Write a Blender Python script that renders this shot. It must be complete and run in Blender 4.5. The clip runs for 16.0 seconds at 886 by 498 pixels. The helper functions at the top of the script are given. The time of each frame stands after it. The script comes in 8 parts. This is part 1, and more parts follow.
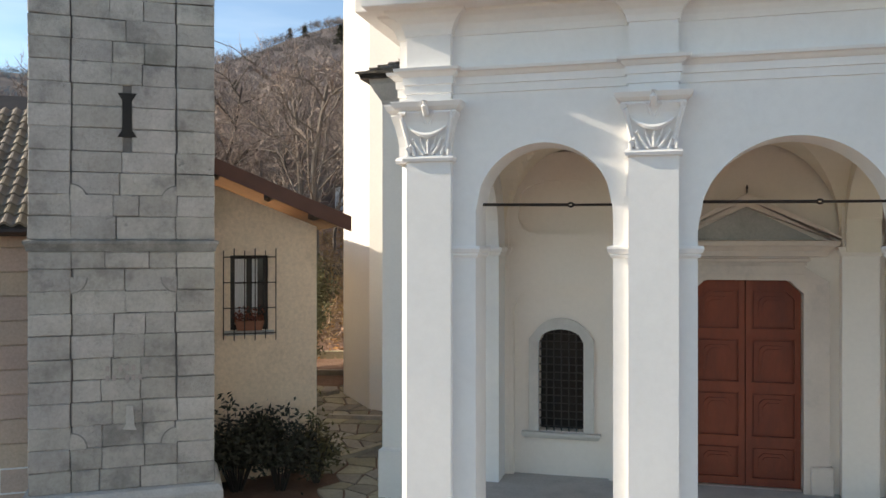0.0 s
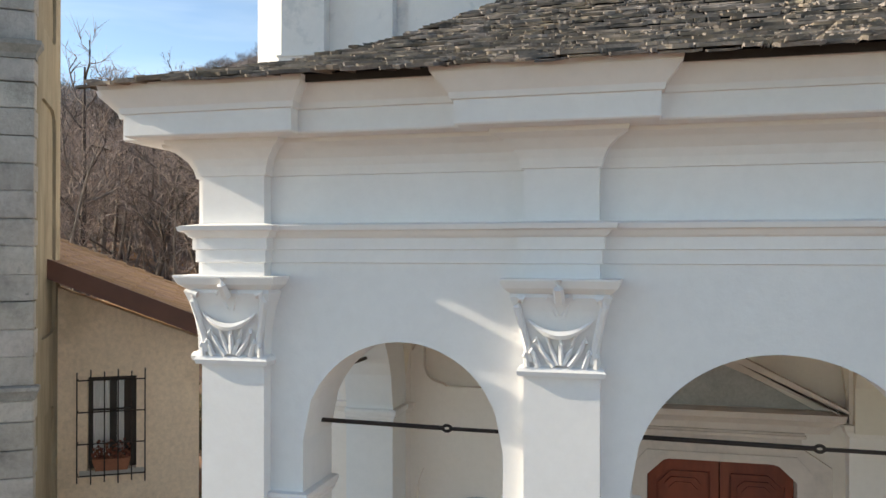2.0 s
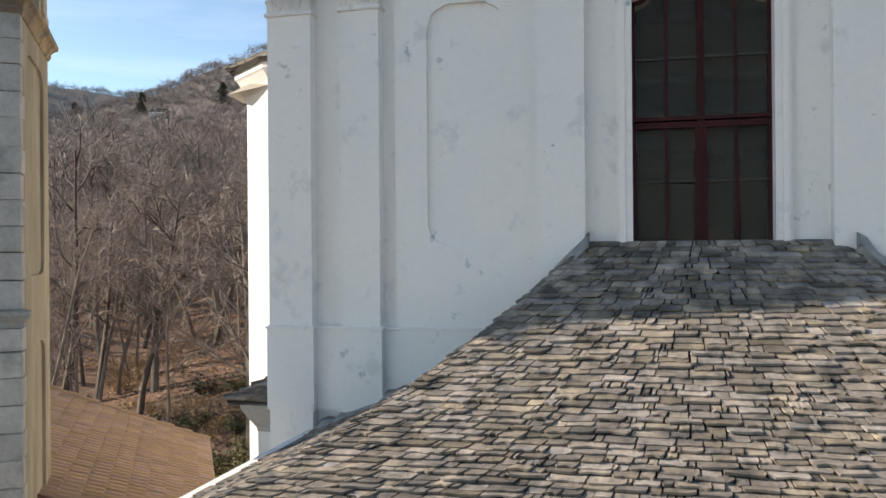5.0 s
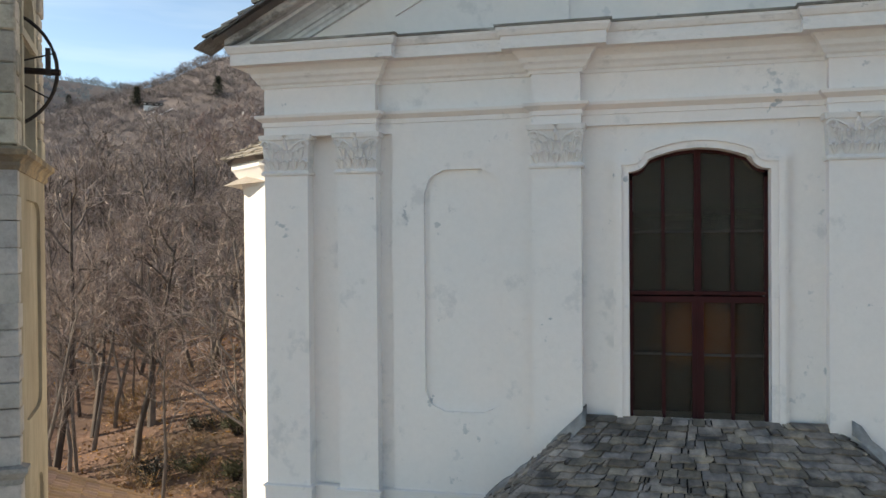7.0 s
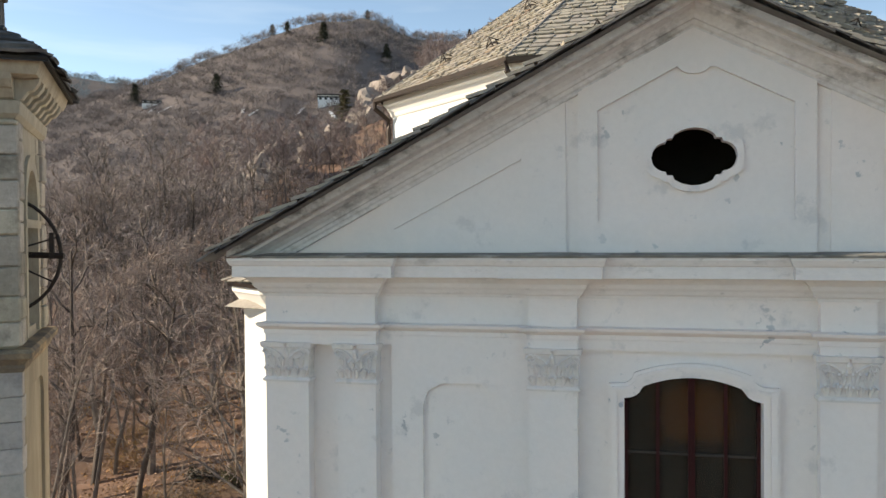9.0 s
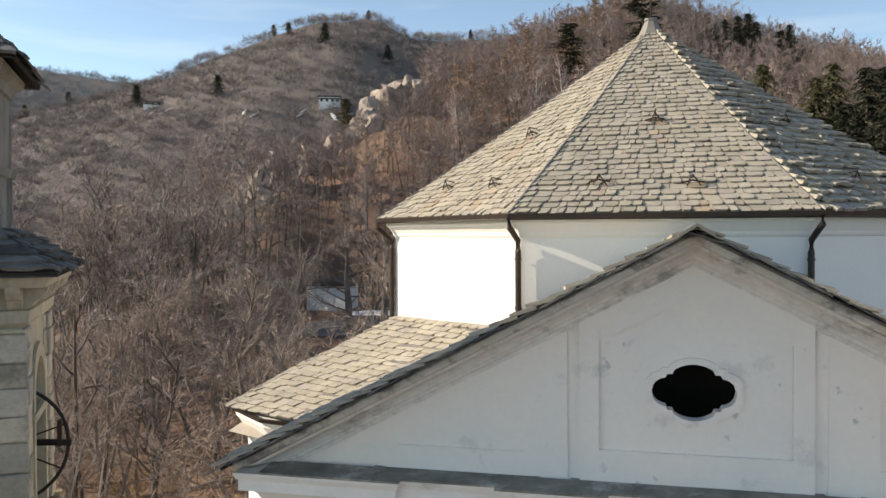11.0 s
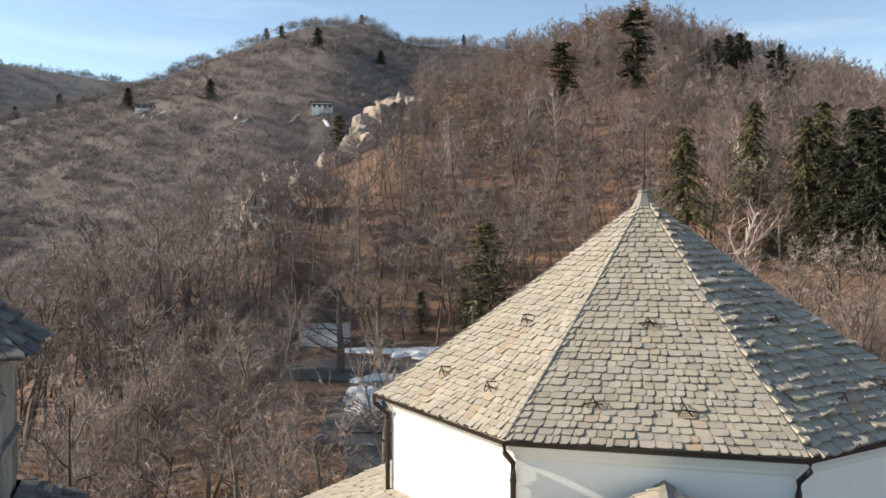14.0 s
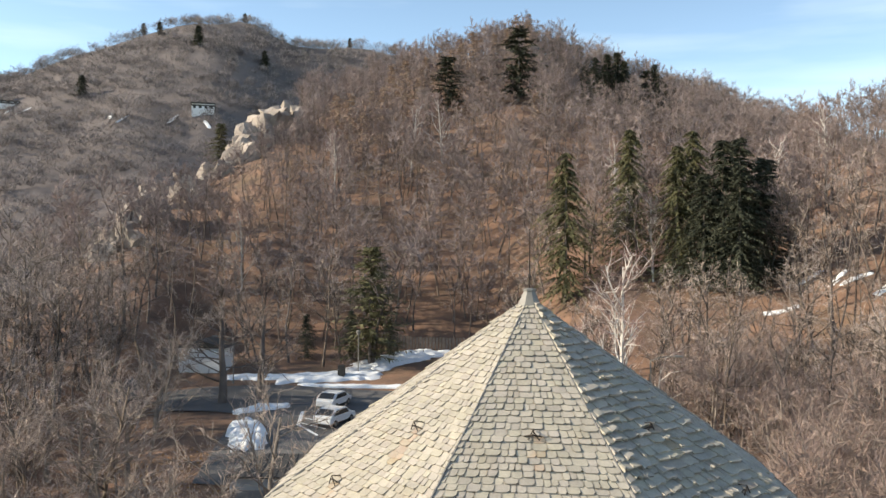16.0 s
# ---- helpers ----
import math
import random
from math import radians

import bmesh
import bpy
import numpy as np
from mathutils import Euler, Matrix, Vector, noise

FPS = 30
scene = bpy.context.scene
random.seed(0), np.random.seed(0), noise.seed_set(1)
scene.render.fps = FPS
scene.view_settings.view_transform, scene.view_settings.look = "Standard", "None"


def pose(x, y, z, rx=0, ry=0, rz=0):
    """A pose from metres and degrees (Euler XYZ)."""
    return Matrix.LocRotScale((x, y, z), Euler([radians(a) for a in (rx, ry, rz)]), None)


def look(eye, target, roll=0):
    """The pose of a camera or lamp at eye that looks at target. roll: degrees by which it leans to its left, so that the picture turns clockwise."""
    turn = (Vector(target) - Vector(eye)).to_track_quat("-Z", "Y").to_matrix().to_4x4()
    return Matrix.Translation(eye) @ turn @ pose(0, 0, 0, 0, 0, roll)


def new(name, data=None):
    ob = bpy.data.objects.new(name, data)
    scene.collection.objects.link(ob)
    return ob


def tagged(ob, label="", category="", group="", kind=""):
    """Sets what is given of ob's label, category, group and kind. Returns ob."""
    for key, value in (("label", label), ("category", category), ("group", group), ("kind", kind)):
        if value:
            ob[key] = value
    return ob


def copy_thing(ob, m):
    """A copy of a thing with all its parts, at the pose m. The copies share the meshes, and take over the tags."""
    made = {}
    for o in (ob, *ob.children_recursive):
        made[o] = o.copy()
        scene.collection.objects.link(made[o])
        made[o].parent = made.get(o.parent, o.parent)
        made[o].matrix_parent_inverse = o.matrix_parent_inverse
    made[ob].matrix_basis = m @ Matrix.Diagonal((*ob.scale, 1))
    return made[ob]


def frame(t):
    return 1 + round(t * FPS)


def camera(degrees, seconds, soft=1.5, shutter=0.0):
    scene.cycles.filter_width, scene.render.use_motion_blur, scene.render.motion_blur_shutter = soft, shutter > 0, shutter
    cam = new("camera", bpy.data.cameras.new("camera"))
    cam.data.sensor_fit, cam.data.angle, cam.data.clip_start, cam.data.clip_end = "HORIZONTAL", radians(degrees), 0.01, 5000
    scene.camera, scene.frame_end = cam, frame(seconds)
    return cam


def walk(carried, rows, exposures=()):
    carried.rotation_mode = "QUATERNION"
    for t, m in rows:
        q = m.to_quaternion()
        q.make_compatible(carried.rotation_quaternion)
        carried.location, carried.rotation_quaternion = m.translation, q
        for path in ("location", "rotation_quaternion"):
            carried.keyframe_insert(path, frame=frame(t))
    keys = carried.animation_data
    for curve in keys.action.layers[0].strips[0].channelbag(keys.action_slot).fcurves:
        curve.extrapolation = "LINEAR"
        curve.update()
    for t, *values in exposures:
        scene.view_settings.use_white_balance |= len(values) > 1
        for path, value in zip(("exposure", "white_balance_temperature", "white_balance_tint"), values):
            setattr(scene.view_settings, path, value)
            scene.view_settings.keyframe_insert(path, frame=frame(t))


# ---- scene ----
cam = camera(56.3, 16.0)
METRES, EYE, TILT, LEAN, TURN = 22.0, 3.65, 0.0, 0.0, 14.6
ROWS = [
    (0.0, 0.0, 0.0, 0.0, 0.0, 0.0, -0.0),
    (0.5, 0.0281, 0.0662, 0.0234, -0.18, 0.09, 0.07),
    (1.0, 0.0518, 0.1206, 0.0421, -0.18, 0.27, -0.06),
    (1.5, 0.0633, 0.1434, 0.0604, -0.12, 0.3, -0.16),
    (2.0, 0.0655, 0.1451, 0.0855, -0.13, 0.25, -0.05),
    (2.5, 0.0664, 0.1435, 0.1165, -0.06, 0.37, -0.01),
    (3.0, 0.0671, 0.1428, 0.1468, -0.07, 0.48, 0.06),
    (3.5, 0.0686, 0.1428, 0.1732, -0.14, 0.52, 0.13),
    (4.0, 0.0698, 0.1435, 0.1987, -0.24, 0.4, 0.31),
    (6.5, 0.0693, 0.144, 0.3142, -0.72, -0.46, 0.43),
    (7.0, 0.0693, 0.1428, 0.3422, -0.77, -0.59, 0.46),
    (7.5, 0.069, 0.1408, 0.3725, -0.83, -0.72, 0.48),
    (8.0, 0.0682, 0.1398, 0.403, -0.85, -0.82, 0.51),
    (8.5, 0.0694, 0.1384, 0.4345, -0.85, -0.9, 0.45),
    (9.0, 0.0701, 0.1369, 0.4664, -0.86, -0.99, 0.41),
    (9.5, 0.0702, 0.1362, 0.4984, -0.86, -1.06, 0.41),
    (10.0, 0.0703, 0.1353, 0.5304, -0.84, -1.13, 0.4),
    (12.5, 0.0678, 0.1271, 0.6873, -0.67, -1.2, 0.15),
    (13.0, 0.0672, 0.1252, 0.7183, -0.63, -1.19, 0.09),
    (13.5, 0.0663, 0.1239, 0.7497, -0.79, -1.18, -0.03),
    (14.0, 0.0647, 0.1228, 0.7799, -1.38, -1.16, -0.1),
    (14.5, 0.0634, 0.1209, 0.8092, -2.27, -1.14, -0.16),
    (15.0, 0.0632, 0.1199, 0.8363, -4.16, -1.11, -0.26),
    (15.5, 0.0607, 0.1166, 0.863, -6.84, -1.05, -0.35),
    (16.0, 0.0582, 0.1157, 0.8895, -9.29, -1.0, -0.44),
]
walk(cam, [(t, pose(0, 0, EYE, TILT, LEAN, TURN) @ pose(METRES * x, METRES * y, METRES * z, 90 + pitch, roll, yaw)) for t, x, y, z, yaw, pitch, roll in ROWS],
     exposures=[(0.0, 0.82, 7550, 10), (4.0, 0.82, 7400, 10), (8.0, 0.77, 7950, 10), (10.0, 0.76, 7950, 10), (12.5, 0.68, 7850, 10), (14.0, 0.77, 7750, 10), (16.0, 0.97, 7600, 8)])

# ---- light ----
SUN_AZ, SUN_EL = 6.3, 25.4          # degrees in front of the facade line, from the west; height
world = bpy.data.worlds.new("sky")
scene.world = world
world.use_nodes = True
wn, wl = world.node_tree.nodes, world.node_tree.links
sky = wn.new("ShaderNodeTexSky")
sky.sky_type, sky.sun_disc = "NISHITA", False
to_sun = Vector((-math.cos(radians(SUN_AZ)) * math.cos(radians(SUN_EL)), -math.sin(radians(SUN_AZ)) * math.cos(radians(SUN_EL)), math.sin(radians(SUN_EL))))
sky.sun_elevation = radians(SUN_EL)
sky.sun_rotation = math.atan2(to_sun.x, to_sun.y)
sky.air_density, sky.dust_density, sky.ozone_density, sky.altitude = 0.64, 0.01, 1.2, 700
bg = wn["Background"]
bg.inputs["Strength"].default_value = 0.168
# thin cirrus
wtc = wn.new("ShaderNodeTexCoord")
wmap = wn.new("ShaderNodeMapping")
wmap.inputs["Scale"].default_value = (1.2, 1.2, 9.0)
wmap.inputs["Rotation"].default_value = (0.0, 0.12, 0.0)
wnoise = wn.new("ShaderNodeTexNoise")
wnoise.inputs["Scale"].default_value = 2.2
wnoise.inputs["Detail"].default_value = 5
wramp = wn.new("ShaderNodeMapRange")
wramp.inputs["From Min"].default_value, wramp.inputs["From Max"].default_value = 0.48, 0.8
wramp.inputs["To Max"].default_value = 0.2
wmix = wn.new("ShaderNodeMixRGB")
wmix.inputs[2].default_value = (6.2, 6.6, 7.0, 1)
wl.new(wtc.outputs["Generated"], wmap.inputs[0])
wl.new(wmap.outputs[0], wnoise.inputs["Vector"])
wl.new(wnoise.outputs["Fac"], wramp.inputs["Value"])
wl.new(wramp.outputs[0], wmix.inputs[0])
wl.new(sky.outputs[0], wmix.inputs[1])
wtint = wn.new("ShaderNodeMixRGB")
wtint.blend_type = "MULTIPLY"
wtint.inputs[0].default_value = 1.0
wtint.inputs[2].default_value = (0.935, 0.968, 0.92, 1)
wl.new(wmix.outputs[0], wtint.inputs[1])
wl.new(wtint.outputs[0], bg.inputs["Color"])
sun_data = bpy.data.lights.new("sun", "SUN")
sun_data.energy, sun_data.angle, sun_data.color = 4.4, radians(0.55), (1.0, 0.94, 0.85)
sun = new("sun", sun_data)
sun.matrix_world = look(to_sun * 50, (0, 0, 0))


# ---- materials ----
def material(name, colors, rough=0.85, scale=2.0, fine=30.0, bump=0.3, dist=0.01, spread=0.0, island=False, metal=0.0,
             stain=None, stain_scale=0.6, stain_amount=0.4, stretch=(1, 1, 1), gloss=0.35, grit=None, edge=(0.55, 0.72), chips=None, hue=0.012):
    """Colour mixed from two tones at two scales, grain relief, optional stains, optional variation from piece to piece."""
    m = bpy.data.materials.new(name)
    m.use_nodes = True
    n, l = m.node_tree.nodes, m.node_tree.links
    p = n["Principled BSDF"]
    p.inputs["Roughness"].default_value, p.inputs["Metallic"].default_value = rough, metal
    p.inputs["Specular IOR Level"].default_value = gloss
    tc, mp = n.new("ShaderNodeTexCoord"), n.new("ShaderNodeMapping")
    mp.inputs["Scale"].default_value = stretch
    l.new(tc.outputs["Object"], mp.inputs[0])

    def noise_at(s, detail, r=0.6):
        t = n.new("ShaderNodeTexNoise")
        t.inputs["Scale"].default_value, t.inputs["Detail"].default_value, t.inputs["Roughness"].default_value = s, detail, r
        l.new(mp.outputs[0], t.inputs["Vector"])
        return t

    def spread_out(sock, lo, hi):
        r = n.new("ShaderNodeMapRange")
        r.inputs["From Min"].default_value, r.inputs["From Max"].default_value = lo, hi
        l.new(sock, r.inputs["Value"])
        return r.outputs[0]

    big, small = noise_at(scale, 4), noise_at(fine, 6, 0.7)
    mix = n.new("ShaderNodeMixRGB")
    mix.inputs[1].default_value, mix.inputs[2].default_value = (*colors[0], 1), (*colors[1], 1)
    l.new(spread_out(big.outputs["Fac"], 0.33, 0.67), mix.inputs[0])
    last = mix.outputs[0]
    grain = n.new("ShaderNodeMixRGB")
    grain.blend_type = "MULTIPLY"
    grain.inputs[0].default_value = 0.5
    gr = n.new("ShaderNodeValToRGB")
    gr.color_ramp.elements[0].position, gr.color_ramp.elements[1].position = 0.3, 0.62
    gr.color_ramp.elements[0].color, gr.color_ramp.elements[1].color = (0.62, 0.61, 0.6, 1), (1, 1, 1, 1)
    l.new(small.outputs["Fac"], gr.inputs[0])
    l.new(last, grain.inputs[1])
    l.new(gr.outputs[0], grain.inputs[2])
    last = grain.outputs[0]
    grain.inputs[0].default_value = grit if grit is not None else (0.5 if bump > 0.15 else 0.12)
    if stain:
        s1 = noise_at(stain_scale, 7, 0.68)
        sm = n.new("ShaderNodeMixRGB")
        sm.inputs[2].default_value = (*stain, 1)
        k = n.new("ShaderNodeMath")
        k.operation = "MULTIPLY"
        k.inputs[1].default_value = stain_amount
        l.new(spread_out(s1.outputs["Fac"], *edge), k.inputs[0])
        l.new(k.outputs[0], sm.inputs[0])
        l.new(last, sm.inputs[1])
        last = sm.outputs[0]
    if chips:
        # small lost flakes of the skin
        s2, where = noise_at(5.5, 5, 0.55), noise_at(0.9, 2)
        cm, k2 = n.new("ShaderNodeMixRGB"), n.new("ShaderNodeMath")
        cm.inputs[2].default_value = (*chips, 1)
        k2.operation = "MULTIPLY"
        l.new(spread_out(s2.outputs["Fac"], 0.645, 0.69), k2.inputs[0])
        l.new(spread_out(where.outputs["Fac"], 0.50, 0.68), k2.inputs[1])
        l.new(k2.outputs[0], cm.inputs[0])
        l.new(last, cm.inputs[1])
        last = cm.outputs[0]
    if spread:
        hsv = n.new("ShaderNodeHueSaturation")
        src = n.new("ShaderNodeNewGeometry").outputs["Random Per Island"] if island else n.new("ShaderNodeObjectInfo").outputs["Random"]
        wv = n.new("ShaderNodeTexWhiteNoise")
        wv.noise_dimensions = "1D"
        l.new(src, wv.inputs["W"])
        a = n.new("ShaderNodeMapRange")
        a.inputs["To Min"].default_value, a.inputs["To Max"].default_value = 1 - spread, 1 + spread
        l.new(src, a.inputs["Value"])
        b = n.new("ShaderNodeMapRange")
        b.inputs["To Min"].default_value, b.inputs["To Max"].default_value = 0.5 - hue, 0.5 + hue
        l.new(wv.outputs["Value"], b.inputs["Value"])
        c = n.new("ShaderNodeMapRange")
        c.inputs["To Min"].default_value, c.inputs["To Max"].default_value = 1 - 0.8 * spread, 1 + spread
        l.new(wv.outputs["Value"], c.inputs["Value"])
        l.new(a.outputs[0], hsv.inputs["Value"])
        l.new(b.outputs[0], hsv.inputs["Hue"])
        l.new(c.outputs[0], hsv.inputs["Saturation"])
        l.new(last, hsv.inputs["Color"])
        last = hsv.outputs[0]
    l.new(last, p.inputs["Base Color"])
    if bump:
        bp = n.new("ShaderNodeBump")
        bp.inputs["Strength"].default_value, bp.inputs["Distance"].default_value = bump, dist
        l.new(small.outputs["Fac"], bp.inputs["Height"])
        l.new(bp.outputs[0], p.inputs["Normal"])
    return m


PLASTER = material("fresh_white_plaster", [(0.83, 0.81, 0.79), (0.785, 0.772, 0.757)], 0.9, 0.8, 10, 0.25, 0.015, gloss=0.2, grit=0.10)
OLD_PLASTER = material("weathered_white_plaster", [(0.845, 0.775, 0.732), (0.745, 0.738, 0.725)], 0.92, 0.42, 12, 0.3, 0.012,
                       stain=(0.47, 0.475, 0.475), stain_scale=1.7, stain_amount=0.38, edge=(0.585, 0.66), chips=(0.40, 0.425, 0.44), gloss=0.2, grit=0.10)
WORN_CARVING = material("worn_carved_plaster", [(0.80, 0.755, 0.72), (0.70, 0.685, 0.665)], 0.92, 2.0, 16, 0.5, 0.02,
                        stain=(0.50, 0.50, 0.495), stain_scale=5.0, stain_amount=0.55, edge=(0.54, 0.64), gloss=0.2, grit=0.15)
MOSSY_SLAB = material("mossy_dark_slab", [(0.30, 0.29, 0.26), (0.16, 0.155, 0.14)], 0.95, 2.5, 14, 0.5, 0.02, stain=(0.5, 0.49, 0.46), stain_scale=1.6, stain_amount=0.7, edge=(0.55, 0.65))
STAINED = material("stained_cornice_plaster", [(0.82, 0.78, 0.75), (0.75, 0.735, 0.715)], 0.92, 1.2, 9, 0.3, 0.012,
                   stain=(0.42, 0.41, 0.40), stain_scale=1.8, stain_amount=0.55, edge=(0.58, 0.68), stretch=(1, 1, 2.0), gloss=0.2, grit=0.2, chips=(0.3, 0.3, 0.3))
RAKE_PLASTER = material("mould_stained_plaster", [(0.78, 0.755, 0.73), (0.69, 0.68, 0.665)], 0.92, 1.2, 9, 0.3, 0.012,
                        stain=(0.24, 0.235, 0.225), stain_scale=1.3, stain_amount=0.75, edge=(0.54, 0.66), stretch=(1, 1, 1.3), gloss=0.2, chips=(0.3, 0.3, 0.3))
BLACKENED = material("lichen_blackened_plaster", [(0.70, 0.68, 0.65), (0.58, 0.57, 0.55)], 0.92, 1.6, 9, 0.4, 0.015,
                     stain=(0.15, 0.145, 0.135), stain_scale=2.0, stain_amount=0.8, edge=(0.50, 0.62), stretch=(1, 1, 1.5), gloss=0.2)
DRUM_PLASTER = material("white_drum_plaster", [(0.84, 0.83, 0.80), (0.79, 0.78, 0.76)], 0.9, 0.4, 18, 0.15, 0.006, gloss=0.2, grit=0.10)
# vault and porch plaster: warm bounce light is put into both colours
VAULT_BOUNCE = material("bounce_warmed_vault_plaster", [(0.84, 0.76, 0.64), (0.78, 0.70, 0.59)], 0.9, 0.7, 16, 0.15, 0.008, gloss=0.2, grit=0.10)
PORCH_BOUNCE = material("bounce_warmed_porch_plaster", [(0.89, 0.815, 0.745), (0.85, 0.78, 0.715)], 0.9, 0.7, 14, 0.2, 0.01, gloss=0.2, grit=0.10)
PORTAL_STONE = material("pinkish_portal_stone", [(0.72, 0.62, 0.55), (0.645, 0.56, 0.50)], 0.85, 1.5, 18, 0.15, 0.006, grit=0.15, stain=(0.4, 0.36, 0.33), stain_scale=2.5, stain_amount=0.4, gloss=0.25)
# bounce light on the belfry is put into this warm base; streaks are stains
BOUNCE_WARM_STONE = material("bounce_warmed_belfry_stone", [(0.50, 0.44, 0.34), (0.38, 0.34, 0.27)], 0.9, 1.2, 14, 0.5, 0.02, stain=(0.15, 0.13, 0.10), stain_scale=1.6, stain_amount=0.6, stretch=(1, 1, 0.4), gloss=0.2)
FILLET = material("rough_grey_mortar", [(0.40, 0.395, 0.38), (0.24, 0.235, 0.23)], 0.95, 3.0, 14, 0.7, 0.03, stain=(0.62, 0.61, 0.60), stain_scale=2.6, stain_amount=0.6)
# shade in the gaps between slates, put into the colour of the deck
DECK_GAP_SHADE = material("gap_shade_roof_bed", [(0.05, 0.046, 0.042), (0.035, 0.033, 0.03)], 0.95, 3, 20, 0.2, 0.01)
LATTICE = material("dark_iron_lattice", [(0.045, 0.042, 0.04), (0.03, 0.029, 0.028)], 0.6, 8, 50, 0.2, 0.002)
OCHRE = material("ochre_house_plaster", [(0.90, 0.735, 0.56), (0.83, 0.67, 0.51)], 0.92, 0.7, 14, 0.25, 0.008,
                 stain=(0.34, 0.27, 0.18), stain_scale=0.8, stain_amount=0.45, gloss=0.2)
TOWER_PLASTER = material("worn_tower_plaster", [(0.41, 0.355, 0.265), (0.25, 0.21, 0.155)], 0.95, 1.3, 10, 0.6, 0.03,
                         stain=(0.16, 0.135, 0.10), stain_scale=1.8, stain_amount=0.7, stretch=(1, 1, 0.22), gloss=0.15)
ASHLAR = material("grey_ashlar", [(0.52, 0.495, 0.46), (0.38, 0.36, 0.33)], 0.9, 1.4, 15, 0.9, 0.035, spread=0.13,
                  stain=(0.20, 0.195, 0.185), stain_scale=1.4, stain_amount=0.7, edge=(0.54, 0.70), gloss=0.2, chips=(0.24, 0.235, 0.225))
MORTAR = material("grey_mortar", [(0.22, 0.21, 0.20), (0.15, 0.145, 0.14)], 0.95, 3, 25, 0.4, 0.01)
PALE_STONE = material("pale_window_stone", [(0.66, 0.64, 0.61), (0.57, 0.555, 0.53)], 0.88, 2.0, 20, 0.25, 0.008, grit=0.2, stain=(0.42, 0.41, 0.39), stain_scale=2.5, stain_amount=0.5)
FADED_RED = material("faded_red_paint_on_stone", [(0.42, 0.36, 0.33), (0.36, 0.33, 0.31)], 0.9, 9, 40, 0.3, 0.005)
TRIM_STONE = material("dressed_stone", [(0.52, 0.51, 0.49), (0.44, 0.43, 0.41)], 0.85, 2.5, 30, 0.35, 0.008,
                      stain=(0.28, 0.28, 0.26), stain_scale=3, stain_amount=0.4)
DARK_TRIM = material("weather_blackened_stone", [(0.36, 0.35, 0.33), (0.27, 0.265, 0.25)], 0.9, 2.5, 30, 0.4, 0.008,
                     stain=(0.10, 0.10, 0.095), stain_scale=1.8, stain_amount=0.7, edge=(0.42, 0.62))
PEACH_STONE = material("peach_stone", [(0.62, 0.46, 0.36), (0.54, 0.42, 0.34)], 0.9, 1.5, 20, 0.4, 0.012, spread=0.06)
SLATE_DARK = material("dark_stone_slate", [(0.405, 0.342, 0.29), (0.118, 0.110, 0.104)], 0.85, 4.0, 26, 0.9, 0.02, spread=0.42, island=True, hue=0.014)
SLATE_DARK_P = material("dark_stone_slate_piece", [(0.405, 0.342, 0.29), (0.118, 0.110, 0.104)], 0.85, 4.0, 26, 0.9, 0.02, spread=0.42, hue=0.014)
SLATE_TOWER = material("blackish_stone_slate", [(0.16, 0.155, 0.15), (0.085, 0.083, 0.082)], 0.85, 3.0, 22, 0.9, 0.02, spread=0.4, island=True)
SLATE_TOWER_P = material("blackish_stone_slate_piece", [(0.16, 0.155, 0.15), (0.085, 0.083, 0.082)], 0.85, 3.0, 22, 0.9, 0.02, spread=0.4)
RUSTY_STONE = material("rust_stained_ledge_stone", [(0.42, 0.31, 0.18), (0.25, 0.20, 0.145)], 0.9, 2.2, 12, 0.7, 0.03, stain=(0.13, 0.11, 0.09), stain_scale=2.4, stain_amount=0.8, edge=(0.45, 0.6), gloss=0.2)
# same bounce-warmed base for the blocks; weathering and stains are their own
BELFRY_STONE = material("weathered_belfry_block", [(0.52, 0.465, 0.375), (0.37, 0.335, 0.28)], 0.9, 1.6, 14, 0.7, 0.03, spread=0.2, stain=(0.13, 0.115, 0.095), stain_scale=1.9, stain_amount=0.7, edge=(0.52, 0.68), gloss=0.2)
LANTERN_STONE = material("streaked_lantern_stone", [(0.29, 0.275, 0.25), (0.20, 0.19, 0.175)], 0.9, 1.5, 18, 0.5, 0.015,
                         stain=(0.07, 0.07, 0.066), stain_scale=1.6, stain_amount=0.8, edge=(0.5, 0.66), stretch=(1, 1, 0.4), gloss=0.2)
SLATE_PALE = material("pale_stone_slate", [(0.415, 0.372, 0.312), (0.328, 0.30, 0.256)], 0.8, 1.6, 18, 0.55, 0.012, spread=0.11, island=True,
                      stain=(0.40, 0.27, 0.16), stain_scale=0.55, stain_amount=0.18)
SLATE_PALE_P = material("pale_stone_slate_piece", [(0.415, 0.372, 0.312), (0.328, 0.30, 0.256)], 0.8, 1.6, 18, 0.55, 0.012, spread=0.11,
                        stain=(0.40, 0.27, 0.16), stain_scale=0.55, stain_amount=0.18)
RUST = material("rust_stained_slate", [(0.39, 0.345, 0.275), (0.38, 0.285, 0.205)], 0.85, 5, 20, 0.4, 0.008, spread=0.12)
TILE = material("brown_roof_tile", [(0.36, 0.235, 0.155), (0.28, 0.19, 0.13)], 0.85, 3, 25, 0.4, 0.008, spread=0.15, island=True)
PANTILE = material("weathered_pantile", [(0.25, 0.22, 0.18), (0.19, 0.16, 0.13)], 0.85, 3, 25, 0.5, 0.01, spread=0.22)
FASCIA = material("brown_painted_metal", [(0.135, 0.06, 0.042), (0.11, 0.05, 0.036)], 0.55, 3, 40, 0.1, 0.003)
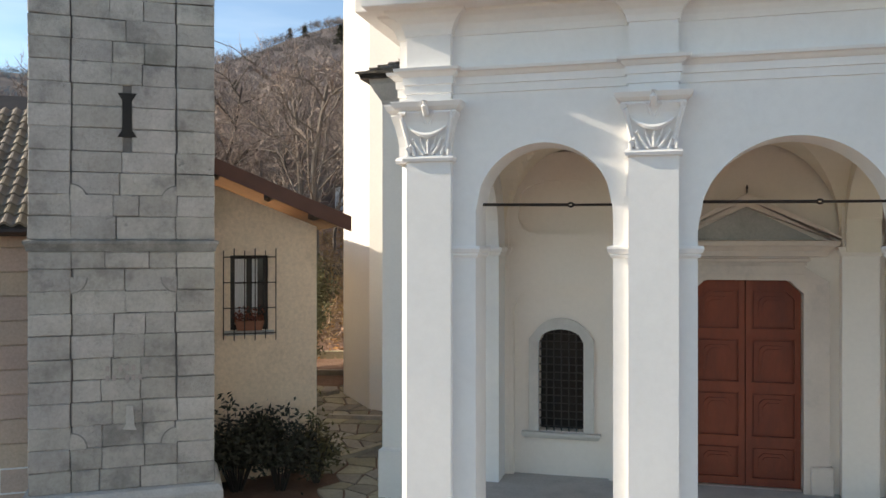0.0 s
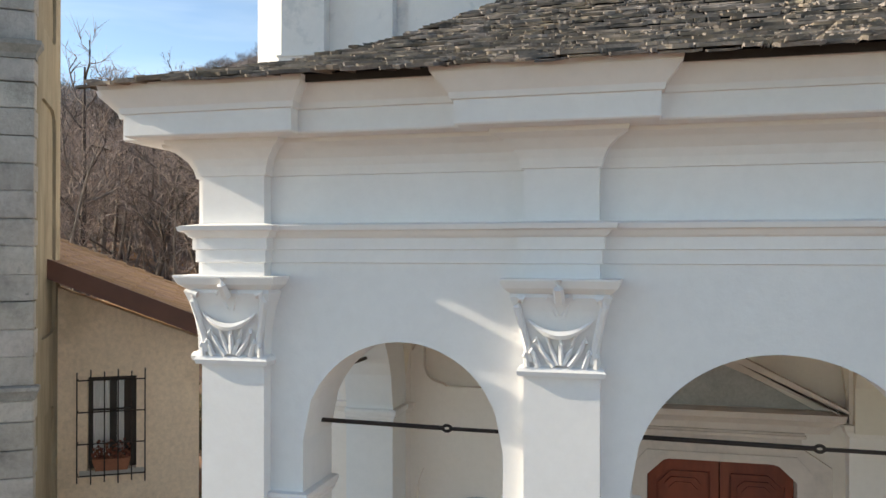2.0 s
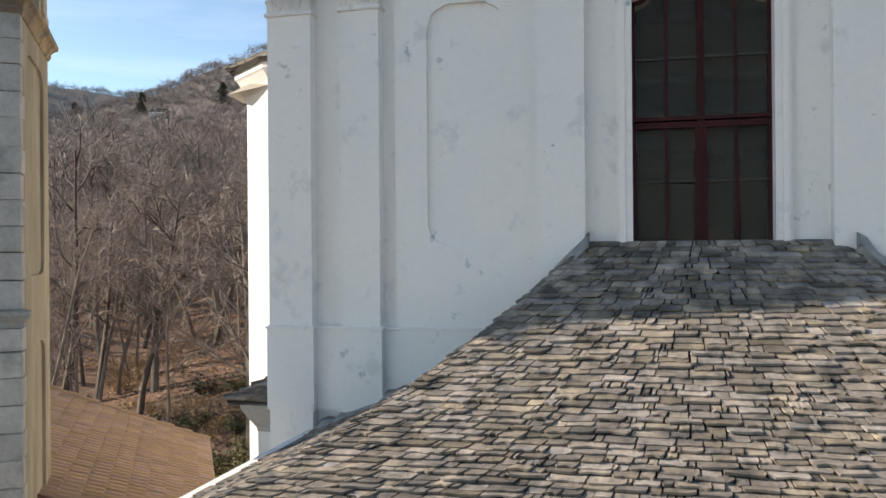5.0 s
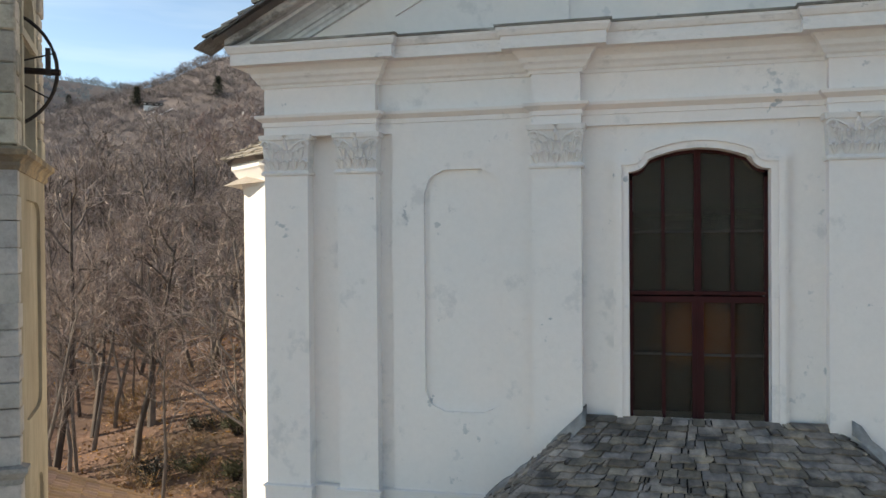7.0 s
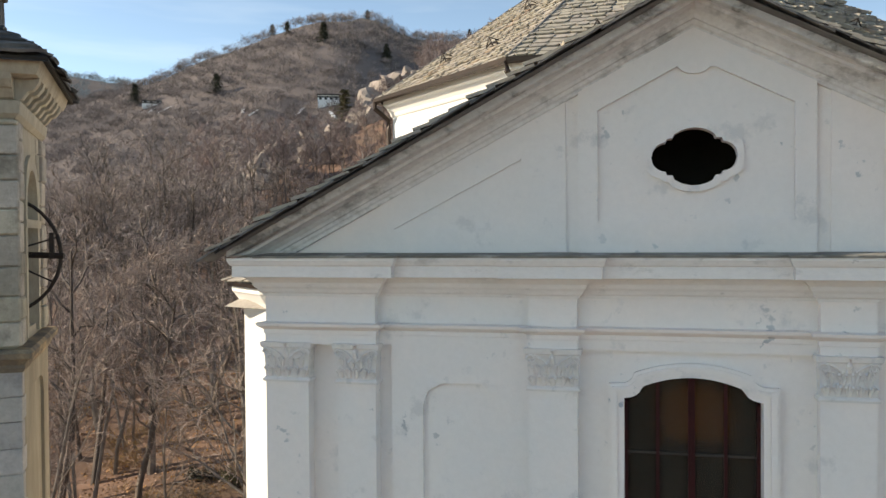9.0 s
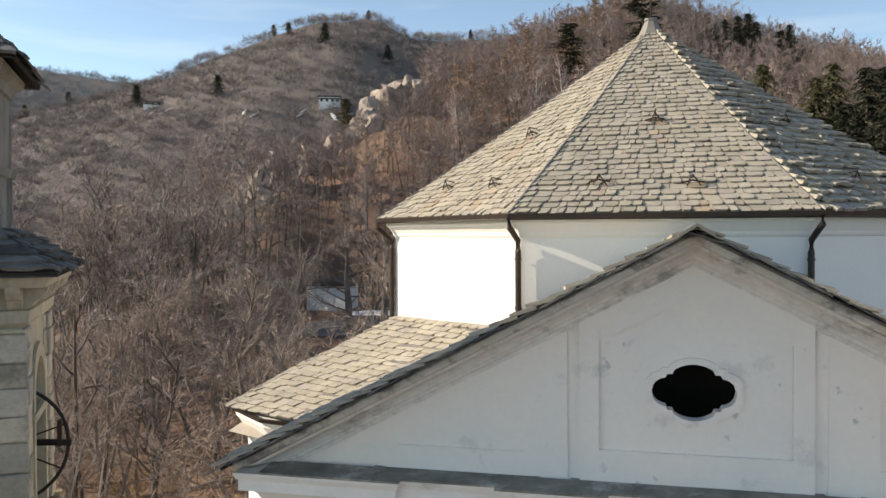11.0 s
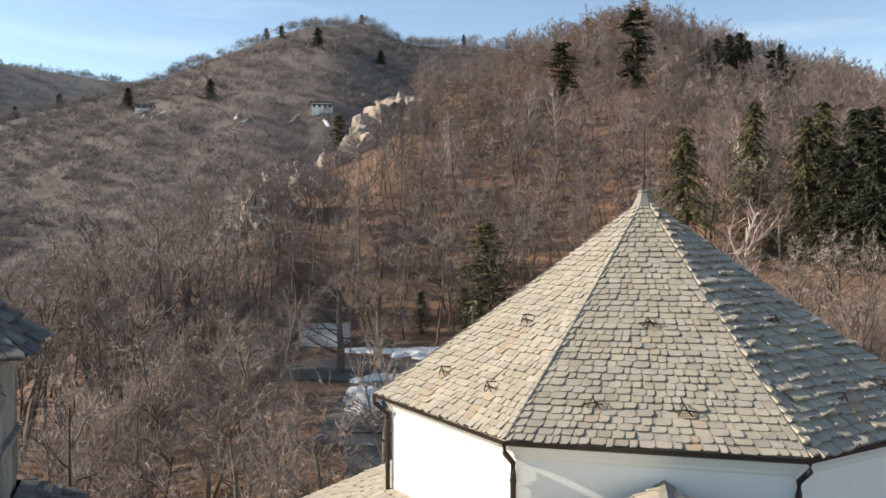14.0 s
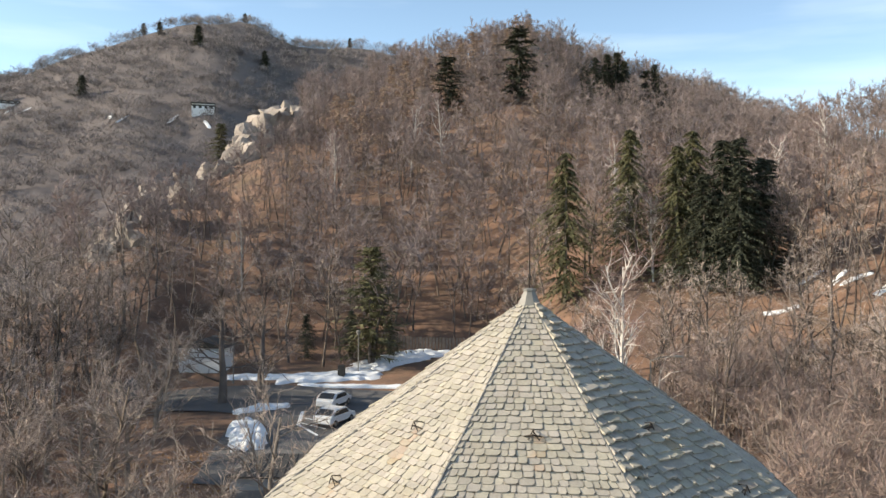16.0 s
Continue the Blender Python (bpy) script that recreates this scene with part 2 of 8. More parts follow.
DOOR_WOOD = material("red_brown_door_wood", [(0.28, 0.062, 0.028), (0.15, 0.034, 0.021)], 0.5, 1.3, 22, 0.3, 0.004, stain=(0.34, 0.12, 0.06), stain_scale=1.7, stain_amount=0.4, stretch=(1, 1, 0.25), gloss=0.4)
WINDOW_RED = material("dark_red_window_paint", [(0.060, 0.014, 0.014), (0.036, 0.010, 0.011)], 0.6, 4, 40, 0.25, 0.003, gloss=0.15)
DARK_WOOD = material("dark_window_wood", [(0.05, 0.04, 0.034), (0.035, 0.03, 0.026)], 0.55, 5, 40, 0.2, 0.003)
IRON = material("black_iron", [(0.035, 0.03, 0.028), (0.06, 0.045, 0.036)], 0.6, 8, 60, 0.3, 0.002, metal=0.6)
COPPER_DARK = material("dark_gutter_metal", [(0.075, 0.055, 0.045), (0.05, 0.042, 0.038)], 0.45, 3, 30, 0.1, 0.002, metal=0.7)
ZINC = material("zinc_cap", [(0.24, 0.225, 0.20), (0.18, 0.172, 0.158)], 0.6, 3, 20, 0.15, 0.003, metal=0.0)
# shade within halls and openings, put into a near-black base colour
INNER_SHADE = material("painted_inner_shade", [(0.03, 0.028, 0.026), (0.02, 0.02, 0.02)], 0.9, 2, 20, 0.1)
BARK = material("grey_brown_bark", [(0.24, 0.20, 0.17), (0.15, 0.125, 0.105)], 0.95, 2, 18, 0.6, 0.02)
TWIG = material("bare_twigs", [(0.45, 0.355, 0.305), (0.32, 0.25, 0.215)], 0.9, 0.08, 6, 0.0)
FALLEN = material("fallen_oak_leaves", [(0.46, 0.27, 0.15), (0.22, 0.125, 0.07)], 0.9, 0.5, 6, 0.0, spread=0.45, island=True)
DRY_GRASS = material("dry_brown_brambles", [(0.40, 0.28, 0.17), (0.23, 0.15, 0.085)], 0.9, 0.4, 6, 0.0, spread=0.4, island=True)
WOOD_BARK = material("dark_wood_bark", [(0.19, 0.152, 0.13), (0.07, 0.056, 0.048)], 0.95, 0.3, 5, 0.0, spread=0.35, island=True)
NEAR_WOODS = material("near_bare_woods", [(0.56, 0.46, 0.405), (0.21, 0.162, 0.142)], 0.95, 0.14, 1.5, 0.0, spread=0.3, island=True)
WOODS = material("bare_woods", [(0.335, 0.265, 0.245), (0.172, 0.137, 0.132)], 0.95, 0.12, 0.6, 0.0, spread=0.28, island=True,
                 stain=(0.30, 0.20, 0.155), stain_scale=0.02, stain_amount=0.5)
# far crowns in a lit and a shaded tone: their self-shade put into colour
FAR_CROWN_LIT = material("far_crown_lit_twigs", [(0.31, 0.265, 0.25), (0.235, 0.203, 0.195)], 0.95, 0.10, 0.4, 0.0, spread=0.2, island=True)
FAR_CROWN_SHADE = material("far_crown_shaded_twigs", [(0.15, 0.126, 0.12), (0.10, 0.087, 0.085)], 0.95, 0.10, 0.3, 0.0, spread=0.14, island=True,
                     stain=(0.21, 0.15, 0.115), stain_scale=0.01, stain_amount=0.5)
LARCH = material("pale_larch_twigs", [(0.44, 0.335, 0.265), (0.36, 0.27, 0.215)], 0.95, 0.5, 4, 0.0)
BIRCH = material("white_birch_bark", [(0.62, 0.58, 0.54), (0.48, 0.44, 0.4)], 0.8, 3, 12, 0.4, 0.01, stain=(0.08, 0.07, 0.06), stain_scale=3, stain_amount=0.6)
BIRCH_TWIG = material("reddish_birch_twigs", [(0.30, 0.185, 0.165), (0.24, 0.155, 0.14)], 0.9, 0.3, 6, 0.0)
BRUSH = material("grey_shrub_bark", [(0.30, 0.25, 0.215), (0.21, 0.175, 0.15)], 0.95, 2, 18, 0.5, 0.02)
BRUSH_TWIG = material("pinkish_grey_twigs", [(0.35, 0.255, 0.22), (0.15, 0.115, 0.104)], 0.9, 0.25, 6, 0.0, spread=0.2, island=True)
NEEDLE = material("dark_green_needles", [(0.062, 0.064, 0.038), (0.036, 0.042, 0.028)], 0.8, 0.7, 5, 0.0)
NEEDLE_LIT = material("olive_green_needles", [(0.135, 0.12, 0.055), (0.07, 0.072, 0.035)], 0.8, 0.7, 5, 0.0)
SHRUB = material("dark_shrub_leaves", [(0.045, 0.045, 0.026), (0.03, 0.026, 0.018)], 0.6, 3, 20, 0.0)
LITTER = material("leaf_litter_ground", [(0.255, 0.148, 0.10), (0.125, 0.08, 0.058)], 0.95, 0.22, 2.6, 0.8, 0.15,
                  stain=(0.085, 0.075, 0.042), stain_scale=0.07, stain_amount=0.65)
PAVING = material("path_stone", [(0.42, 0.375, 0.29), (0.31, 0.285, 0.23)], 0.85, 2.5, 16, 0.6, 0.015, spread=0.3)
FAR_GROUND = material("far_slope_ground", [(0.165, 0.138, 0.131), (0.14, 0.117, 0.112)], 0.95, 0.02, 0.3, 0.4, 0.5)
# blue-grey of the ridge is distance haze put into the base colour
RIDGE_HAZE = material("haze_blue_ridge_woods", [(0.23, 0.26, 0.28), (0.18, 0.21, 0.23)], 0.95, 0.006, 0.1, 0.0, spread=0.15, island=True)
ROCK = material("pale_cliff_rock", [(0.46, 0.385, 0.33), (0.22, 0.19, 0.17)], 0.9, 0.25, 2.0, 0.7, 0.3, stain=(0.1, 0.085, 0.07), stain_scale=0.3, stain_amount=0.7)
SNOW = material("old_snow", [(0.86, 0.88, 0.9), (0.78, 0.8, 0.83)], 0.7, 0.8, 9, 0.4, 0.05)
ASPHALT = material("grey_asphalt", [(0.13, 0.125, 0.125), (0.10, 0.097, 0.095)], 0.9, 0.4, 20, 0.3, 0.01)
WHITE_PAINT = material("white_paint", [(0.8, 0.8, 0.79), (0.74, 0.74, 0.73)], 0.5, 2, 30, 0.05)
HUT_DARK = material("dark_hut_roof", [(0.06, 0.055, 0.05), (0.04, 0.038, 0.036)], 0.6, 2, 20, 0.2, 0.01)
HUT_GREY = material("grey_hut_cladding", [(0.30, 0.31, 0.32), (0.26, 0.27, 0.28)], 0.7, 1, 20, 0.1)
HUT_GREY_B = material("dark_grey_hut_cladding", [(0.17, 0.175, 0.185), (0.15, 0.155, 0.16)], 0.7, 1, 20, 0.1)
TERRACOTTA = material("terracotta_pot", [(0.36, 0.15, 0.09), (0.28, 0.12, 0.075)], 0.8, 6, 40, 0.2, 0.003)
FLOWER = material("dry_red_flowers", [(0.24, 0.06, 0.045), (0.15, 0.08, 0.04)], 0.8, 20, 60, 0.0)
CURTAIN = material("white_curtain", [(0.75, 0.75, 0.74), (0.66, 0.66, 0.65)], 0.9, 12, 40, 0.2, 0.006, stretch=(4, 4, 0.2))
CAR_WHITE = material("white_car_paint", [(0.8, 0.8, 0.8), (0.76, 0.76, 0.76)], 0.25, 1, 20, 0.0, gloss=0.5)
RUBBER = material("black_rubber", [(0.03, 0.03, 0.03), (0.02, 0.02, 0.02)], 0.8, 8, 40, 0.1)


def glass_material(name, tint, rough):
    m = bpy.data.materials.new(name)
    m.use_nodes = True
    p = m.node_tree.nodes["Principled BSDF"]
    p.inputs["Base Color"].default_value = (*tint, 1)
    p.inputs["Roughness"].default_value, p.inputs["IOR"].default_value = rough, 1.5
    p.inputs["Specular IOR Level"].default_value = 0.5
    return m


GLASS = glass_material("dusty_dark_glass", (0.028, 0.026, 0.025), 0.12)


# ---- building helpers ----
def part(name, bm, mat, parent, label=""):
    """Links a bmesh as one mesh object under a thing or a part. Coordinates are the world's."""
    me = bpy.data.meshes.new(name)
    bmesh.ops.recalc_face_normals(bm, faces=bm.faces[:])
    bm.to_mesh(me)
    bm.free()
    me.materials.append(mat)
    ob = new(name, me)
    hang(ob, parent)
    return tagged(ob, label=label)


def hang(ob, parent):
    if parent is not None:
        ob.parent = parent
        ob.matrix_parent_inverse = Matrix.Translation(-parent.location) if parent.type == "EMPTY" else Matrix.Identity(4)


def raw_part(name, verts, faces, mat, parent, label="", smooth=False):
    me = bpy.data.meshes.new(name)
    me.from_pydata(verts, [], faces)
    me.materials.append(mat)
    if smooth:
        me.polygons.foreach_set("use_smooth", [True] * len(me.polygons))
    ob = new(name, me)
    hang(ob, parent)
    return tagged(ob, label=label)


def thing(name, at, label, category, group="", kind=""):
    ob = new(name)
    ob.empty_display_size = 0.2
    ob.location = at
    return tagged(ob, label, category, group, kind)


def face(bm, pts):
    return bm.faces.new([bm.verts.new(p) for p in pts])


def box(bm, x0, x1, y0, y1, z0, z1, m=None):
    c = [Vector((x, y, z)) for z in (z0, z1) for x, y in ((x0, y0), (x1, y0), (x1, y1), (x0, y1))]
    v = [bm.verts.new(m @ p if m else p) for p in c]
    for f in ((3, 2, 1, 0), (4, 5, 6, 7), (0, 1, 5, 4), (1, 2, 6, 5), (2, 3, 7, 6), (3, 0, 4, 7)):
        bm.faces.new([v[i] for i in f])
    return v


def soft_box(x0, x1, y0, y1, z0, z1, r=0.01, m=None):
    bm = bmesh.new()
    box(bm, x0, x1, y0, y1, z0, z1)
    bmesh.ops.bevel(bm, geom=bm.edges[:], offset=r, segments=1, affect="EDGES")
    if m:
        bmesh.ops.transform(bm, matrix=m, verts=bm.verts[:])
    return bm


def prism(bm, outline, y0, y1, m=None):
    """A solid from an outline in x and z, from y0 to y1."""
    a = [Vector((x, y0, z)) for x, z in outline]
    b = [Vector((x, y1, z)) for x, z in outline]
    if m:
        a, b = [m @ p for p in a], [m @ p for p in b]
    va, vb = [bm.verts.new(p) for p in a], [bm.verts.new(p) for p in b]
    bm.faces.new(va)
    bm.faces.new(vb[::-1])
    for i in range(len(va)):
        j = (i + 1) % len(va)
        bm.faces.new((va[j], va[i], vb[i], vb[j]))


def tube(bm, pts, r, sides=6, r_end=None):
    pts = [Vector(p) for p in pts]
    rings = []
    for i, p in enumerate(pts):
        d = (pts[min(i + 1, len(pts) - 1)] - pts[max(i - 1, 0)]).normalized()
        u = d.orthogonal().normalized() if abs(d.z) > 0.95 else d.cross(Vector((0, 0, 1))).normalized()
        w = d.cross(u)
        rr = r if r_end is None else r + (r_end - r) * i / (len(pts) - 1)
        rings.append([bm.verts.new(p + rr * (math.cos(2 * math.pi * k / sides) * u + math.sin(2 * math.pi * k / sides) * w)) for k in range(sides)])
    for a, b in zip(rings, rings[1:]):
        for k in range(sides):
            bm.faces.new((a[k], a[(k + 1) % sides], b[(k + 1) % sides], b[k]))
    bm.faces.new(rings[0][::-1])
    bm.faces.new(rings[-1])


def moulding(bm, path, profile, m=None, closed=False):
    """Sweeps a profile of (out, z) along a plan path with mitred corners; out lies to the right of the way."""
    n = len(path)
    P = [Vector((x, y)) for x, y in path]
    norms = []
    for i in range(n if closed else n - 1):
        d = (P[(i + 1) % n] - P[i]).normalized()
        norms.append(Vector((d.y, -d.x)))
    mit = []
    for i in range(n):
        if closed:
            a, b = norms[i - 1], norms[i]
        else:
            a, b = norms[max(i - 1, 0)], norms[min(i, n - 2)]
        mit.append((a + b) / max(0.3, 1 + a.dot(b)))
    cols = []
    for i in range(n):
        col = []
        for out, z in profile:
            q = Vector((P[i].x + mit[i].x * out, P[i].y + mit[i].y * out, z))
            col.append(bm.verts.new(m @ q if m else q))
        cols.append(col)
    k = len(profile)
    for i in range(n if closed else n - 1):
        a, b = cols[i], cols[(i + 1) % n]
        for j in range(k - 1):
            bm.faces.new((a[j], b[j], b[j + 1], a[j + 1]))
    if not closed:
        for c in (cols[0], cols[-1]):
            if k > 2:
                bm.faces.new(c)


def wall(bm, x0, x1, y0, y1, z0, top, openings=(), m=None, step=0.06):
    """A wall along x with openings (xl, xr, bottom(x), top(x)); top: a height or a function of x."""
    top_f = top if callable(top) else (lambda x: top)
    cuts = {x0, x1}
    for xl, xr, _, _ in openings:
        k = max(2, int((xr - xl) / step))
        cuts.update(xl + (xr - xl) * i / k for i in range(k + 1))
    if callable(top):
        cuts.update((x0 + (x1 - x0) * 0.5,))
    xs = sorted(cuts)
    T = (lambda p: m @ Vector(p)) if m else (lambda p: p)

    def q(*pts):
        if (Vector(pts[0]) - Vector(pts[2])).length > 1e-5:
            face(bm, [T(p) for p in pts])

    for a, b in zip(xs, xs[1:]):
        if b - a < 1e-6:
            continue
        mid = (a + b) / 2
        here = sorted([o for o in openings if o[0] - 1e-6 <= mid <= o[1] + 1e-6], key=lambda o: o[2](mid))
        e = 1e-5
        la, lb = z0, z0
        for o in here:
            ba, bb = o[2](a + e), o[2](b - e)
            if ba > la + 1e-4 or bb > lb + 1e-4:
                q((a, y0, la), (b, y0, lb), (b, y0, bb), (a, y0, ba))
                q((b, y1, lb), (a, y1, la), (a, y1, ba), (b, y1, bb))
                q((a, y0, ba), (b, y0, bb), (b, y1, bb), (a, y1, ba))
            ta, tb = o[3](a + e), o[3](b - e)
            q((a, y1, ta), (b, y1, tb), (b, y0, tb), (a, y0, ta))
            la, lb = ta, tb
        ta, tb = top_f(a), top_f(b)
        q((a, y0, la), (b, y0, lb), (b, y0, tb), (a, y0, ta))
        q((b, y1, lb), (a, y1, la), (a, y1, ta), (b, y1, tb))
        q((a, y0, ta), (b, y0, tb), (b, y1, tb), (a, y1, ta))
    for xl, xr, lo, hi in openings:
        for x, e in ((xl, 1e-5), (xr, -1e-5)):
            if hi(x + e) - lo(x + e) > 1e-3:
                q((x, y0, lo(x + e)), (x, y1, lo(x + e)), (x, y1, hi(x + e)), (x, y0, hi(x + e)))
    for x in (x0, x1):
        q((x, y0, z0), (x, y1, z0), (x, y1, top_f(x)), (x, y0, top_f(x)))


def flat(z):
    return lambda x: z


def arch(cx, r, zc, ry=None):
    ry = ry or r
    return lambda x: zc + ry * math.sqrt(max(0.0, 1 - ((x - cx) / r) ** 2))


def slate_patch(parent, corners, rows, width, thick, mat, mat_piece, singles=0, sag=0.0, seed=1, ragged=0.35, near=None, rounded=0.0, out=0.0, bed=None, rust=()):
    """Rows of stone slates on a patch given by eave left, eave right, top right, top left; sag bends it like an old roof."""
    rng = random.Random(seed)
    A, B, C, D = [Vector(c) for c in corners]
    nrm = (B - A).cross(D - A).normalized()
    if (nrm.length < 0.5) or nrm.z < 0:
        nrm = -nrm

    def at(u, v, h):
        p = (A * (1 - u) + B * u) * (1 - v) + (D * (1 - u) + C * u) * v
        return p + nrm * h - Vector((0, 0, sag * math.sin(math.pi * min(1, max(0, v)))))

    verts, faces, pieces = [], [], []
    for r in range(rows):
        v0, v1 = r / rows - 0.25 / rows, min(1.0, (r + 1.12) / rows)
        if r == 0:
            v0 -= out / max(0.1, (D - A).length)
        length = (at(1, max(v0, 0), 0) - at(0, max(v0, 0), 0)).length
        u, x = 0.0, 0.0
        marks = [0.0]
        x = width * rng.uniform(0.3, 1.0)
        while x < length - width * 0.3:
            marks.append(x / length)
            x += width * rng.uniform(1 - ragged * 1.3, 1 + ragged * 1.6)
        marks.append(1.0)
        for a, b in zip(marks, marks[1:]):
            g = (0.003 + rng.uniform(0, 0.014) * ragged) / max(length, 0.1)
            dv = rng.uniform(-0.12, 0.10) / rows * (ragged * 2.8)
            tilt = rng.uniform(-0.2, 0.2) * thick
            t = thick * rng.uniform(0.7, 1.5)
            hb, ht = t * 1.75 + rng.uniform(0, thick * (0.5 + 0.8 * max(0, ragged - 0.3))), t * 0.3
            sk = rng.uniform(-0.10, 0.10) * ragged / rows * 2
            base = len(verts)
            w = (b - a)
            c = w * rounded
            bottom = [(a + g, v0 + dv + sk + (0.25 / rows if c else 0)), (a + g + c, v0 + dv + sk * 0.5), (b - g - c, v0 + dv - sk * 0.5), (b - g, v0 + dv - sk + (0.25 / rows if c else 0))] if c else \
                     [(a + g, v0 + dv + sk), (b - g, v0 + dv - sk)]
            if ragged > 0.5:
                j = 0.16 / rows
                bottom = [(a + g, v0 + dv + sk + rng.uniform(0, 1.2) * j), (a + g + w * rng.uniform(0.03, 0.14), v0 + dv + rng.uniform(-1, 0.4) * j), (a + w * rng.uniform(0.4, 0.6), v0 + dv + rng.uniform(-1, 1) * j),
                          (b - g - w * rng.uniform(0.05, 0.2), v0 + dv + rng.uniform(-1, 0.4) * j), (b - g, v0 + dv - sk + rng.uniform(0, 1.6) * j)]
            ring = bottom + [(b - g, v1), (a + g, v1)]
            nb = len(bottom)
            k = len(ring)
            hs = [hb + tilt] * nb + [ht + 0.004] * 2
            up = [at(p, q_, h) for (p, q_), h in zip(ring, hs)]
            dn = [at(p, q_, h - t) for (p, q_), h in zip(ring, hs)]
            fs = [list(range(k))] + [[i, k + i, k + (i + 1) % k, (i + 1) % k] for i in range(k) if i != nb] 
            pieces.append((up + dn, fs))
    mid = Vector(near) if near else (A + B) / 2
    order = sorted(range(len(pieces)), key=lambda i: (pieces[i][0][0] - mid).length)
    # slates below an iron hook carry its rust
    rusty = set()
    for hook, down, reach, wide in rust:
        for i, (vs, fs) in enumerate(pieces):
            c = (vs[0] + vs[1]) / 2 - hook
            run = c.dot(down)
            if 0.02 < run < reach and (c - down * run).length < wide and rng.random() < 0.85:
                rusty.add(i)
    single = set(order[:singles]) - rusty
    for i, (vs, fs) in enumerate(pieces):
        if i in single:
            raw_part("slate", vs, fs, mat_piece, parent)
        elif i in rusty:
            raw_part("slate", vs, fs, RUST, parent, "rust stained slate")
        else:
            base = len(verts)
            verts += vs
            faces += [[base + j for j in f] for f in fs]
    if verts:
        tagged(raw_part("slate_rest", verts, faces, mat, parent), kind="stuff")
    # the deck below the slates; its near-black default paints shade into the gaps
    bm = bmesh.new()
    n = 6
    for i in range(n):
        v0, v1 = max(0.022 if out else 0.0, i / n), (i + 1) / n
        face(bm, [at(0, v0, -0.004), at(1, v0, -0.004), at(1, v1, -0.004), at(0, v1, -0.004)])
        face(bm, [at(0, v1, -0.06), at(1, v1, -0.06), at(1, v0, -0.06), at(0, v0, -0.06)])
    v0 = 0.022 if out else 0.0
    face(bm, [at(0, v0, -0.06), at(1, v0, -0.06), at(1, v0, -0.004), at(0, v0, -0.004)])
    part("roof_deck", bm, bed or DECK_GAP_SHADE, parent)


def special_glass():
    m = bpy.data.materials.new("window_glass")
    m.use_nodes = True
    p = m.node_tree.nodes["Principled BSDF"]
    p.inputs["Base Color"].default_value = (0.50, 0.45, 0.38, 1)
    p.inputs["Roughness"].default_value, p.inputs["Transmission Weight"].default_value, p.inputs["IOR"].default_value = 0.22, 0.965, 1.18
    m = bpy.data.materials.new("amber_daylight_glass")
    m.use_nodes = True
    n, l = m.node_tree.nodes, m.node_tree.links
    t = n.new("ShaderNodeBsdfTranslucent")
    t.inputs["Color"].default_value = (0.42, 0.22, 0.045, 1)
    l.new(t.outputs[0], n["Material Output"].inputs["Surface"])


special_glass()


# ---- church: portico ----
PX = 1.41                                   # axis of the portico
PF, PW, PB = 9.25, 9.37, 9.95               # pilaster front, wall front, wall back
portico = thing("church_portico", (PX, PF, -1.2), "white plastered church portico with three arches and a stone slate roof", "portico")


def mx(x, c=PX):
    return 2 * c - x


bm = bmesh.new()
A1 = (-2.05, -0.49, flat(-0.06), arch(-1.27, 0.78, 4.08))
A2 = (0.41, 2.41, flat(-0.06), arch(PX, 1.0, 3.85))
A3 = (mx(-0.49), mx(-2.05), flat(-0.06), arch(mx(-1.27), 0.78, 4.08))
wall(bm, -2.86, mx(-2.86), PW, PB, -1.3, 5.35, (A1, A2, A3))
arcade = part("arcade_wall", bm, PLASTER, portico)

SIDE = Matrix(((0, 1, 0, 0), (1, 0, 0, 0), (0, 0, 1, 0), (0, 0, 0, 1)))
for x0, x1 in ((-3.0, -2.42), (mx(-2.42), mx(-3.0))):
    bm = bmesh.new()
    wall(bm, PB, 13.34, x0, x1, -1.3, 5.35, ((10.45, 12.75, flat(-0.06), arch(11.6, 1.15, 3.72)),), m=SIDE)
    part("side_wall", bm, PLASTER, portico)

# pilasters with a chamfered corner at the ends
for cx, w0, w1, cham in ((-2.585, -0.265, 0.265, -1), (-0.055, -0.265, 0.265, 0), (mx(-0.055), -0.265, 0.265, 0), (mx(-2.585), -0.265, 0.265, 1)):
    bm = bmesh.new()
    plan = [(cx + w0, PF), (cx + w1, PF), (cx + w1, PW + 0.03), (cx + w0, PW + 0.03)]
    if cham < 0:
        plan = [(cx + w0, PF), (cx + w1, PF), (cx + w1, PW + 0.03), (-2.855, PW + 0.03), (-2.855, PB + 0.03), (-3.0, PB + 0.03), (-3.0, 9.56), (-2.85, 9.42)]
    if cham > 0:
        plan = [(cx + w0, PF), (cx + w1, PF), (mx(-2.85), 9.42), (mx(-3.0), 9.56), (mx(-3.0), PB + 0.03), (mx(-2.855), PB + 0.03), (mx(-2.855), PW + 0.03), (cx + w0, PW + 0.03)]
    lo, hi = [bm.verts.new((x, y, -1.3)) for x, y in plan], [bm.verts.new((x, y, 4.72)) for x, y in plan]
    bm.faces.new(lo[::-1])
    bm.faces.new(hi)
    for i in range(len(plan)):
        j = (i + 1) % len(plan)
        bm.faces.new((lo[i], lo[j], hi[j], hi[i]))
    part("pilaster", bm, PLASTER, portico)


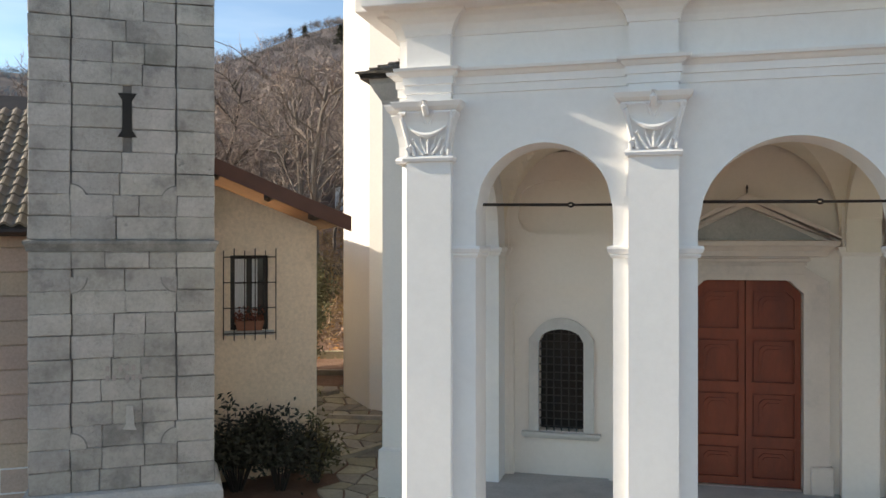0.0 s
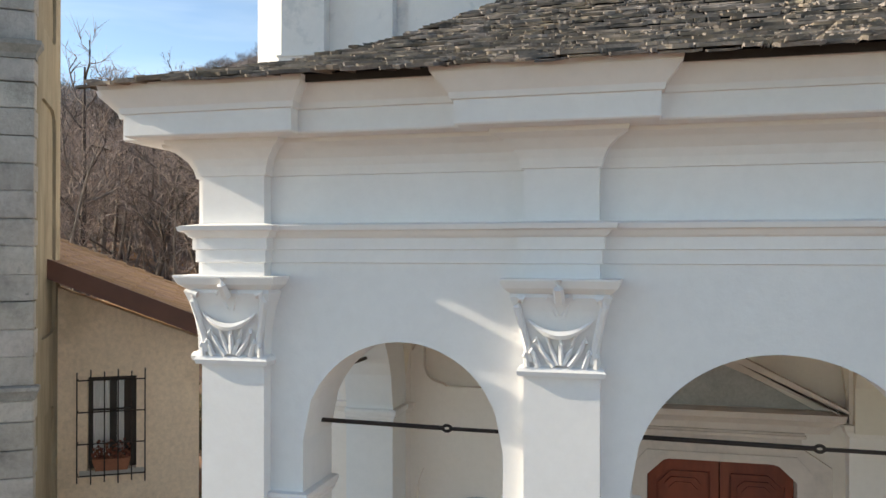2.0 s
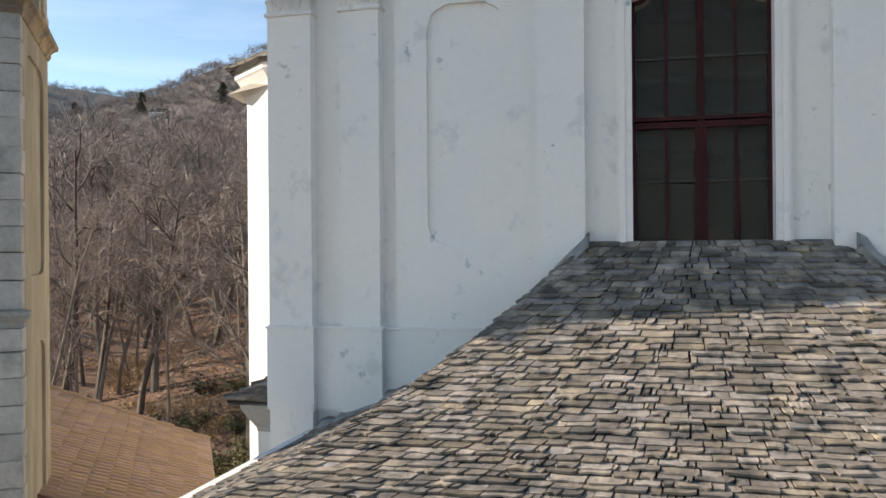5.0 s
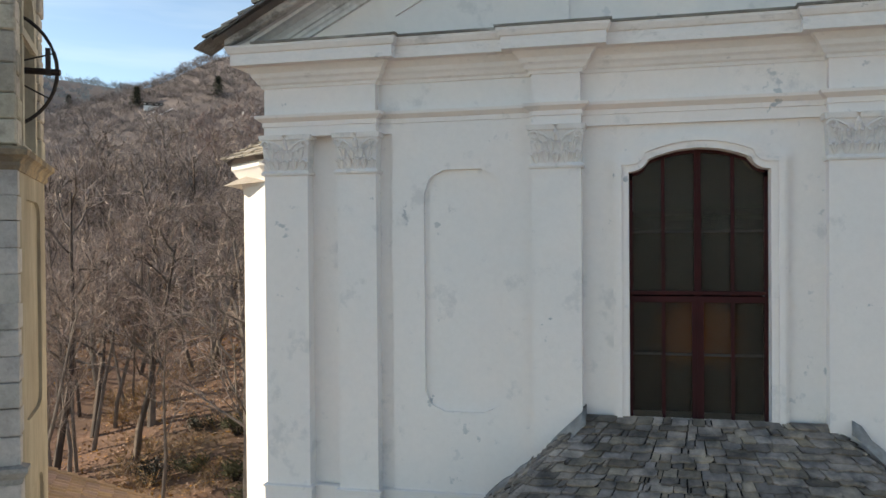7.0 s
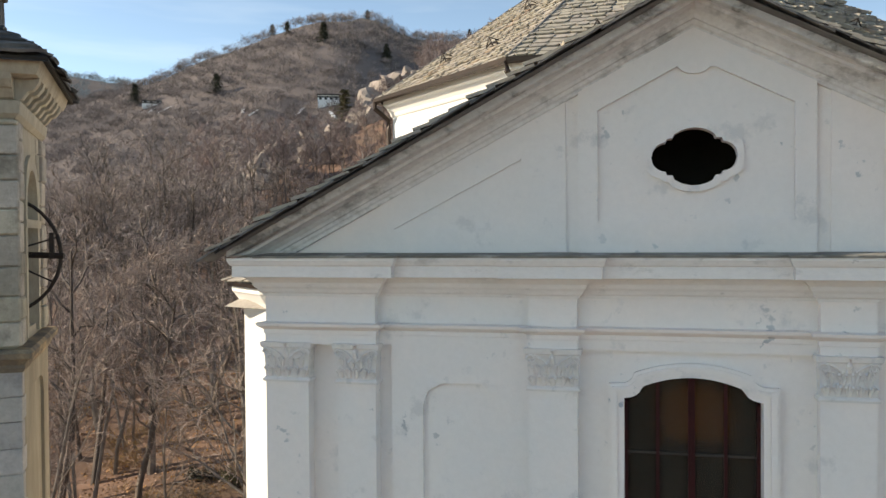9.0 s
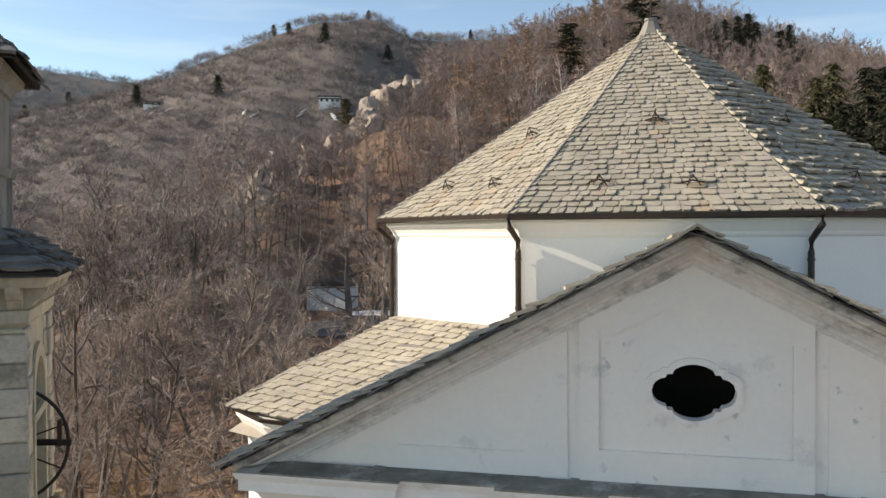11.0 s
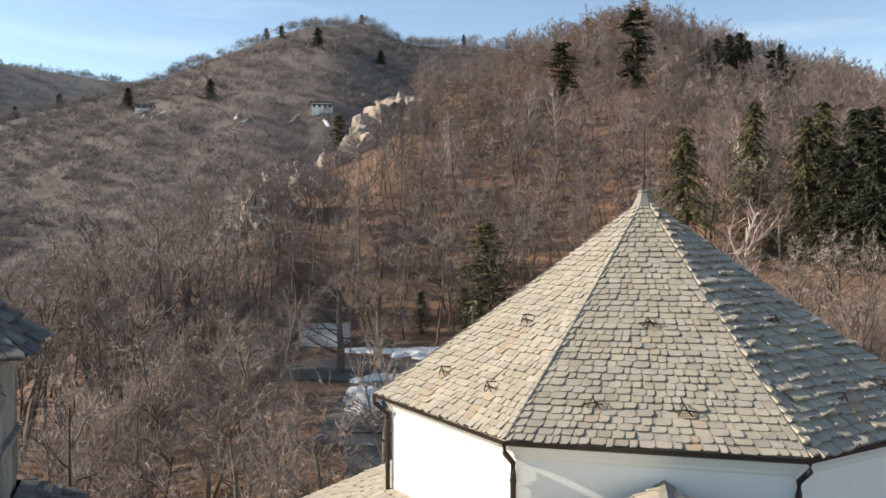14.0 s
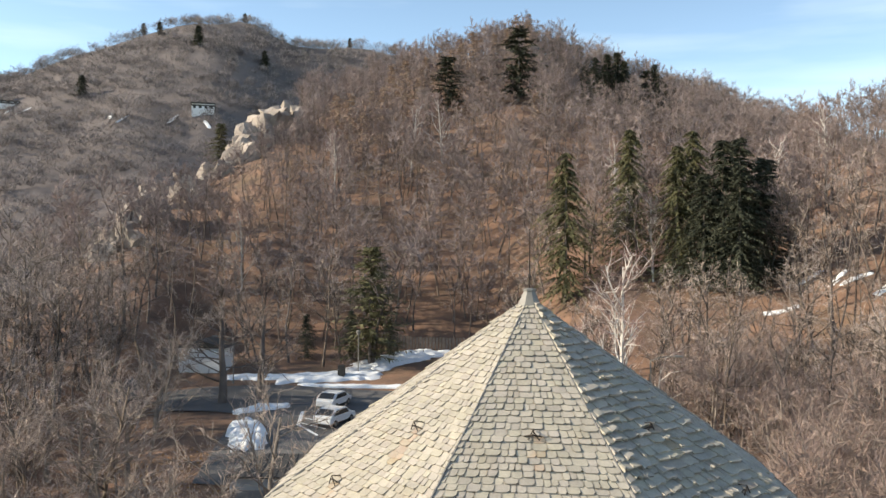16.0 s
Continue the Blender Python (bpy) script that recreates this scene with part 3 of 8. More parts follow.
def capital(parent, cx, y, w, z0, z1, mat, back, wrap_left=False):
    """A flaring pilaster capital: necking, bell, corner scrolls, hanging swag, leaf tips and abacus."""
    h = z1 - z0
    hw = w / 2
    path = [(cx - hw, back), (cx - hw, y), (cx + hw, y), (cx + hw, back)]
    if wrap_left:
        path = [(-3.0, 10.0), (-3.0, 9.45), (cx - hw, 9.45), (cx - hw, y), (cx + hw, y), (cx + hw, back)]
    bm = bmesh.new()
    moulding(bm, path, [(0, z0 - 0.04), (0.035, z0 - 0.035), (0.045, z0), (0.03, z0 + 0.03), (0.0, z0 + 0.04), (0.004, z0 + 0.25 * h),
                        (0.02, z0 + 0.45 * h), (0.05, z0 + 0.65 * h), (0.085, z0 + 0.8 * h), (0.07, z0 + 0.84 * h), (0.09, z0 + 0.85 * h),
                        (0.125, z0 + 0.90 * h), (0.15, z0 + 0.98 * h), (0.15, z1), (-0.02, z1)])
    cap = part("capital", bm, mat, parent)
    bm = bmesh.new()
    def bell(t):
        """Depth of the bell in front of the pilaster at a share of the height."""
        return 0.006 + 0.085 * max(0.0, t - 0.15) ** 1.7

    def leaf(x0, x1, t0, t1, r0, bulge=0.0):
        pts = []
        for k in range(6):
            q = k / 5
            t = t0 + (t1 - t0) * q
            pts.append((cx + x0 + (x1 - x0) * q + bulge * math.sin(math.pi * q), y - bell(t) - 0.012 - 0.018 * q, z0 + t * h))
        pts.append((pts[-1][0] + 0.012 * (1 if x1 > x0 else -1), pts[-1][1] - 0.012, pts[-1][2] - 0.03))
        tube(bm, pts, r0, 6, r0 * 0.45)

    for s in (-1, 1):
        # rolled edge of the bell, swelling out to the abacus corner
        tube(bm, [(cx + s * hw * 0.80, y - 0.012, z0 + 0.10 * h), (cx + s * hw * 0.90, y - 0.02, z0 + 0.30 * h), (cx + s * hw * 1.02, y - 0.05, z0 + 0.52 * h), (cx + s * hw * 1.12, y - 0.08, z0 + 0.70 * h), (cx + s * hw * 1.06, y - 0.10, z0 + 0.80 * h), (cx + s * hw * 0.93, y - 0.10, z0 + 0.78 * h)], 0.026, 7, 0.030)
        # leaves that rise in a fan from the foot
        leaf(s * 0.02, s * 0.10, 0.08, 0.44, 0.022, s * 0.012)
        leaf(s * 0.05, s * 0.17, 0.06, 0.36, 0.024, s * 0.016)
        leaf(s * 0.16, s * 0.20, 0.05, 0.24, 0.026)
        leaf(s * 0.24, s * 0.245, 0.05, 0.20, 0.026)
        # folds below the abacus
        leaf(s * 0.02, s * 0.085, 0.60, 0.82, 0.017)
    leaf(0.0, 0.001, 0.08, 0.34, 0.026)
    # swag
    sw = [Vector((cx + hw * 0.85 * t, y - 0.06 - 0.02 * (1 - t * t), z0 + h * (0.56 - 0.16 * (1 - t * t)))) for t in [k / 6 - 1 for k in range(13)]]
    rings = []
    for i, p in enumerate(sw):
        r = 0.008 + 0.017 * (1 - (i / 6 - 1) ** 2)
        rings.append([bm.verts.new(p + Vector((0, r * math.cos(a), r * 1.3 * math.sin(a)))) for a in (0, 1.05, 2.1, 3.14, 4.2, 5.2)])
    for a, b in zip(rings, rings[1:]):
        for k in range(6):
            bm.faces.new((a[k], a[(k + 1) % 6], b[(k + 1) % 6], b[k]))
    # boss on the abacus
    tube(bm, [(cx, y - 0.10, z0 + 0.76 * h), (cx, y - 0.175, z0 + 0.90 * h), (cx, y - 0.165, z0 + 0.985 * h)], 0.040, 6, 0.03)
    part("carved_leaves", bm, mat, cap)
    return cap


for cx, wl_ in ((-2.585, True), (-0.055, False), (mx(-0.055), False), (mx(-2.585), False)):
    capital(portico, cx, PF, 0.53, 4.70, 5.35, PLASTER, PW + 0.02, wl_)

# imposts of the arches
IMP = [(0, 3.55), (0.02, 3.555), (0.035, 3.58), (0.03, 3.60), (0.05, 3.61), (0.065, 3.65), (0.06, 3.68), (-0.01, 3.685)]
for path in ([(-2.32, PW), (-2.05, PW), (-2.05, PB)], [(-0.49, PB), (-0.49, PW), (-0.32, PW)], [(0.21, PW), (0.41, PW), (0.41, PB)],
             [(2.41, PB), (2.41, PW), (2.61, PW)], [(3.14, PW), (3.31, PW), (3.31, PB)], [(4.87, PB), (4.87, PW), (5.14, PW)]):
    bm = bmesh.new()
    moulding(bm, path, IMP)
    part("impost", bm, PLASTER, portico)

# imposts of the piers inside the porch
for path in ([(-3.0, 12.75), (-2.42, 12.75), (-2.42, 13.17)], [(mx(-2.42), 13.17), (mx(-2.42), 12.75), (mx(-3.0), 12.75)]):
    bm = bmesh.new()
    moulding(bm, path, IMP)
    part("impost", bm, PLASTER, portico)

# entablature that breaks forward over the pilasters
plan_e = [(-3.0, 13.33), (-3.0, 9.45), (-2.85, 9.45), (-2.85, PF), (-2.32, PF), (-2.32, PW), (-0.32, PW), (-0.32, PF), (0.21, PF), (0.21, PW)]
plan_e += [(mx(x), y) for x, y in plan_e[::-1]]
bm = bmesh.new()
moulding(bm, plan_e, [(-0.3, 5.35), (0.0, 5.35), (0.0, 5.45), (0.018, 5.455), (0.018, 5.55), (0.036, 5.555), (0.036, 5.64), (0.06, 5.655), (0.085, 5.69), (0.12, 5.70), (0.13, 5.735), (0.0, 5.755)])
part("architrave", bm, PLASTER, portico)
bm = bmesh.new()
moulding(bm, plan_e, [(-0.3, 5.75), (-0.002, 5.75), (-0.002, 6.12), (0.015, 6.125), (0.02, 6.15), (-0.3, 6.15)])
part("frieze", bm, PLASTER, portico)
bm = bmesh.new()
moulding(bm, plan_e, [(-0.3, 6.14), (0.018, 6.142), (0.03, 6.19), (0.06, 6.25), (0.13, 6.32), (0.20, 6.355), (0.21, 6.385), (0.40, 6.388), (0.41, 6.40), (0.41, 6.555), (0.43, 6.56),
                      (0.44, 6.60), (0.49, 6.66), (0.54, 6.72), (0.55, 6.76), (-0.3, 6.78)])
part("cornice", bm, PLASTER, portico)

# vaults inside
def groin(bm, x0, x1, y0, y1, zs, top, n=22):
    cx, cy, ax, ay = (x0 + x1) / 2, (y0 + y1) / 2, (x1 - x0) / 2, (y1 - y0) / 2
    g = [[None] * (n + 1) for _ in range(n + 1)]
    for i in range(n + 1):
        for j in range(n + 1):
            x, y = x0 + (x1 - x0) * i / n, y0 + (y1 - y0) * j / n
            hx = (top - zs) * math.sqrt(max(0, 1 - ((x - cx) / ax) ** 2))
            hy = (top - zs) * math.sqrt(max(0, 1 - ((y - cy) / ay) ** 2))
            g[i][j] = bm.verts.new((x, y, zs + max(hx, hy)))
    for i in range(n):
        for j in range(n):
            bm.faces.new((g[i][j], g[i + 1][j], g[i + 1][j + 1], g[i][j + 1]))


for x0, x1 in ((-2.42, -0.28), (0.18, mx(0.18)), (mx(-0.28), mx(-2.42))):
    bm = bmesh.new()
    groin(bm, x0, x1, PB, 13.34, 3.68, 5.25)
    part("vault", bm, VAULT_BOUNCE, portico, "plastered cross vault with warm bounce light in its colour")
for x0, x1 in ((-0.28, 0.18), (mx(0.18), mx(-0.28))):
    bm = bmesh.new()
    wall(bm, PB, 13.34, x0, x1, 3.6, 5.34, ((10.05, 13.1, flat(3.6), arch(11.6, 1.6, 3.6, 1.4)),), m=SIDE)
    part("transverse_arch", bm, VAULT_BOUNCE, portico)
bm = bmesh.new()
box(bm, -2.9, mx(-2.9), PB - 0.2, 13.34, 5.36, 5.55)
part("vault_back", bm, PLASTER, portico)

bm = bmesh.new()
box(bm, -3.1, mx(-3.1), 9.05, 13.4, -0.35, 0.0)
part("porch_floor", bm, TRIM_STONE, portico, "grey stone porch floor")

# iron tie rods with an eye in the middle
for x0, x1 in ((-2.08, -0.46), (0.38, 2.44), (mx(-0.46), mx(-2.08))):
    bm = bmesh.new()
    c = (x0 + x1) / 2 + 0.28
    tube(bm, [(x0, 9.70, 4.18), (c - 0.03, 9.70, 4.165)], 0.018, 8)
    tube(bm, [(c + 0.03, 9.70, 4.163), (x1, 9.70, 4.16)], 0.015, 8)
    ring = [(c + 0.032 * math.cos(a), 9.70, 4.165 + 0.022 * math.sin(a)) for a in [k * math.pi / 5 for k in range(11)]]
    tube(bm, ring, 0.013, 5)
    box(bm, x0 - 0.01, x0 + 0.03, 9.66, 9.74, 4.13, 4.23)
    part("tie_rod", bm, IRON, portico, "black iron tie rod")
for x in (-2.7, mx(-2.7)):
    bm = bmesh.new()
    tube(bm, [(x, 10.4, 4.30), (x, 12.8, 4.30)], 0.022, 8)
    part("tie_rod", bm, IRON, portico, "black iron tie rod")

# ---- church: nave facade ----
CX = 1.28
FW, FP = 13.40, 13.22                      # wall face, pilaster face
nave = thing("church_nave", (CX, FW, -1.2), "weathered white baroque church facade with pediment and slate roof", "church")


def win_top(cx, hw, zs, zt, notch=0.10):
    """A flat arch with small shoulders."""
    def f(x):
        d = abs(x - cx) / hw
        if d < 0.74:
            return zt - 0.125 * (d / 0.74) ** 2
        k = min(1.0, (d - 0.74) / 0.26)
        return zt - 0.125 - 0.135 * math.sqrt(1 - (1 - k) ** 2)
    return f


def door_top(x):
    d = abs(x - 1.285)
    return 3.18 if d < 0.60 else 3.18 - (d - 0.60) * 0.95


W_UP = (0.48, 2.04, flat(9.05), win_top(1.26, 0.78, 11.95, 12.22))
DOOR = (0.48, 2.09, flat(0.0), door_top)
LW = (-1.88, -1.16, flat(0.71), arch(-1.52, 0.36, 2.14, 0.22))
LW_R = (mx(-1.16, CX), mx(-1.88, CX), flat(0.71), arch(mx(-1.52, CX), 0.36, 2.14, 0.22))
bm = bmesh.new()
wall(bm, -4.08, mx(-4.08, CX), FW, 14.0, 5.4, 13.42, (W_UP,))
facade = part("facade_wall", bm, OLD_PLASTER, nave)
# white wall inside the porch, its warm bounce light painted in
bm = bmesh.new()
wall(bm, -4.08, mx(-4.08, CX), FW, 14.0, -1.3, 5.4, (DOOR, LW, LW_R))
part("porch_wall", bm, PORCH_BOUNCE, nave)


def panel_hi(cx, hw, z, flat_hw, drop):
    def f(x):
        d = abs(x - cx)
        if d <= flat_hw:
            return z
        k = min(1.0, (d - flat_hw) / (hw - flat_hw))
        return z - drop * (0.12 + 0.88 * (1 - math.sqrt(max(0, 1 - k * k))))
    return f


def panel_lo(cx, hw, z, flat_hw, drop):
    hi = panel_hi(cx, hw, -z, flat_hw, drop)
    return lambda x: -hi(x)


for s in (0, 1):
    bm = bmesh.new()
    xs = [-2.41, -0.60] if not s else [mx(-0.60, CX), mx(-2.41, CX)]
    c = -1.51 if not s else mx(-1.51, CX)
    wall(bm, xs[0], xs[1], FW - 0.055, FW + 0.01, 8.0, 12.6, ((c - 0.49, c + 0.49, panel_lo(c, 0.49, 9.06, 0.27, 0.26), panel_hi(c, 0.49, 12.05, 0.27, 0.30)),))
    part("panel_field", bm, OLD_PLASTER, nave)
    # lower storey inside the porch: moulded field round the small window
    bm = bmesh.new()
    c2 = -1.52 if not s else mx(-1.52, CX)
    wall(bm, c2 - 0.86, c2 + 0.86, FW - 0.11, FW + 0.01, -0.1, 5.2,
         ((c2 - 0.76, c2 + 0.76, flat(-0.05), panel_hi(c2, 0.76, 3.0, 0.48, 0.34)), (c2 - 0.68, c2 + 0.68, panel_lo(c2, 0.68, 3.89, 0.42, 0.25), panel_hi(c2, 0.68, 4.75, 0.3, 0.35))))
    part("porch_field", bm, PORCH_BOUNCE, nave)
    # window surround
    bm = bmesh.new()
    ap = arch(c2, 0.36, 2.14, 0.22)
    def rim(x, c2=c2):
        d = abs(x - c2)
        return 2.20 if d > 0.43 else 2.22 + 0.32 * math.sqrt(max(0, 1 - (d / 0.43) ** 2))
    wall(bm, c2 - 0.52, c2 + 0.52, FW - 0.06, FW + 0.0, 0.70, rim, ((c2 - 0.36, c2 + 0.36, flat(0.70), ap),))
    win = part("barred_window", bm, PALE_STONE, nave, "grey stone framed arched window with iron lattice")
    bm = bmesh.new()
    moulding(bm, [(c2 - 0.58, FW), (c2 - 0.58, FW - 0.08), (c2 + 0.58, FW - 0.08), (c2 + 0.58, FW)], [(-0.02, 0.60), (0.0, 0.60), (0.03, 0.63), (0.05, 0.66), (0.05, 0.70), (-0.02, 0.705)])
    box(bm, c2 - 0.57, c2 + 0.57, FW - 0.07, FW, 0.60, 0.70)
    part("sill", bm, PALE_STONE, win)
    bm = bmesh.new()
    for k in range(1, 6):
        x = c2 - 0.36 + 0.12 * k
        tube(bm, [(x, FW + 0.03, 0.70), (x, FW + 0.03, ap(x) + 0.01)], 0.013, 5)
    for k in range(13):
        z = 0.78 + 0.125 * k
        hw = 0.37 if z < 2.14 else 0.36 * math.sqrt(max(0, 1 - ((z - 2.14) / 0.22) ** 2))
        if hw > 0.05:
            tube(bm, [(c2 - hw, FW + 0.045, z), (c2 + hw, FW + 0.045, z)], 0.012, 5)
    part("lattice", bm, LATTICE, win)
    bm = bmesh.new()
    box(bm, c2 - 0.42, c2 + 0.42, FW + 0.25, FW + 0.27, 0.6, 2.5)
    part("pane", bm, GLASS, win)

# pilasters of the upper storey and their plinths
UP = [(-4.08, -3.49), (-3.09, -2.58), (-0.64, -0.06)]
UP += [(mx(b, CX), mx(a, CX)) for a, b in UP]
for a, b in UP:
    bm = bmesh.new()
    box(bm, a, b, FP, FW + 0.01, 5.0, 12.60)
    part("pilaster", bm, OLD_PLASTER, nave)
    bm = bmesh.new()
    moulding(bm, [(a, FW), (a, FP), (b, FP), (b, FW)], [(-0.02, 7.0), (0.025, 7.0), (0.025, 8.03), (0.045, 8.035), (0.045, 8.06), (0.0, 8.075)])
    part("pilaster_base", bm, OLD_PLASTER, nave)
    # worn capital: two tiers of leaves, corner scrolls, thin abacus
    bm = bmesh.new()
    w, x = b - a, (a + b) / 2
    moulding(bm, [(a, FW), (a, FP), (b, FP), (b, FW)], [(0, 12.02), (0.028, 12.025), (0.034, 12.05), (0.02, 12.075), (0.004, 12.08), (0.008, 12.25), (0.02, 12.42), (0.03, 12.46), (0.05, 12.475), (0.06, 12.535), (-0.02, 12.54)])
    cap = part("capital", bm, WORN_CARVING, nave)
    wear = random.Random(int(a * 100) + 700)
    bm = bmesh.new()
    for tier, count, z0, h in ((0, 5, 12.085, 0.17), (1, 4, 12.19, 0.20)):
        for k in range(count):
            lx = x + w * ((k + 0.5) / count - 0.5) * (0.98 if tier == 0 else 0.86)
            hh, lean = h * wear.uniform(0.75, 1.05), (lx - x) * 0.10
            for side in (-1, 0, 1):
                q = side * w * 0.055
                tube(bm, [(lx, FP + 0.012, z0), (lx + q * 0.8 + lean * 0.4, FP - 0.018, z0 + hh * 0.45), (lx + q * 1.15 + lean, FP - 0.044, z0 + hh * (0.95 - 0.16 * abs(side))), (lx + q * 1.2 + lean, FP - 0.058, z0 + hh * (0.82 - 0.16 * abs(side)))], 0.024, 5, 0.011)
    for s in (-1, 1):
        c = Vector((x + s * w * 0.44, FP - 0.03, 12.405))
        tube(bm, [c + Vector((s * (0.062 - 0.005 * k) * math.cos(0.75 * k), -0.004 * k, (0.062 - 0.005 * k) * math.sin(0.75 * k))) for k in range(10)], 0.019, 5, 0.013)
        tube(bm, [(x + s * w * 0.06, FP - 0.01, 12.30), (x + s * w * 0.20, FP - 0.03, 12.40), (x + s * w * 0.38, FP - 0.035, 12.455)], 0.018, 5, 0.014)
    tube(bm, [(x, FP - 0.01, 12.36), (x, FP - 0.05, 12.44), (x, FP - 0.07, 12.53)], 0.036, 6, 0.03)
    part("carved_leaves", bm, WORN_CARVING, cap)
for a, b in ((-3.49, -3.09), (-2.58, -0.64), (mx(-0.64, CX), mx(-2.58, CX)), (mx(-3.09, CX), mx(-3.49, CX))):
    bm = bmesh.new()
    moulding(bm, [(a, FW - 0.055), (b, FW - 0.055)], [(-0.03, 7.0), (0.02, 7.0), (0.02, 8.03), (0.04, 8.035), (0.04, 8.06), (0.0, 8.07), (-0.03, 8.07)])
    part("plinth_course", bm, OLD_PLASTER, nave)

# entablature of the facade
plan_f = [(-4.08, 18.2), (-4.08, FP), (-2.58, FP), (-2.58, FW - 0.055), (-0.64, FW - 0.055), (-0.64, FP), (-0.06, FP), (-0.06, FW - 0.055)]
plan_f += [(mx(x, CX), y) for x, y in plan_f[::-1]]
bm = bmesh.new()
moulding(bm, plan_f, [(-0.15, 12.515), (0.004, 12.515), (0.004, 12.64), (0.02, 12.645), (0.02, 12.70), (0.05, 12.72), (0.09, 12.75), (0.10, 12.785), (0.0, 12.80)])
part("architrave", bm, OLD_PLASTER, nave)
bm = bmesh.new()
moulding(bm, plan_f, [(-0.15, 12.79), (-0.003, 12.795), (-0.003, 13.14), (-0.15, 13.14)])
part("frieze", bm, OLD_PLASTER, nave)
bm = bmesh.new()
moulding(bm, plan_f, [(-0.15, 13.13), (0.02, 13.135), (0.03, 13.17), (0.06, 13.19), (0.08, 13.23), (0.11, 13.26), (0.13, 13.31), (0.18, 13.36), (0.20, 13.38), (0.31, 13.39), (0.31, 13.53), (0.33, 13.54), (0.36, 13.60), (0.36, 13.63), (-0.15, 13.65)])
part("cornice", bm, STAINED, nave, "stained projecting cornice")
bm = bmesh.new()
moulding(bm, plan_f[1:-1], [(-0.1, 13.653), (0.375, 13.633), (0.38, 13.66), (-0.1, 13.69)])
part("cornice_flashing", bm, MOSSY_SLAB, nave, "dark mossy slab edge")

# window of the upper storey
bm = bmesh.new()
wt = W_UP[3]
def big_rim(x):
    d = abs(x - 1.26)
    if d < 0.66:
        return 12.385 - 0.125 * (d / 0.66) ** 2
    if d < 0.85:
        return 12.26 - 0.135 * math.sqrt(max(0.0, 1 - (1 - (d - 0.66) / 0.19) ** 2))
    return 12.125
wall(bm, 0.30, 2.22, FW - 0.075, FW + 0.0, 8.3, big_rim, ((0.48, 2.04, flat(8.3), wt),), step=0.03)
wall(bm, 0.335, 2.185, FW - 0.10, FW - 0.07, 8.3, lambda x: big_rim(1.26 + (x - 1.26) * 1.04) - 0.035, ((0.40, 2.12, flat(8.3), lambda x: big_rim(1.26 + (x - 1.26) * 1.10) - 0.085),), step=0.03)
part("window_surround", bm, OLD_PLASTER, nave)
bm = bmesh.new()
WY = FW + 0.17
box(bm, 0.44, 0.52, WY, WY + 0.08, 9.0, 12.0)
box(bm, 2.00, 2.08, WY, WY + 0.08, 9.0, 12.0)
wall(bm, 0.44, 2.08, WY, WY + 0.08, 11.88, lambda x: 12.4, ((0.52, 2.00, flat(11.88), lambda x: wt(x) - 0.035),))
bigwin = part("upper_window", bm, WINDOW_RED, nave, "tall dark red framed church window with dusty panes")
bm = bmesh.new()
box(bm, 1.195, 1.325, WY - 0.03, WY + 0.05, 9.0, 10.48)
box(bm, 1.222, 1.298, WY - 0.03, WY + 0.05, 10.48, 12.3)
box(bm, 1.252, 1.268, WY - 0.045, WY - 0.03, 9.0, 12.3)
part("mullion", bm, WINDOW_RED, bigwin)
bm = bmesh.new()
box(bm, 0.5, 2.02, WY - 0.04, WY + 0.04, 10.43, 10.50)
box(bm, 0.5, 2.02, WY - 0.06, WY + 0.03, 10.52, 10.56)
part("transom", bm, WINDOW_RED, bigwin)
for z in (9.81, 11.26):
    bm = bmesh.new()
    box(bm, 0.5, 2.02, WY + 0.005, WY + 0.035, z - 0.014, z + 0.014)
    part("glazing_bar", bm, DARK_WOOD, bigwin)
for x in (0.87, 1.65):
    bm = bmesh.new()
    box(bm, x - 0.019, x + 0.019, WY + 0.0, WY + 0.04, 9.0, 12.3)
    part("glazing_bar", bm, WINDOW_RED, bigwin)
for x0, x1 in ((0.52, 0.87), (0.87, 1.225), (1.295, 1.65), (1.65, 2.0)):
    for z0, z1 in ((9.0, 9.81), (9.81, 10.43), (10.54, 11.26), (11.26, 12.32)):
        bm = bmesh.new()
        box(bm, x0 + 0.004, x1 - 0.004, WY + 0.05, WY + 0.056, z0, z1)
        ob = part("pane", bm, bpy.data.materials["window_glass"], bigwin)
        ob.visible_shadow = False

# tall hall behind the window, walls near black to paint its shade, an amber window in its far wall
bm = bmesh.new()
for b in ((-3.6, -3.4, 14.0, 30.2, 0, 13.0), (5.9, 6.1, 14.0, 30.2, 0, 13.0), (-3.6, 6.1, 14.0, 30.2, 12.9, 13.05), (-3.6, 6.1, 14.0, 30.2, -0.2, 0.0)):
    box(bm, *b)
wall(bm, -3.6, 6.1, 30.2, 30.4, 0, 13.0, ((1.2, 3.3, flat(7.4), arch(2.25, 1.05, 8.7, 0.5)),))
part("inner_wall", bm, INNER_SHADE, nave)
bm = bmesh.new()
box(bm, 1.1, 3.4, 30.29, 30.3, 7.3, 9.3)
part("amber_pane", bm, bpy.data.materials["amber_daylight_glass"], nave, "amber stained glass pane")

# pediment
S = 0.5165          # rake slope
def rake(x, drop=0.0):
    return 16.74 - abs(x - CX) * S - drop
def ocu_hi(x):
    d = abs(x - 1.285)
    if d < 0.24:
        return 14.80 + 0.335 * math.sqrt(1 - (d / 0.36) ** 2)
    if d < 0.315:
        return 14.80 + 0.215
    return 14.80 + math.sqrt(max(0, 0.17 ** 2 - (d - 0.315) ** 2))
def ocu_lo(x):
    return 29.60 - ocu_hi(x)
bm = bmesh.new()
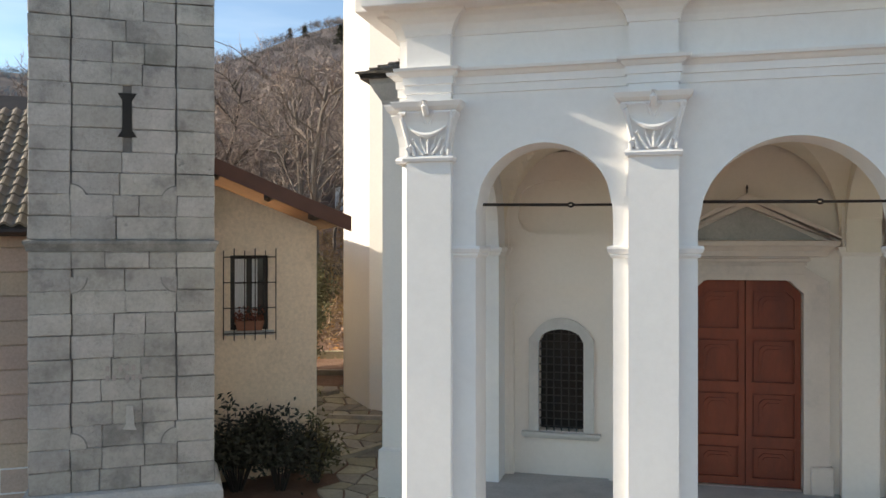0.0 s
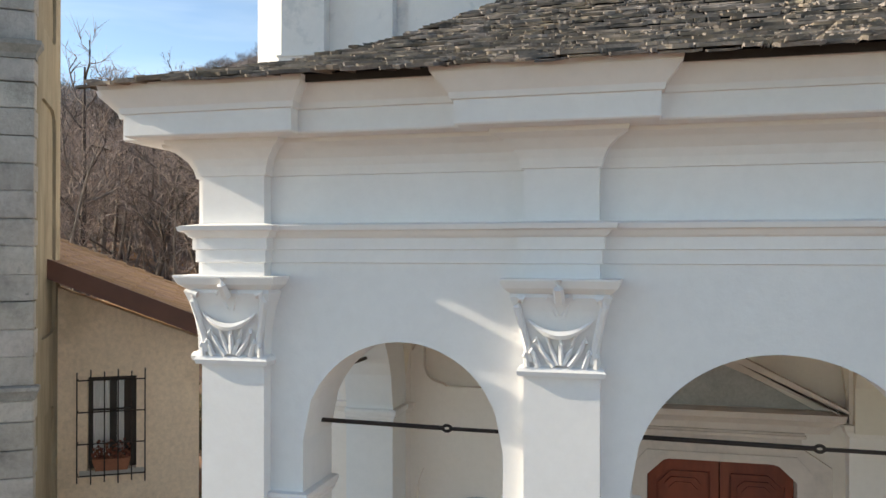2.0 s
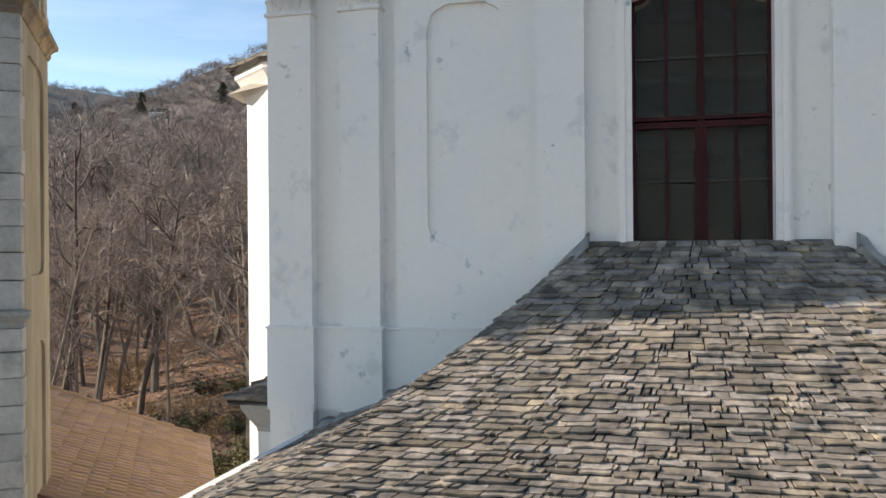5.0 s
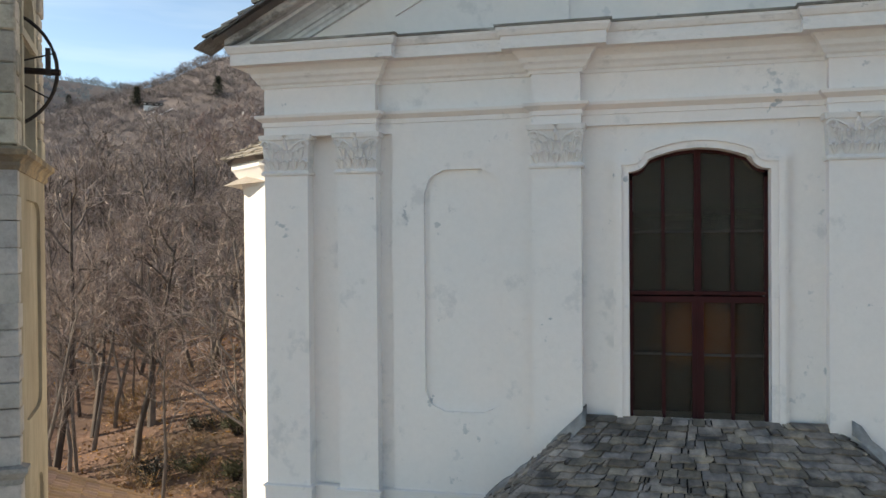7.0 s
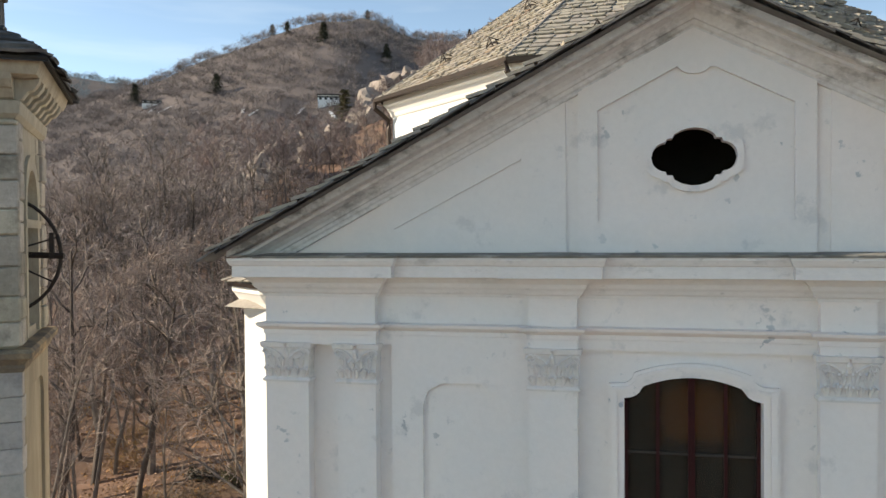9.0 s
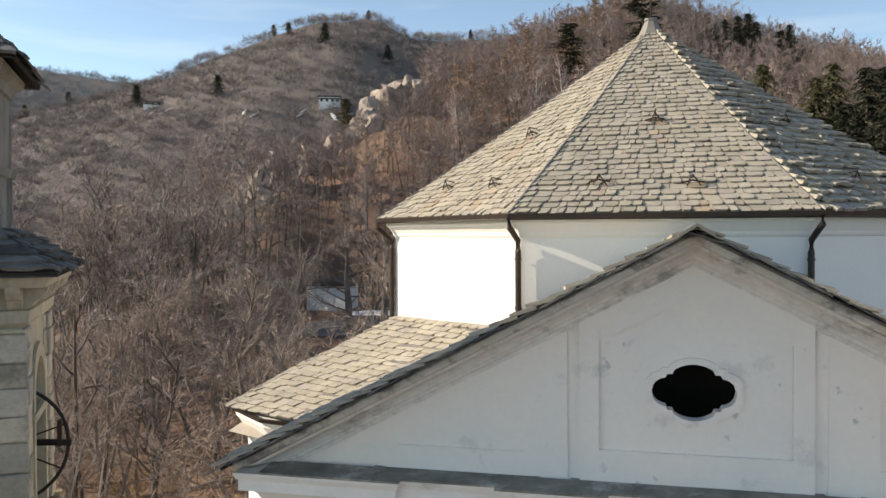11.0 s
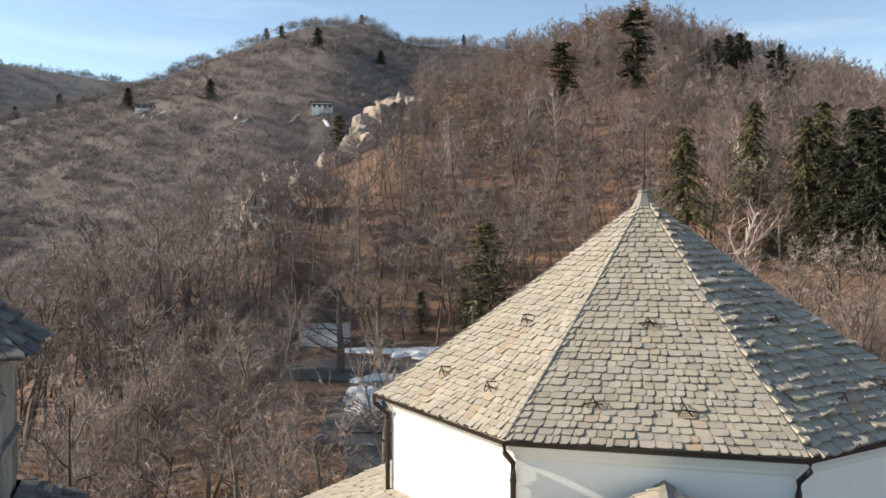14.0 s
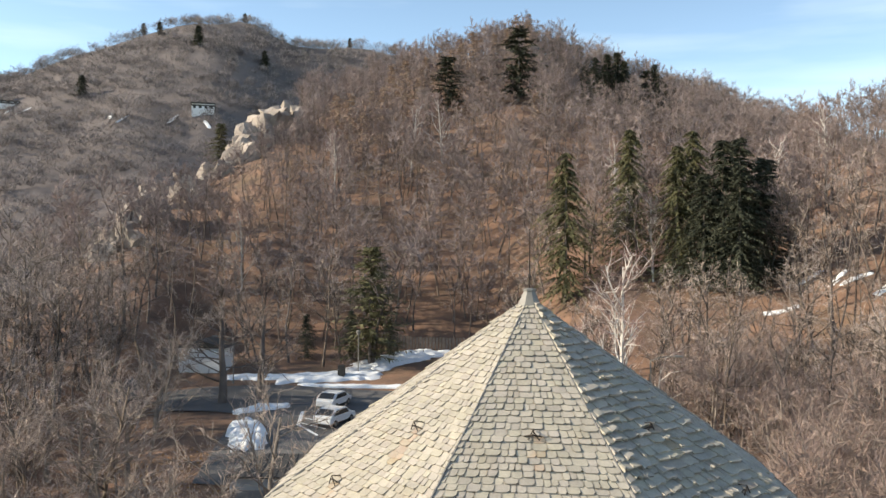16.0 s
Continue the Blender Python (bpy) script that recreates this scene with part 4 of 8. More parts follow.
wall(bm, -3.9, mx(-3.9, CX), FW, 13.56, 13.45, lambda x: rake(x, 0.22), ((0.80, 1.77, ocu_lo, ocu_hi),), step=0.02)
part("tympanum", bm, OLD_PLASTER, nave)
# added near-black back and floor that paint the shade inside the oculus
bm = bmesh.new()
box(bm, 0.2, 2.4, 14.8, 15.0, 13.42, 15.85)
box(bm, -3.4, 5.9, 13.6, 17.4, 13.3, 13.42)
part("attic_void", bm, INNER_SHADE, nave)
# frame round the opening
bm = bmesh.new()
wall(bm, 0.74, 1.83, FW - 0.045, FW, 14.80, lambda x: ocu_hi(1.285 + (x - 1.285) * 0.86) + 0.075, ((0.80, 1.77, flat(14.80), ocu_hi),), step=0.02)
wall(bm, 0.74, 1.83, FW - 0.045, FW, 14.80, lambda x: ocu_hi(1.285 + (x - 1.285) * 0.86) + 0.075, ((0.80, 1.77, flat(14.80), ocu_hi),), step=0.02,
     m=Matrix(((1, 0, 0, 0), (0, 1, 0, 0), (0, 0, -1, 29.6), (0, 0, 0, 1))))
part("oculus_frame", bm, OLD_PLASTER, nave)
# raised fields of the tympanum
bm = bmesh.new()
def centre_hi(x):
    d = abs(x - 1.29)
    return 15.86 - 0.52 * max(0.0, d - 0.18) if d > 0.18 else 15.86 - 0.10 * math.sqrt(max(0, 1 - (d / 0.18) ** 2))
wall(bm, -0.05, mx(-0.05, CX), FW - 0.05, FW + 0.01, 13.5, lambda x: rake(x, 0.40), ((0.18, mx(0.18, CX), flat(14.06), centre_hi),))
part("centre_field", bm, OLD_PLASTER, nave)
for s in (0, 1):
    bm = bmesh.new()
    f = (lambda x: x) if not s else (lambda x: mx(x, CX))
    xa, xb = sorted((f(-2.55), f(-0.20)))
    pa, pb = sorted((f(-2.36), f(-0.74)))
    wall(bm, xa, xb, FW - 0.03, FW + 0.01, 13.5, lambda x: rake(x, 0.40), ((pa, pb, flat(13.985), (lambda x: 13.99 + 0.515 * (x - pa)) if not s else (lambda x: 13.99 + 0.515 * (pb - x))),))
    part("side_field", bm, OLD_PLASTER, nave)
def rake_band(profile, mat, n=24):
    """Sweeps a profile of (out, drop) up both rakes of the pediment."""
    bm = bmesh.new()
    for s in (-1, 1):
        rows = []
        for k in range(n + 1):
            x = CX + s * 5.74 * k / n
            rows.append([bm.verts.new((x, FW - out, max(13.645, rake(x, drop)))) for out, drop in profile])
        for a, b in zip(rows, rows[1:]):
            for i in range(len(profile) - 1):
                if (a[i].co - a[i + 1].co).length > 1e-4 or (b[i].co - b[i + 1].co).length > 1e-4:
                    bm.faces.new((a[i], b[i], b[i + 1], a[i + 1]))
    bmesh.ops.remove_doubles(bm, verts=bm.verts[:], dist=0.0005)
    part("raking_cornice", bm, mat, nave)


rake_band([(0.0, 0.01), (0.50, 0.025), (0.50, 0.15), (0.475, 0.165), (0.40, 0.172)], BLACKENED)
rake_band([(0.40, 0.172), (0.34, 0.178), (0.33, 0.215), (0.27, 0.225), (0.19, 0.26), (0.135, 0.31), (0.115, 0.35), (0.085, 0.358), (0.075, 0.40), (0.052, 0.425), (0.048, 0.47), (-0.01, 0.475)], RAKE_PLASTER)
# verge row in blackish slate: edge shadow painted in along with lichen
verge = random.Random(55)
for s in (-1, 1):
    d = -0.1
    while d < 5.85:
        wd = verge.uniform(0.22, 0.5)
        t, lift, out = verge.uniform(0.018, 0.032), verge.uniform(0.0, 0.014), verge.uniform(12.66, 12.76)
        za, zb = rake(CX + d) + lift + 0.015, rake(CX + d + wd) + lift - 0.012
        pts = [(CX + s * (d - 0.02), za), (CX + s * (d + wd), zb), (CX + s * (d + wd), zb - t), (CX + s * (d - 0.02), za - t)]
        bm = bmesh.new()
        prism(bm, pts, out, 13.15)
        part("verge_slate", bm, SLATE_TOWER_P, nave)
        d += wd
for x0, x1 in ((-4.08, -3.6), (mx(-3.6, CX), mx(-4.08, CX))):
    bm = bmesh.new()
    box(bm, x0, x1, 13.9, 18.4, -1.3, 13.45)
    part("nave_wall", bm, OLD_PLASTER, nave)

# portal: stone surround, pediment and the red door
def portal(parent):
    bm = bmesh.new()
    c = 1.285
    def rim(x):
        d = abs(x - c)
        if d < 0.83:
            return 3.40
        if d < 1.06:
            return 3.40 - 0.26 * math.sqrt(max(0.0, 1 - (1 - (d - 0.83) / 0.23) ** 2))
        return 3.14 + 0.07 * math.sin(math.pi * min(1.0, (d - 1.06) / 0.12))
    wall(bm, c - 1.17, c + 1.17, FW - 0.10, FW + 0.02, 0.0, rim, ((0.48, 2.09, flat(0.0), door_top),), step=0.03)
    sur = part("portal_surround", bm, PORTAL_STONE, parent, "grey pink stone door surround with eared corners")
    bm = bmesh.new()
    wall(bm, c - 0.97, c + 0.97, FW - 0.125, FW - 0.09, 0.0, lambda x: min(rim(x), 3.34) - 0.07, ((0.48, 2.09, flat(0.0), door_top),))
    part("inner_moulding", bm, PORTAL_STONE, sur)
    for s in (-1, 1):
        bm = soft_box(c + s * 1.06 - 0.16, c + s * 1.06 + 0.16, FW - 0.16, FW, 0.0, 0.42, 0.015)
        part("plinth_block", bm, PORTAL_STONE, sur)
    bm = bmesh.new()
    moulding(bm, [(c - 0.86, FW), (c - 0.86, FW - 0.06), (c + 0.86, FW - 0.06), (c + 0.86, FW)], [(-0.03, 3.40), (0.0, 3.40), (0.0, 3.46), (0.04, 3.47), (0.05, 3.50), (0.03, 3.51), (0.03, 3.53), (-0.03, 3.54)])
    part("lintel_moulding", bm, PORTAL_STONE, sur)
    bm = bmesh.new()
    moulding(bm, [(c - 1.14, FW), (c - 1.14, FW - 0.1), (c + 1.14, FW - 0.1), (c + 1.14, FW)], [(-0.08, 3.53), (0.0, 3.54), (0.02, 3.62), (0.10, 3.68), (0.14, 3.70), (0.15, 3.77), (-0.08, 3.785)])
    part("pediment_base", bm, PORTAL_STONE, sur)
    for d0, d1, y0 in ((0.0, 0.10, FW - 0.27), (0.10, 0.20, FW - 0.20)):
        bm = bmesh.new()
        for s in (-1, 1):
            x_e = c + s * (1.32 if d0 == 0 else 1.22)
            k = 0.70 / 1.32
            prism(bm, [(c, 4.49 - d1), (x_e, max(3.79, 4.49 - abs(x_e - c) * k - d1)), (x_e, 4.49 - abs(x_e - c) * k - d0 + 0.03), (c, 4.49 - d0)], y0, FW)
        part("pediment_rake", bm, PORTAL_STONE, sur)
    bm = bmesh.new()
    prism(bm, [(c - 1.0, 3.79), (c + 1.0, 3.79), (c, 4.30)], FW - 0.02, FW + 0.01)
    part("pediment_field", bm, TRIM_STONE, sur)
    bm = bmesh.new()
    tube(bm, [(c, FW - 0.2, 4.45), (c, FW - 0.2, 4.60)], 0.012, 5)
    tube(bm, [(c, FW - 0.2, 4.56), (c, FW - 0.2, 4.62)], 0.022, 6, 0.004)
    part("spike", bm, IRON, sur)
    door = soft_box(0.46, 2.11, FW + 0.17, FW + 0.22, 0.0, 3.2, 0.004)
    door = part("portal_door", door, DOOR_WOOD, parent, "closed red brown panelled wooden double door")
    for s in (-1, 1):
        x0, x1 = (0.49, c - 0.008) if s < 0 else (c + 0.008, 2.08)
        stile = 0.09
        def dt(x, o=0.0):
            return door_top(x) - o
        bm = bmesh.new()
        prism(bm, [(x0, 0.02), (x1, 0.02)] + ([(x1, dt(x1) - 0.01), (max(x0, c + s * 0.6 - 0.0) if s < 0 else x0, 3.17)] if s < 0 else [(x1, dt(x1) - 0.01), (c + 0.6, 3.17), (x0, 3.17)])
              + ([(x0, dt(x0) - 0.01)] if s < 0 else []), FW + 0.13, FW + 0.17)
        leaf = part("door_leaf", bm, DOOR_WOOD, door)
        rails = ((0.14, 0.62), (0.78, 1.45), (1.61, 2.27), (2.43, 3.02))
        ops = []
        bm = bmesh.new()
        lo, hi = x0, x1
        def leaf_top(x):
            return door_top(x) - 0.015
        cut = 0.14
        def field_top(x, s=s, a=x0 + stile, b=x1 - stile):
            e = (b - x) if s > 0 else (x - a)
            return 3.02 - max(0.0, cut - e)
        for z0, z1 in rails:
            ops.append((x0 + stile, x1 - stile, flat(z0), field_top if z1 > 2.5 else flat(z1)))
        wall(bm, x0, x1, FW + 0.07, FW + 0.135, 0.02, leaf_top, ops, step=0.05)
        part("door_frame", bm, DOOR_WOOD, door)
        for z0, z1 in rails:
            cxx, czz = (x0 + x1) / 2, (z0 + z1) / 2
            for inset, y0, mat_y in ((0.03, 0.105, 0), (0.10, 0.078, 1), (0.15, 0.062, 0), (0.185, 0.074, 0)):
                a, b2 = (x1 - x0) / 2 - stile - inset, (z1 - z0) / 2 - inset
                if a < 0.05 or b2 < 0.03:
                    continue
                e = min(0.07, b2 * 0.45, a * 0.45)
                if inset < 0.1:
                    c_tl, c_tr = (cut if s < 0 and z1 > 2.5 else 0.004), (cut if s > 0 and z1 > 2.5 else 0.004)
                    q = [(cxx - a, czz - b2), (cxx + a, czz - b2), (cxx + a, czz + b2 - c_tr), (cxx + a - c_tr, czz + b2), (cxx - a + c_tl, czz + b2), (cxx - a, czz + b2 - c_tl)]
                else:
                    q = [(cxx - a + e, czz - b2), (cxx + a - e, czz - b2), (cxx + a - e * 0.3, czz - b2 + e * 0.7), (cxx + a, czz - b2 + e), (cxx + a, czz + b2 - e), (cxx + a - e * 0.3, czz + b2 - e * 0.7), (cxx + a - e, czz + b2), (cxx - a + e, czz + b2), (cxx - a + e * 0.3, czz + b2 - e * 0.7), (cxx - a, czz + b2 - e), (cxx - a, czz - b2 + e), (cxx - a + e * 0.3, czz - b2 + e * 0.7)]
                bm = bmesh.new()
                prism(bm, q, FW + y0, FW + 0.14)
                part("door_panel", bm, DOOR_WOOD, door)


portal(nave)
# pilasters of the porch wall
for a, b, y in ((-3.30, -2.56, 13.17), (-2.56, -2.36, 13.27), (-0.46, 0.02, 13.20), (2.60, 3.10, 13.20), (mx(-2.36, CX), mx(-2.56, CX), 13.27), (mx(-2.56, CX), mx(-3.30, CX), 13.17)):
    bm = bmesh.new()
    box(bm, a, b, y, FW + 0.01, -0.2, 4.6 if y < 13.3 else 4.2)
    moulding(bm, [(a, FW), (a, y), (b, y), (b, FW)], [(0, 3.55), (0.02, 3.56), (0.03, 3.60), (0.05, 3.62), (0.06, 3.68), (-0.01, 3.69)])
    part("porch_pilaster", bm, PORCH_BOUNCE, nave)

# nave roof
for s in (0, 1):
    f = (lambda x: x) if not s else (lambda x: mx(x, CX))
    deck = bmesh.new()
    face(deck, [(CX, 12.9, 16.60), (f(-4.5), 12.9, 13.66), (f(-4.5), 17.9, 13.66), (CX - 0.1, 17.9, 16.24)])
    roof = part("nave_roof", deck, SLATE_PALE, nave, "pale stone slate roof")
    if not s:
        crn = [(f(-4.55), 17.8, 13.74), (f(-4.55), 12.72, 13.74), (CX, 12.72, 16.75), (CX - 0.1, 17.9, 16.36)]
    else:
        crn = [(f(-4.55), 12.72, 13.74), (f(-4.55), 17.8, 13.74), (CX - 0.1, 17.9, 16.36), (CX, 12.72, 16.75)]
    slate_patch(roof, crn, 26, 0.42, 0.03, SLATE_PALE, SLATE_PALE_P, singles=130, seed=20 + s, ragged=0.4, bed=MORTAR, near=(CX, 13.0, 16.0))
for k in range(13):
    bm = bmesh.new()
    y = 12.62 + k * 0.42
    c, d = CX - 0.1 * k / 13, -0.42 * k / 13
    prism(bm, [(c - 0.20, 16.68 + d), (c, 16.80 + d), (c + 0.20, 16.68 + d), (c + 0.19, 16.64 + d), (c, 16.76 + d), (c - 0.19, 16.64 + d)], y, y + 0.45)
    part("ridge_slab", bm, ZINC, nave)

# portico roof
for crn, sd, n, near in (([(-3.42, 8.66, 6.74), (mx(-3.42), 8.66, 6.74), (2.62, 13.34, 9.10), (-0.02, 13.34, 9.10)], 3, 300, (-1.0, 8.6, 6.8)),
                         ([(-3.42, 13.3, 6.74), (-3.42, 8.66, 6.74), (-0.02, 13.34, 9.10), (-0.07, 13.34, 9.10)], 4, 60, (-3.5, 8.6, 6.8)),
                         ([(mx(-3.42), 8.66, 6.74), (mx(-3.42), 13.3, 6.74), (2.67, 13.34, 9.10), (2.62, 13.34, 9.10)], 5, 0, None)):
    deck = bmesh.new()
    face(deck, [Vector(c).lerp(Vector((PX, 12.6, 8.2)), 0.25) - Vector((0, 0, 0.45)) for c in crn])
    roof = part("portico_roof", deck, SLATE_DARK, portico, "dark grey rough stone slate roof")
    slate_patch(roof, crn, 54, 0.17, 0.019, SLATE_DARK, SLATE_DARK_P, singles=n, seed=sd, ragged=0.62, near=near, sag=0.33, out=0.03, bed=DECK_GAP_SHADE)
# rough mortar fillet where the roof meets the wall
for s in (-1, 1):
    n = 34
    ridge = []
    for k in range(n + 1):
        v = k / n
        x, z = -3.42 + 3.40 * v, 6.74 + 2.36 * v - 0.33 * math.sin(math.pi * v)
        x = x if s < 0 else mx(x)
        ridge.append((x, z))
    ridge = [(x, z, 0.04 + 0.06 * noise.noise(Vector((x * 2.1, 3.0 * s, 0))) + 0.05 * noise.noise(Vector((x * 7, s, 2)))) for x, z in ridge]
    bm = bmesh.new()
    rows = []
    for x, z, up in ridge:
        rows.append([bm.verts.new(p) for p in ((x, 13.02, z - 0.06), (x, 13.08, z + 0.035), (x, 13.15, z + 0.04 + 0.4 * up), (x, 13.20, z + 0.05 + up), (x, 13.345, z + 0.07 + up * 1.35), (x, 13.36, z - 0.1))])
    for a, b in zip(rows, rows[1:]):
        for i in range(5):
            bm.faces.new((a[i], b[i], b[i + 1], a[i + 1]))
    bm.faces.new(rows[0])
    bm.faces.new(rows[-1])
    for f in bm.faces:
        f.smooth = True
    part("mortar_flashing", bm, FILLET, portico, "rough grey mortar fillet")

# ---- church: octagonal drum ----
OX, OY, OA = 0.95, 24.03, 6.18              # axis, apothem of the eaves
drum = thing("church_drum", (OX, OY, 12.0), "octagonal white drum with a pyramid roof of pale stone slates", "church drum")


def octa(a, z, turn=22.5):
    r = a / math.cos(math.pi / 8)
    return [Vector((OX + r * math.cos(radians(turn + 45 * k)), OY + r * math.sin(radians(turn + 45 * k)), z)) for k in range(8)]


ring = octa(5.86, 0)
for k in range(8):
    a, b = ring[k], ring[(k + 1) % 8]
    bm = bmesh.new()
    d = (b - a).normalized()
    n_in = Vector((-d.y, d.x, 0)) * 0.4
    lo = [bm.verts.new((p.x, p.y, 12.0)) for p in (a, b, b + n_in, a + n_in)]
    hi = [bm.verts.new((p.x, p.y, 16.98)) for p in (a, b, b + n_in, a + n_in)]
    bm.faces.new(lo[::-1]); bm.faces.new(hi)
    for i in range(4):
        bm.faces.new((lo[i], lo[(i + 1) % 4], hi[(i + 1) % 4], hi[i]))
    part("drum_wall", bm, DRUM_PLASTER, drum)
bm = bmesh.new()
ccw = [(p.x, p.y) for p in octa(5.86, 0)]
moulding(bm, ccw, [(0.0, 16.60), (0.03, 16.62), (0.05, 16.66), (0.06, 16.70), (0.16, 16.84), (0.20, 16.87), (0.20, 16.98), (-0.1, 16.99)], closed=True)
part("drum_cornice", bm, DRUM_PLASTER, drum)
bm = bmesh.new()
moulding(bm, [(p.x, p.y) for p in octa(6.18, 0)], [(-0.05, 17.02), (-0.04, 16.95), (0.03, 16.92), (0.09, 16.95), (0.10, 17.03), (0.085, 17.03), (0.03, 16.95), (-0.05, 17.02)], closed=True)
part("gutter", bm, COPPER_DARK, drum, "dark metal gutter")
APEX = Vector((OX - 0.1, OY, 21.62))
ee = octa(6.18, 17.04)
# snow hooks: facet from the front one, share of the slope, share of the eave
HOOKS = [(0, 0.12, 0.27), (0, 0.11, 0.63), (0, 0.42, 0.5), (-1, 0.14, 0.30), (-1, 0.13, 0.72), (-1, 0.40, 0.52), (1, 0.13, 0.4), (1, 0.15, 0.75), (1, 0.42, 0.5)]
for k in range(8):
    a, b = ee[k], ee[(k + 1) % 8]
    bm = bmesh.new()
    face(bm, [a - Vector((0, 0, 0.05)), b - Vector((0, 0, 0.05)), APEX - Vector((0, 0, 0.05))])
    roof = part("drum_roof", bm, SLATE_PALE, drum)
    mid = (a + b) / 2
    n = 300 if (mid - Vector((OX, OY - 6.18, 17.04))).length < 0.3 else (200 if mid.y < OY - 3 else 0)
    streaks = []
    for f, v, u in HOOKS:
        if 5 + f == k:
            streaks.append((a.lerp(b, u).lerp(APEX, v), ((a + b) / 2 - APEX).normalized(), (0.5, 0.9, 1.2)[(int(u * 100) + int(v * 100)) % 3], 0.16))
    if mid.y > OY + 1:
        slate_patch(roof, (a, b, APEX, APEX), 14, 0.8, 0.03, SLATE_PALE, SLATE_PALE_P, seed=40 + k)
    else:
        slate_patch(roof, (a, b, APEX, APEX), 32 if k == 6 else 42, 0.25 if k == 6 else 0.225, 0.048 if k == 6 else 0.022, SLATE_PALE, SLATE_PALE_P, singles=n, seed=40 + k, sag=0.07, ragged=0.55 if k == 6 else 0.34, rounded=0.16, bed=SLATE_PALE, near=(OX, OY - 6, 17.5), rust=streaks)
    # hip line
    bm = bmesh.new()
    tube(bm, [a.lerp(APEX, i / 24) + Vector((0, 0, 0.03 + 0.012 * (i % 2) - 0.07 * math.sin(math.pi * i / 24))) for i in range(25)], 0.03, 6, 0.02)
    part("hip", bm, MORTAR, drum)
# cap and rod
bm = bmesh.new()
zc = 21.18
rr = [(0.43, zc + 0.07), (0.39, zc + 0.13), (0.23, zc + 0.43), (0.15, zc + 0.61), (0.168, zc + 0.62), (0.168, zc + 0.67), (0.02, zc + 0.69)]
rings = [[bm.verts.new((APEX.x + r * math.cos(radians(22.5 + 45 * k)), APEX.y + r * math.sin(radians(22.5 + 45 * k)), z)) for k in range(8)] for r, z in rr]
for p, q in zip(rings, rings[1:]):
    for k in range(8):
        bm.faces.new((p[k], p[(k + 1) % 8], q[(k + 1) % 8], q[k]))
bm.faces.new(rings[-1])
part("roof_cap", bm, ZINC, drum, "grey metal roof cap")
bm = bmesh.new()
tube(bm, [(APEX.x, APEX.y, zc + 0.6), (APEX.x, APEX.y, zc + 2.2)], 0.022, 6, 0.010)
tube(bm, [(APEX.x, APEX.y, zc + 0.95), (APEX.x, APEX.y, zc + 1.05)], 0.05, 6, 0.03)
part("lightning_rod", bm, IRON, drum)
# downpipes
for k, zb in ((4, 14.6), (5, 14.9), (6, 14.9), (7, 14.6)):
    g, w = octa(6.24, 16.97)[k], octa(5.95, 0)[k]
    bm = bmesh.new()
    tube(bm, [g, g - Vector((0, 0, 0.16)), Vector((w.x, w.y, 16.55)), Vector((w.x, w.y, 16.35)), Vector((w.x, w.y, zb)), Vector((w.x, w.y, zb)) + (Vector((w.x - OX, w.y - OY, 0)).normalized() * 0.25) - Vector((0, 0, 0.12))], 0.055, 8)
    for z in (16.2, 15.3):
        tube(bm, [(w.x, w.y, z), (w.x, w.y, z + 0.04)], 0.068, 8)
    part("downpipe", bm, COPPER_DARK, drum, "dark metal downpipe")
# iron snow hooks with rust below
for f, v, u in HOOKS:
    k = 5 + f
    a, b = ee[k], ee[(k + 1) % 8]
    p = a.lerp(b, u).lerp(APEX, v)
    al, upv = (b - a).normalized(), (APEX - (a + b) / 2).normalized()
    nr = al.cross(upv).normalized()
    p = p + nr * 0.06 - Vector((0, 0, 0.07 * math.sin(math.pi * v)))
    bm = bmesh.new()
    tube(bm, [p - al * 0.18, p + nr * 0.05, p + al * 0.20], 0.016, 5)
    tube(bm, [p - al * 0.10 - upv * 0.10, p + nr * 0.16 + upv * 0.02, p + al * 0.02 + upv * 0.18], 0.014, 5)
    tube(bm, [p + nr * 0.16 + upv * 0.02, p + al * 0.14 - upv * 0.10], 0.014, 5)
    part("snow_hook", bm, IRON, drum, "rusty iron snow hook")

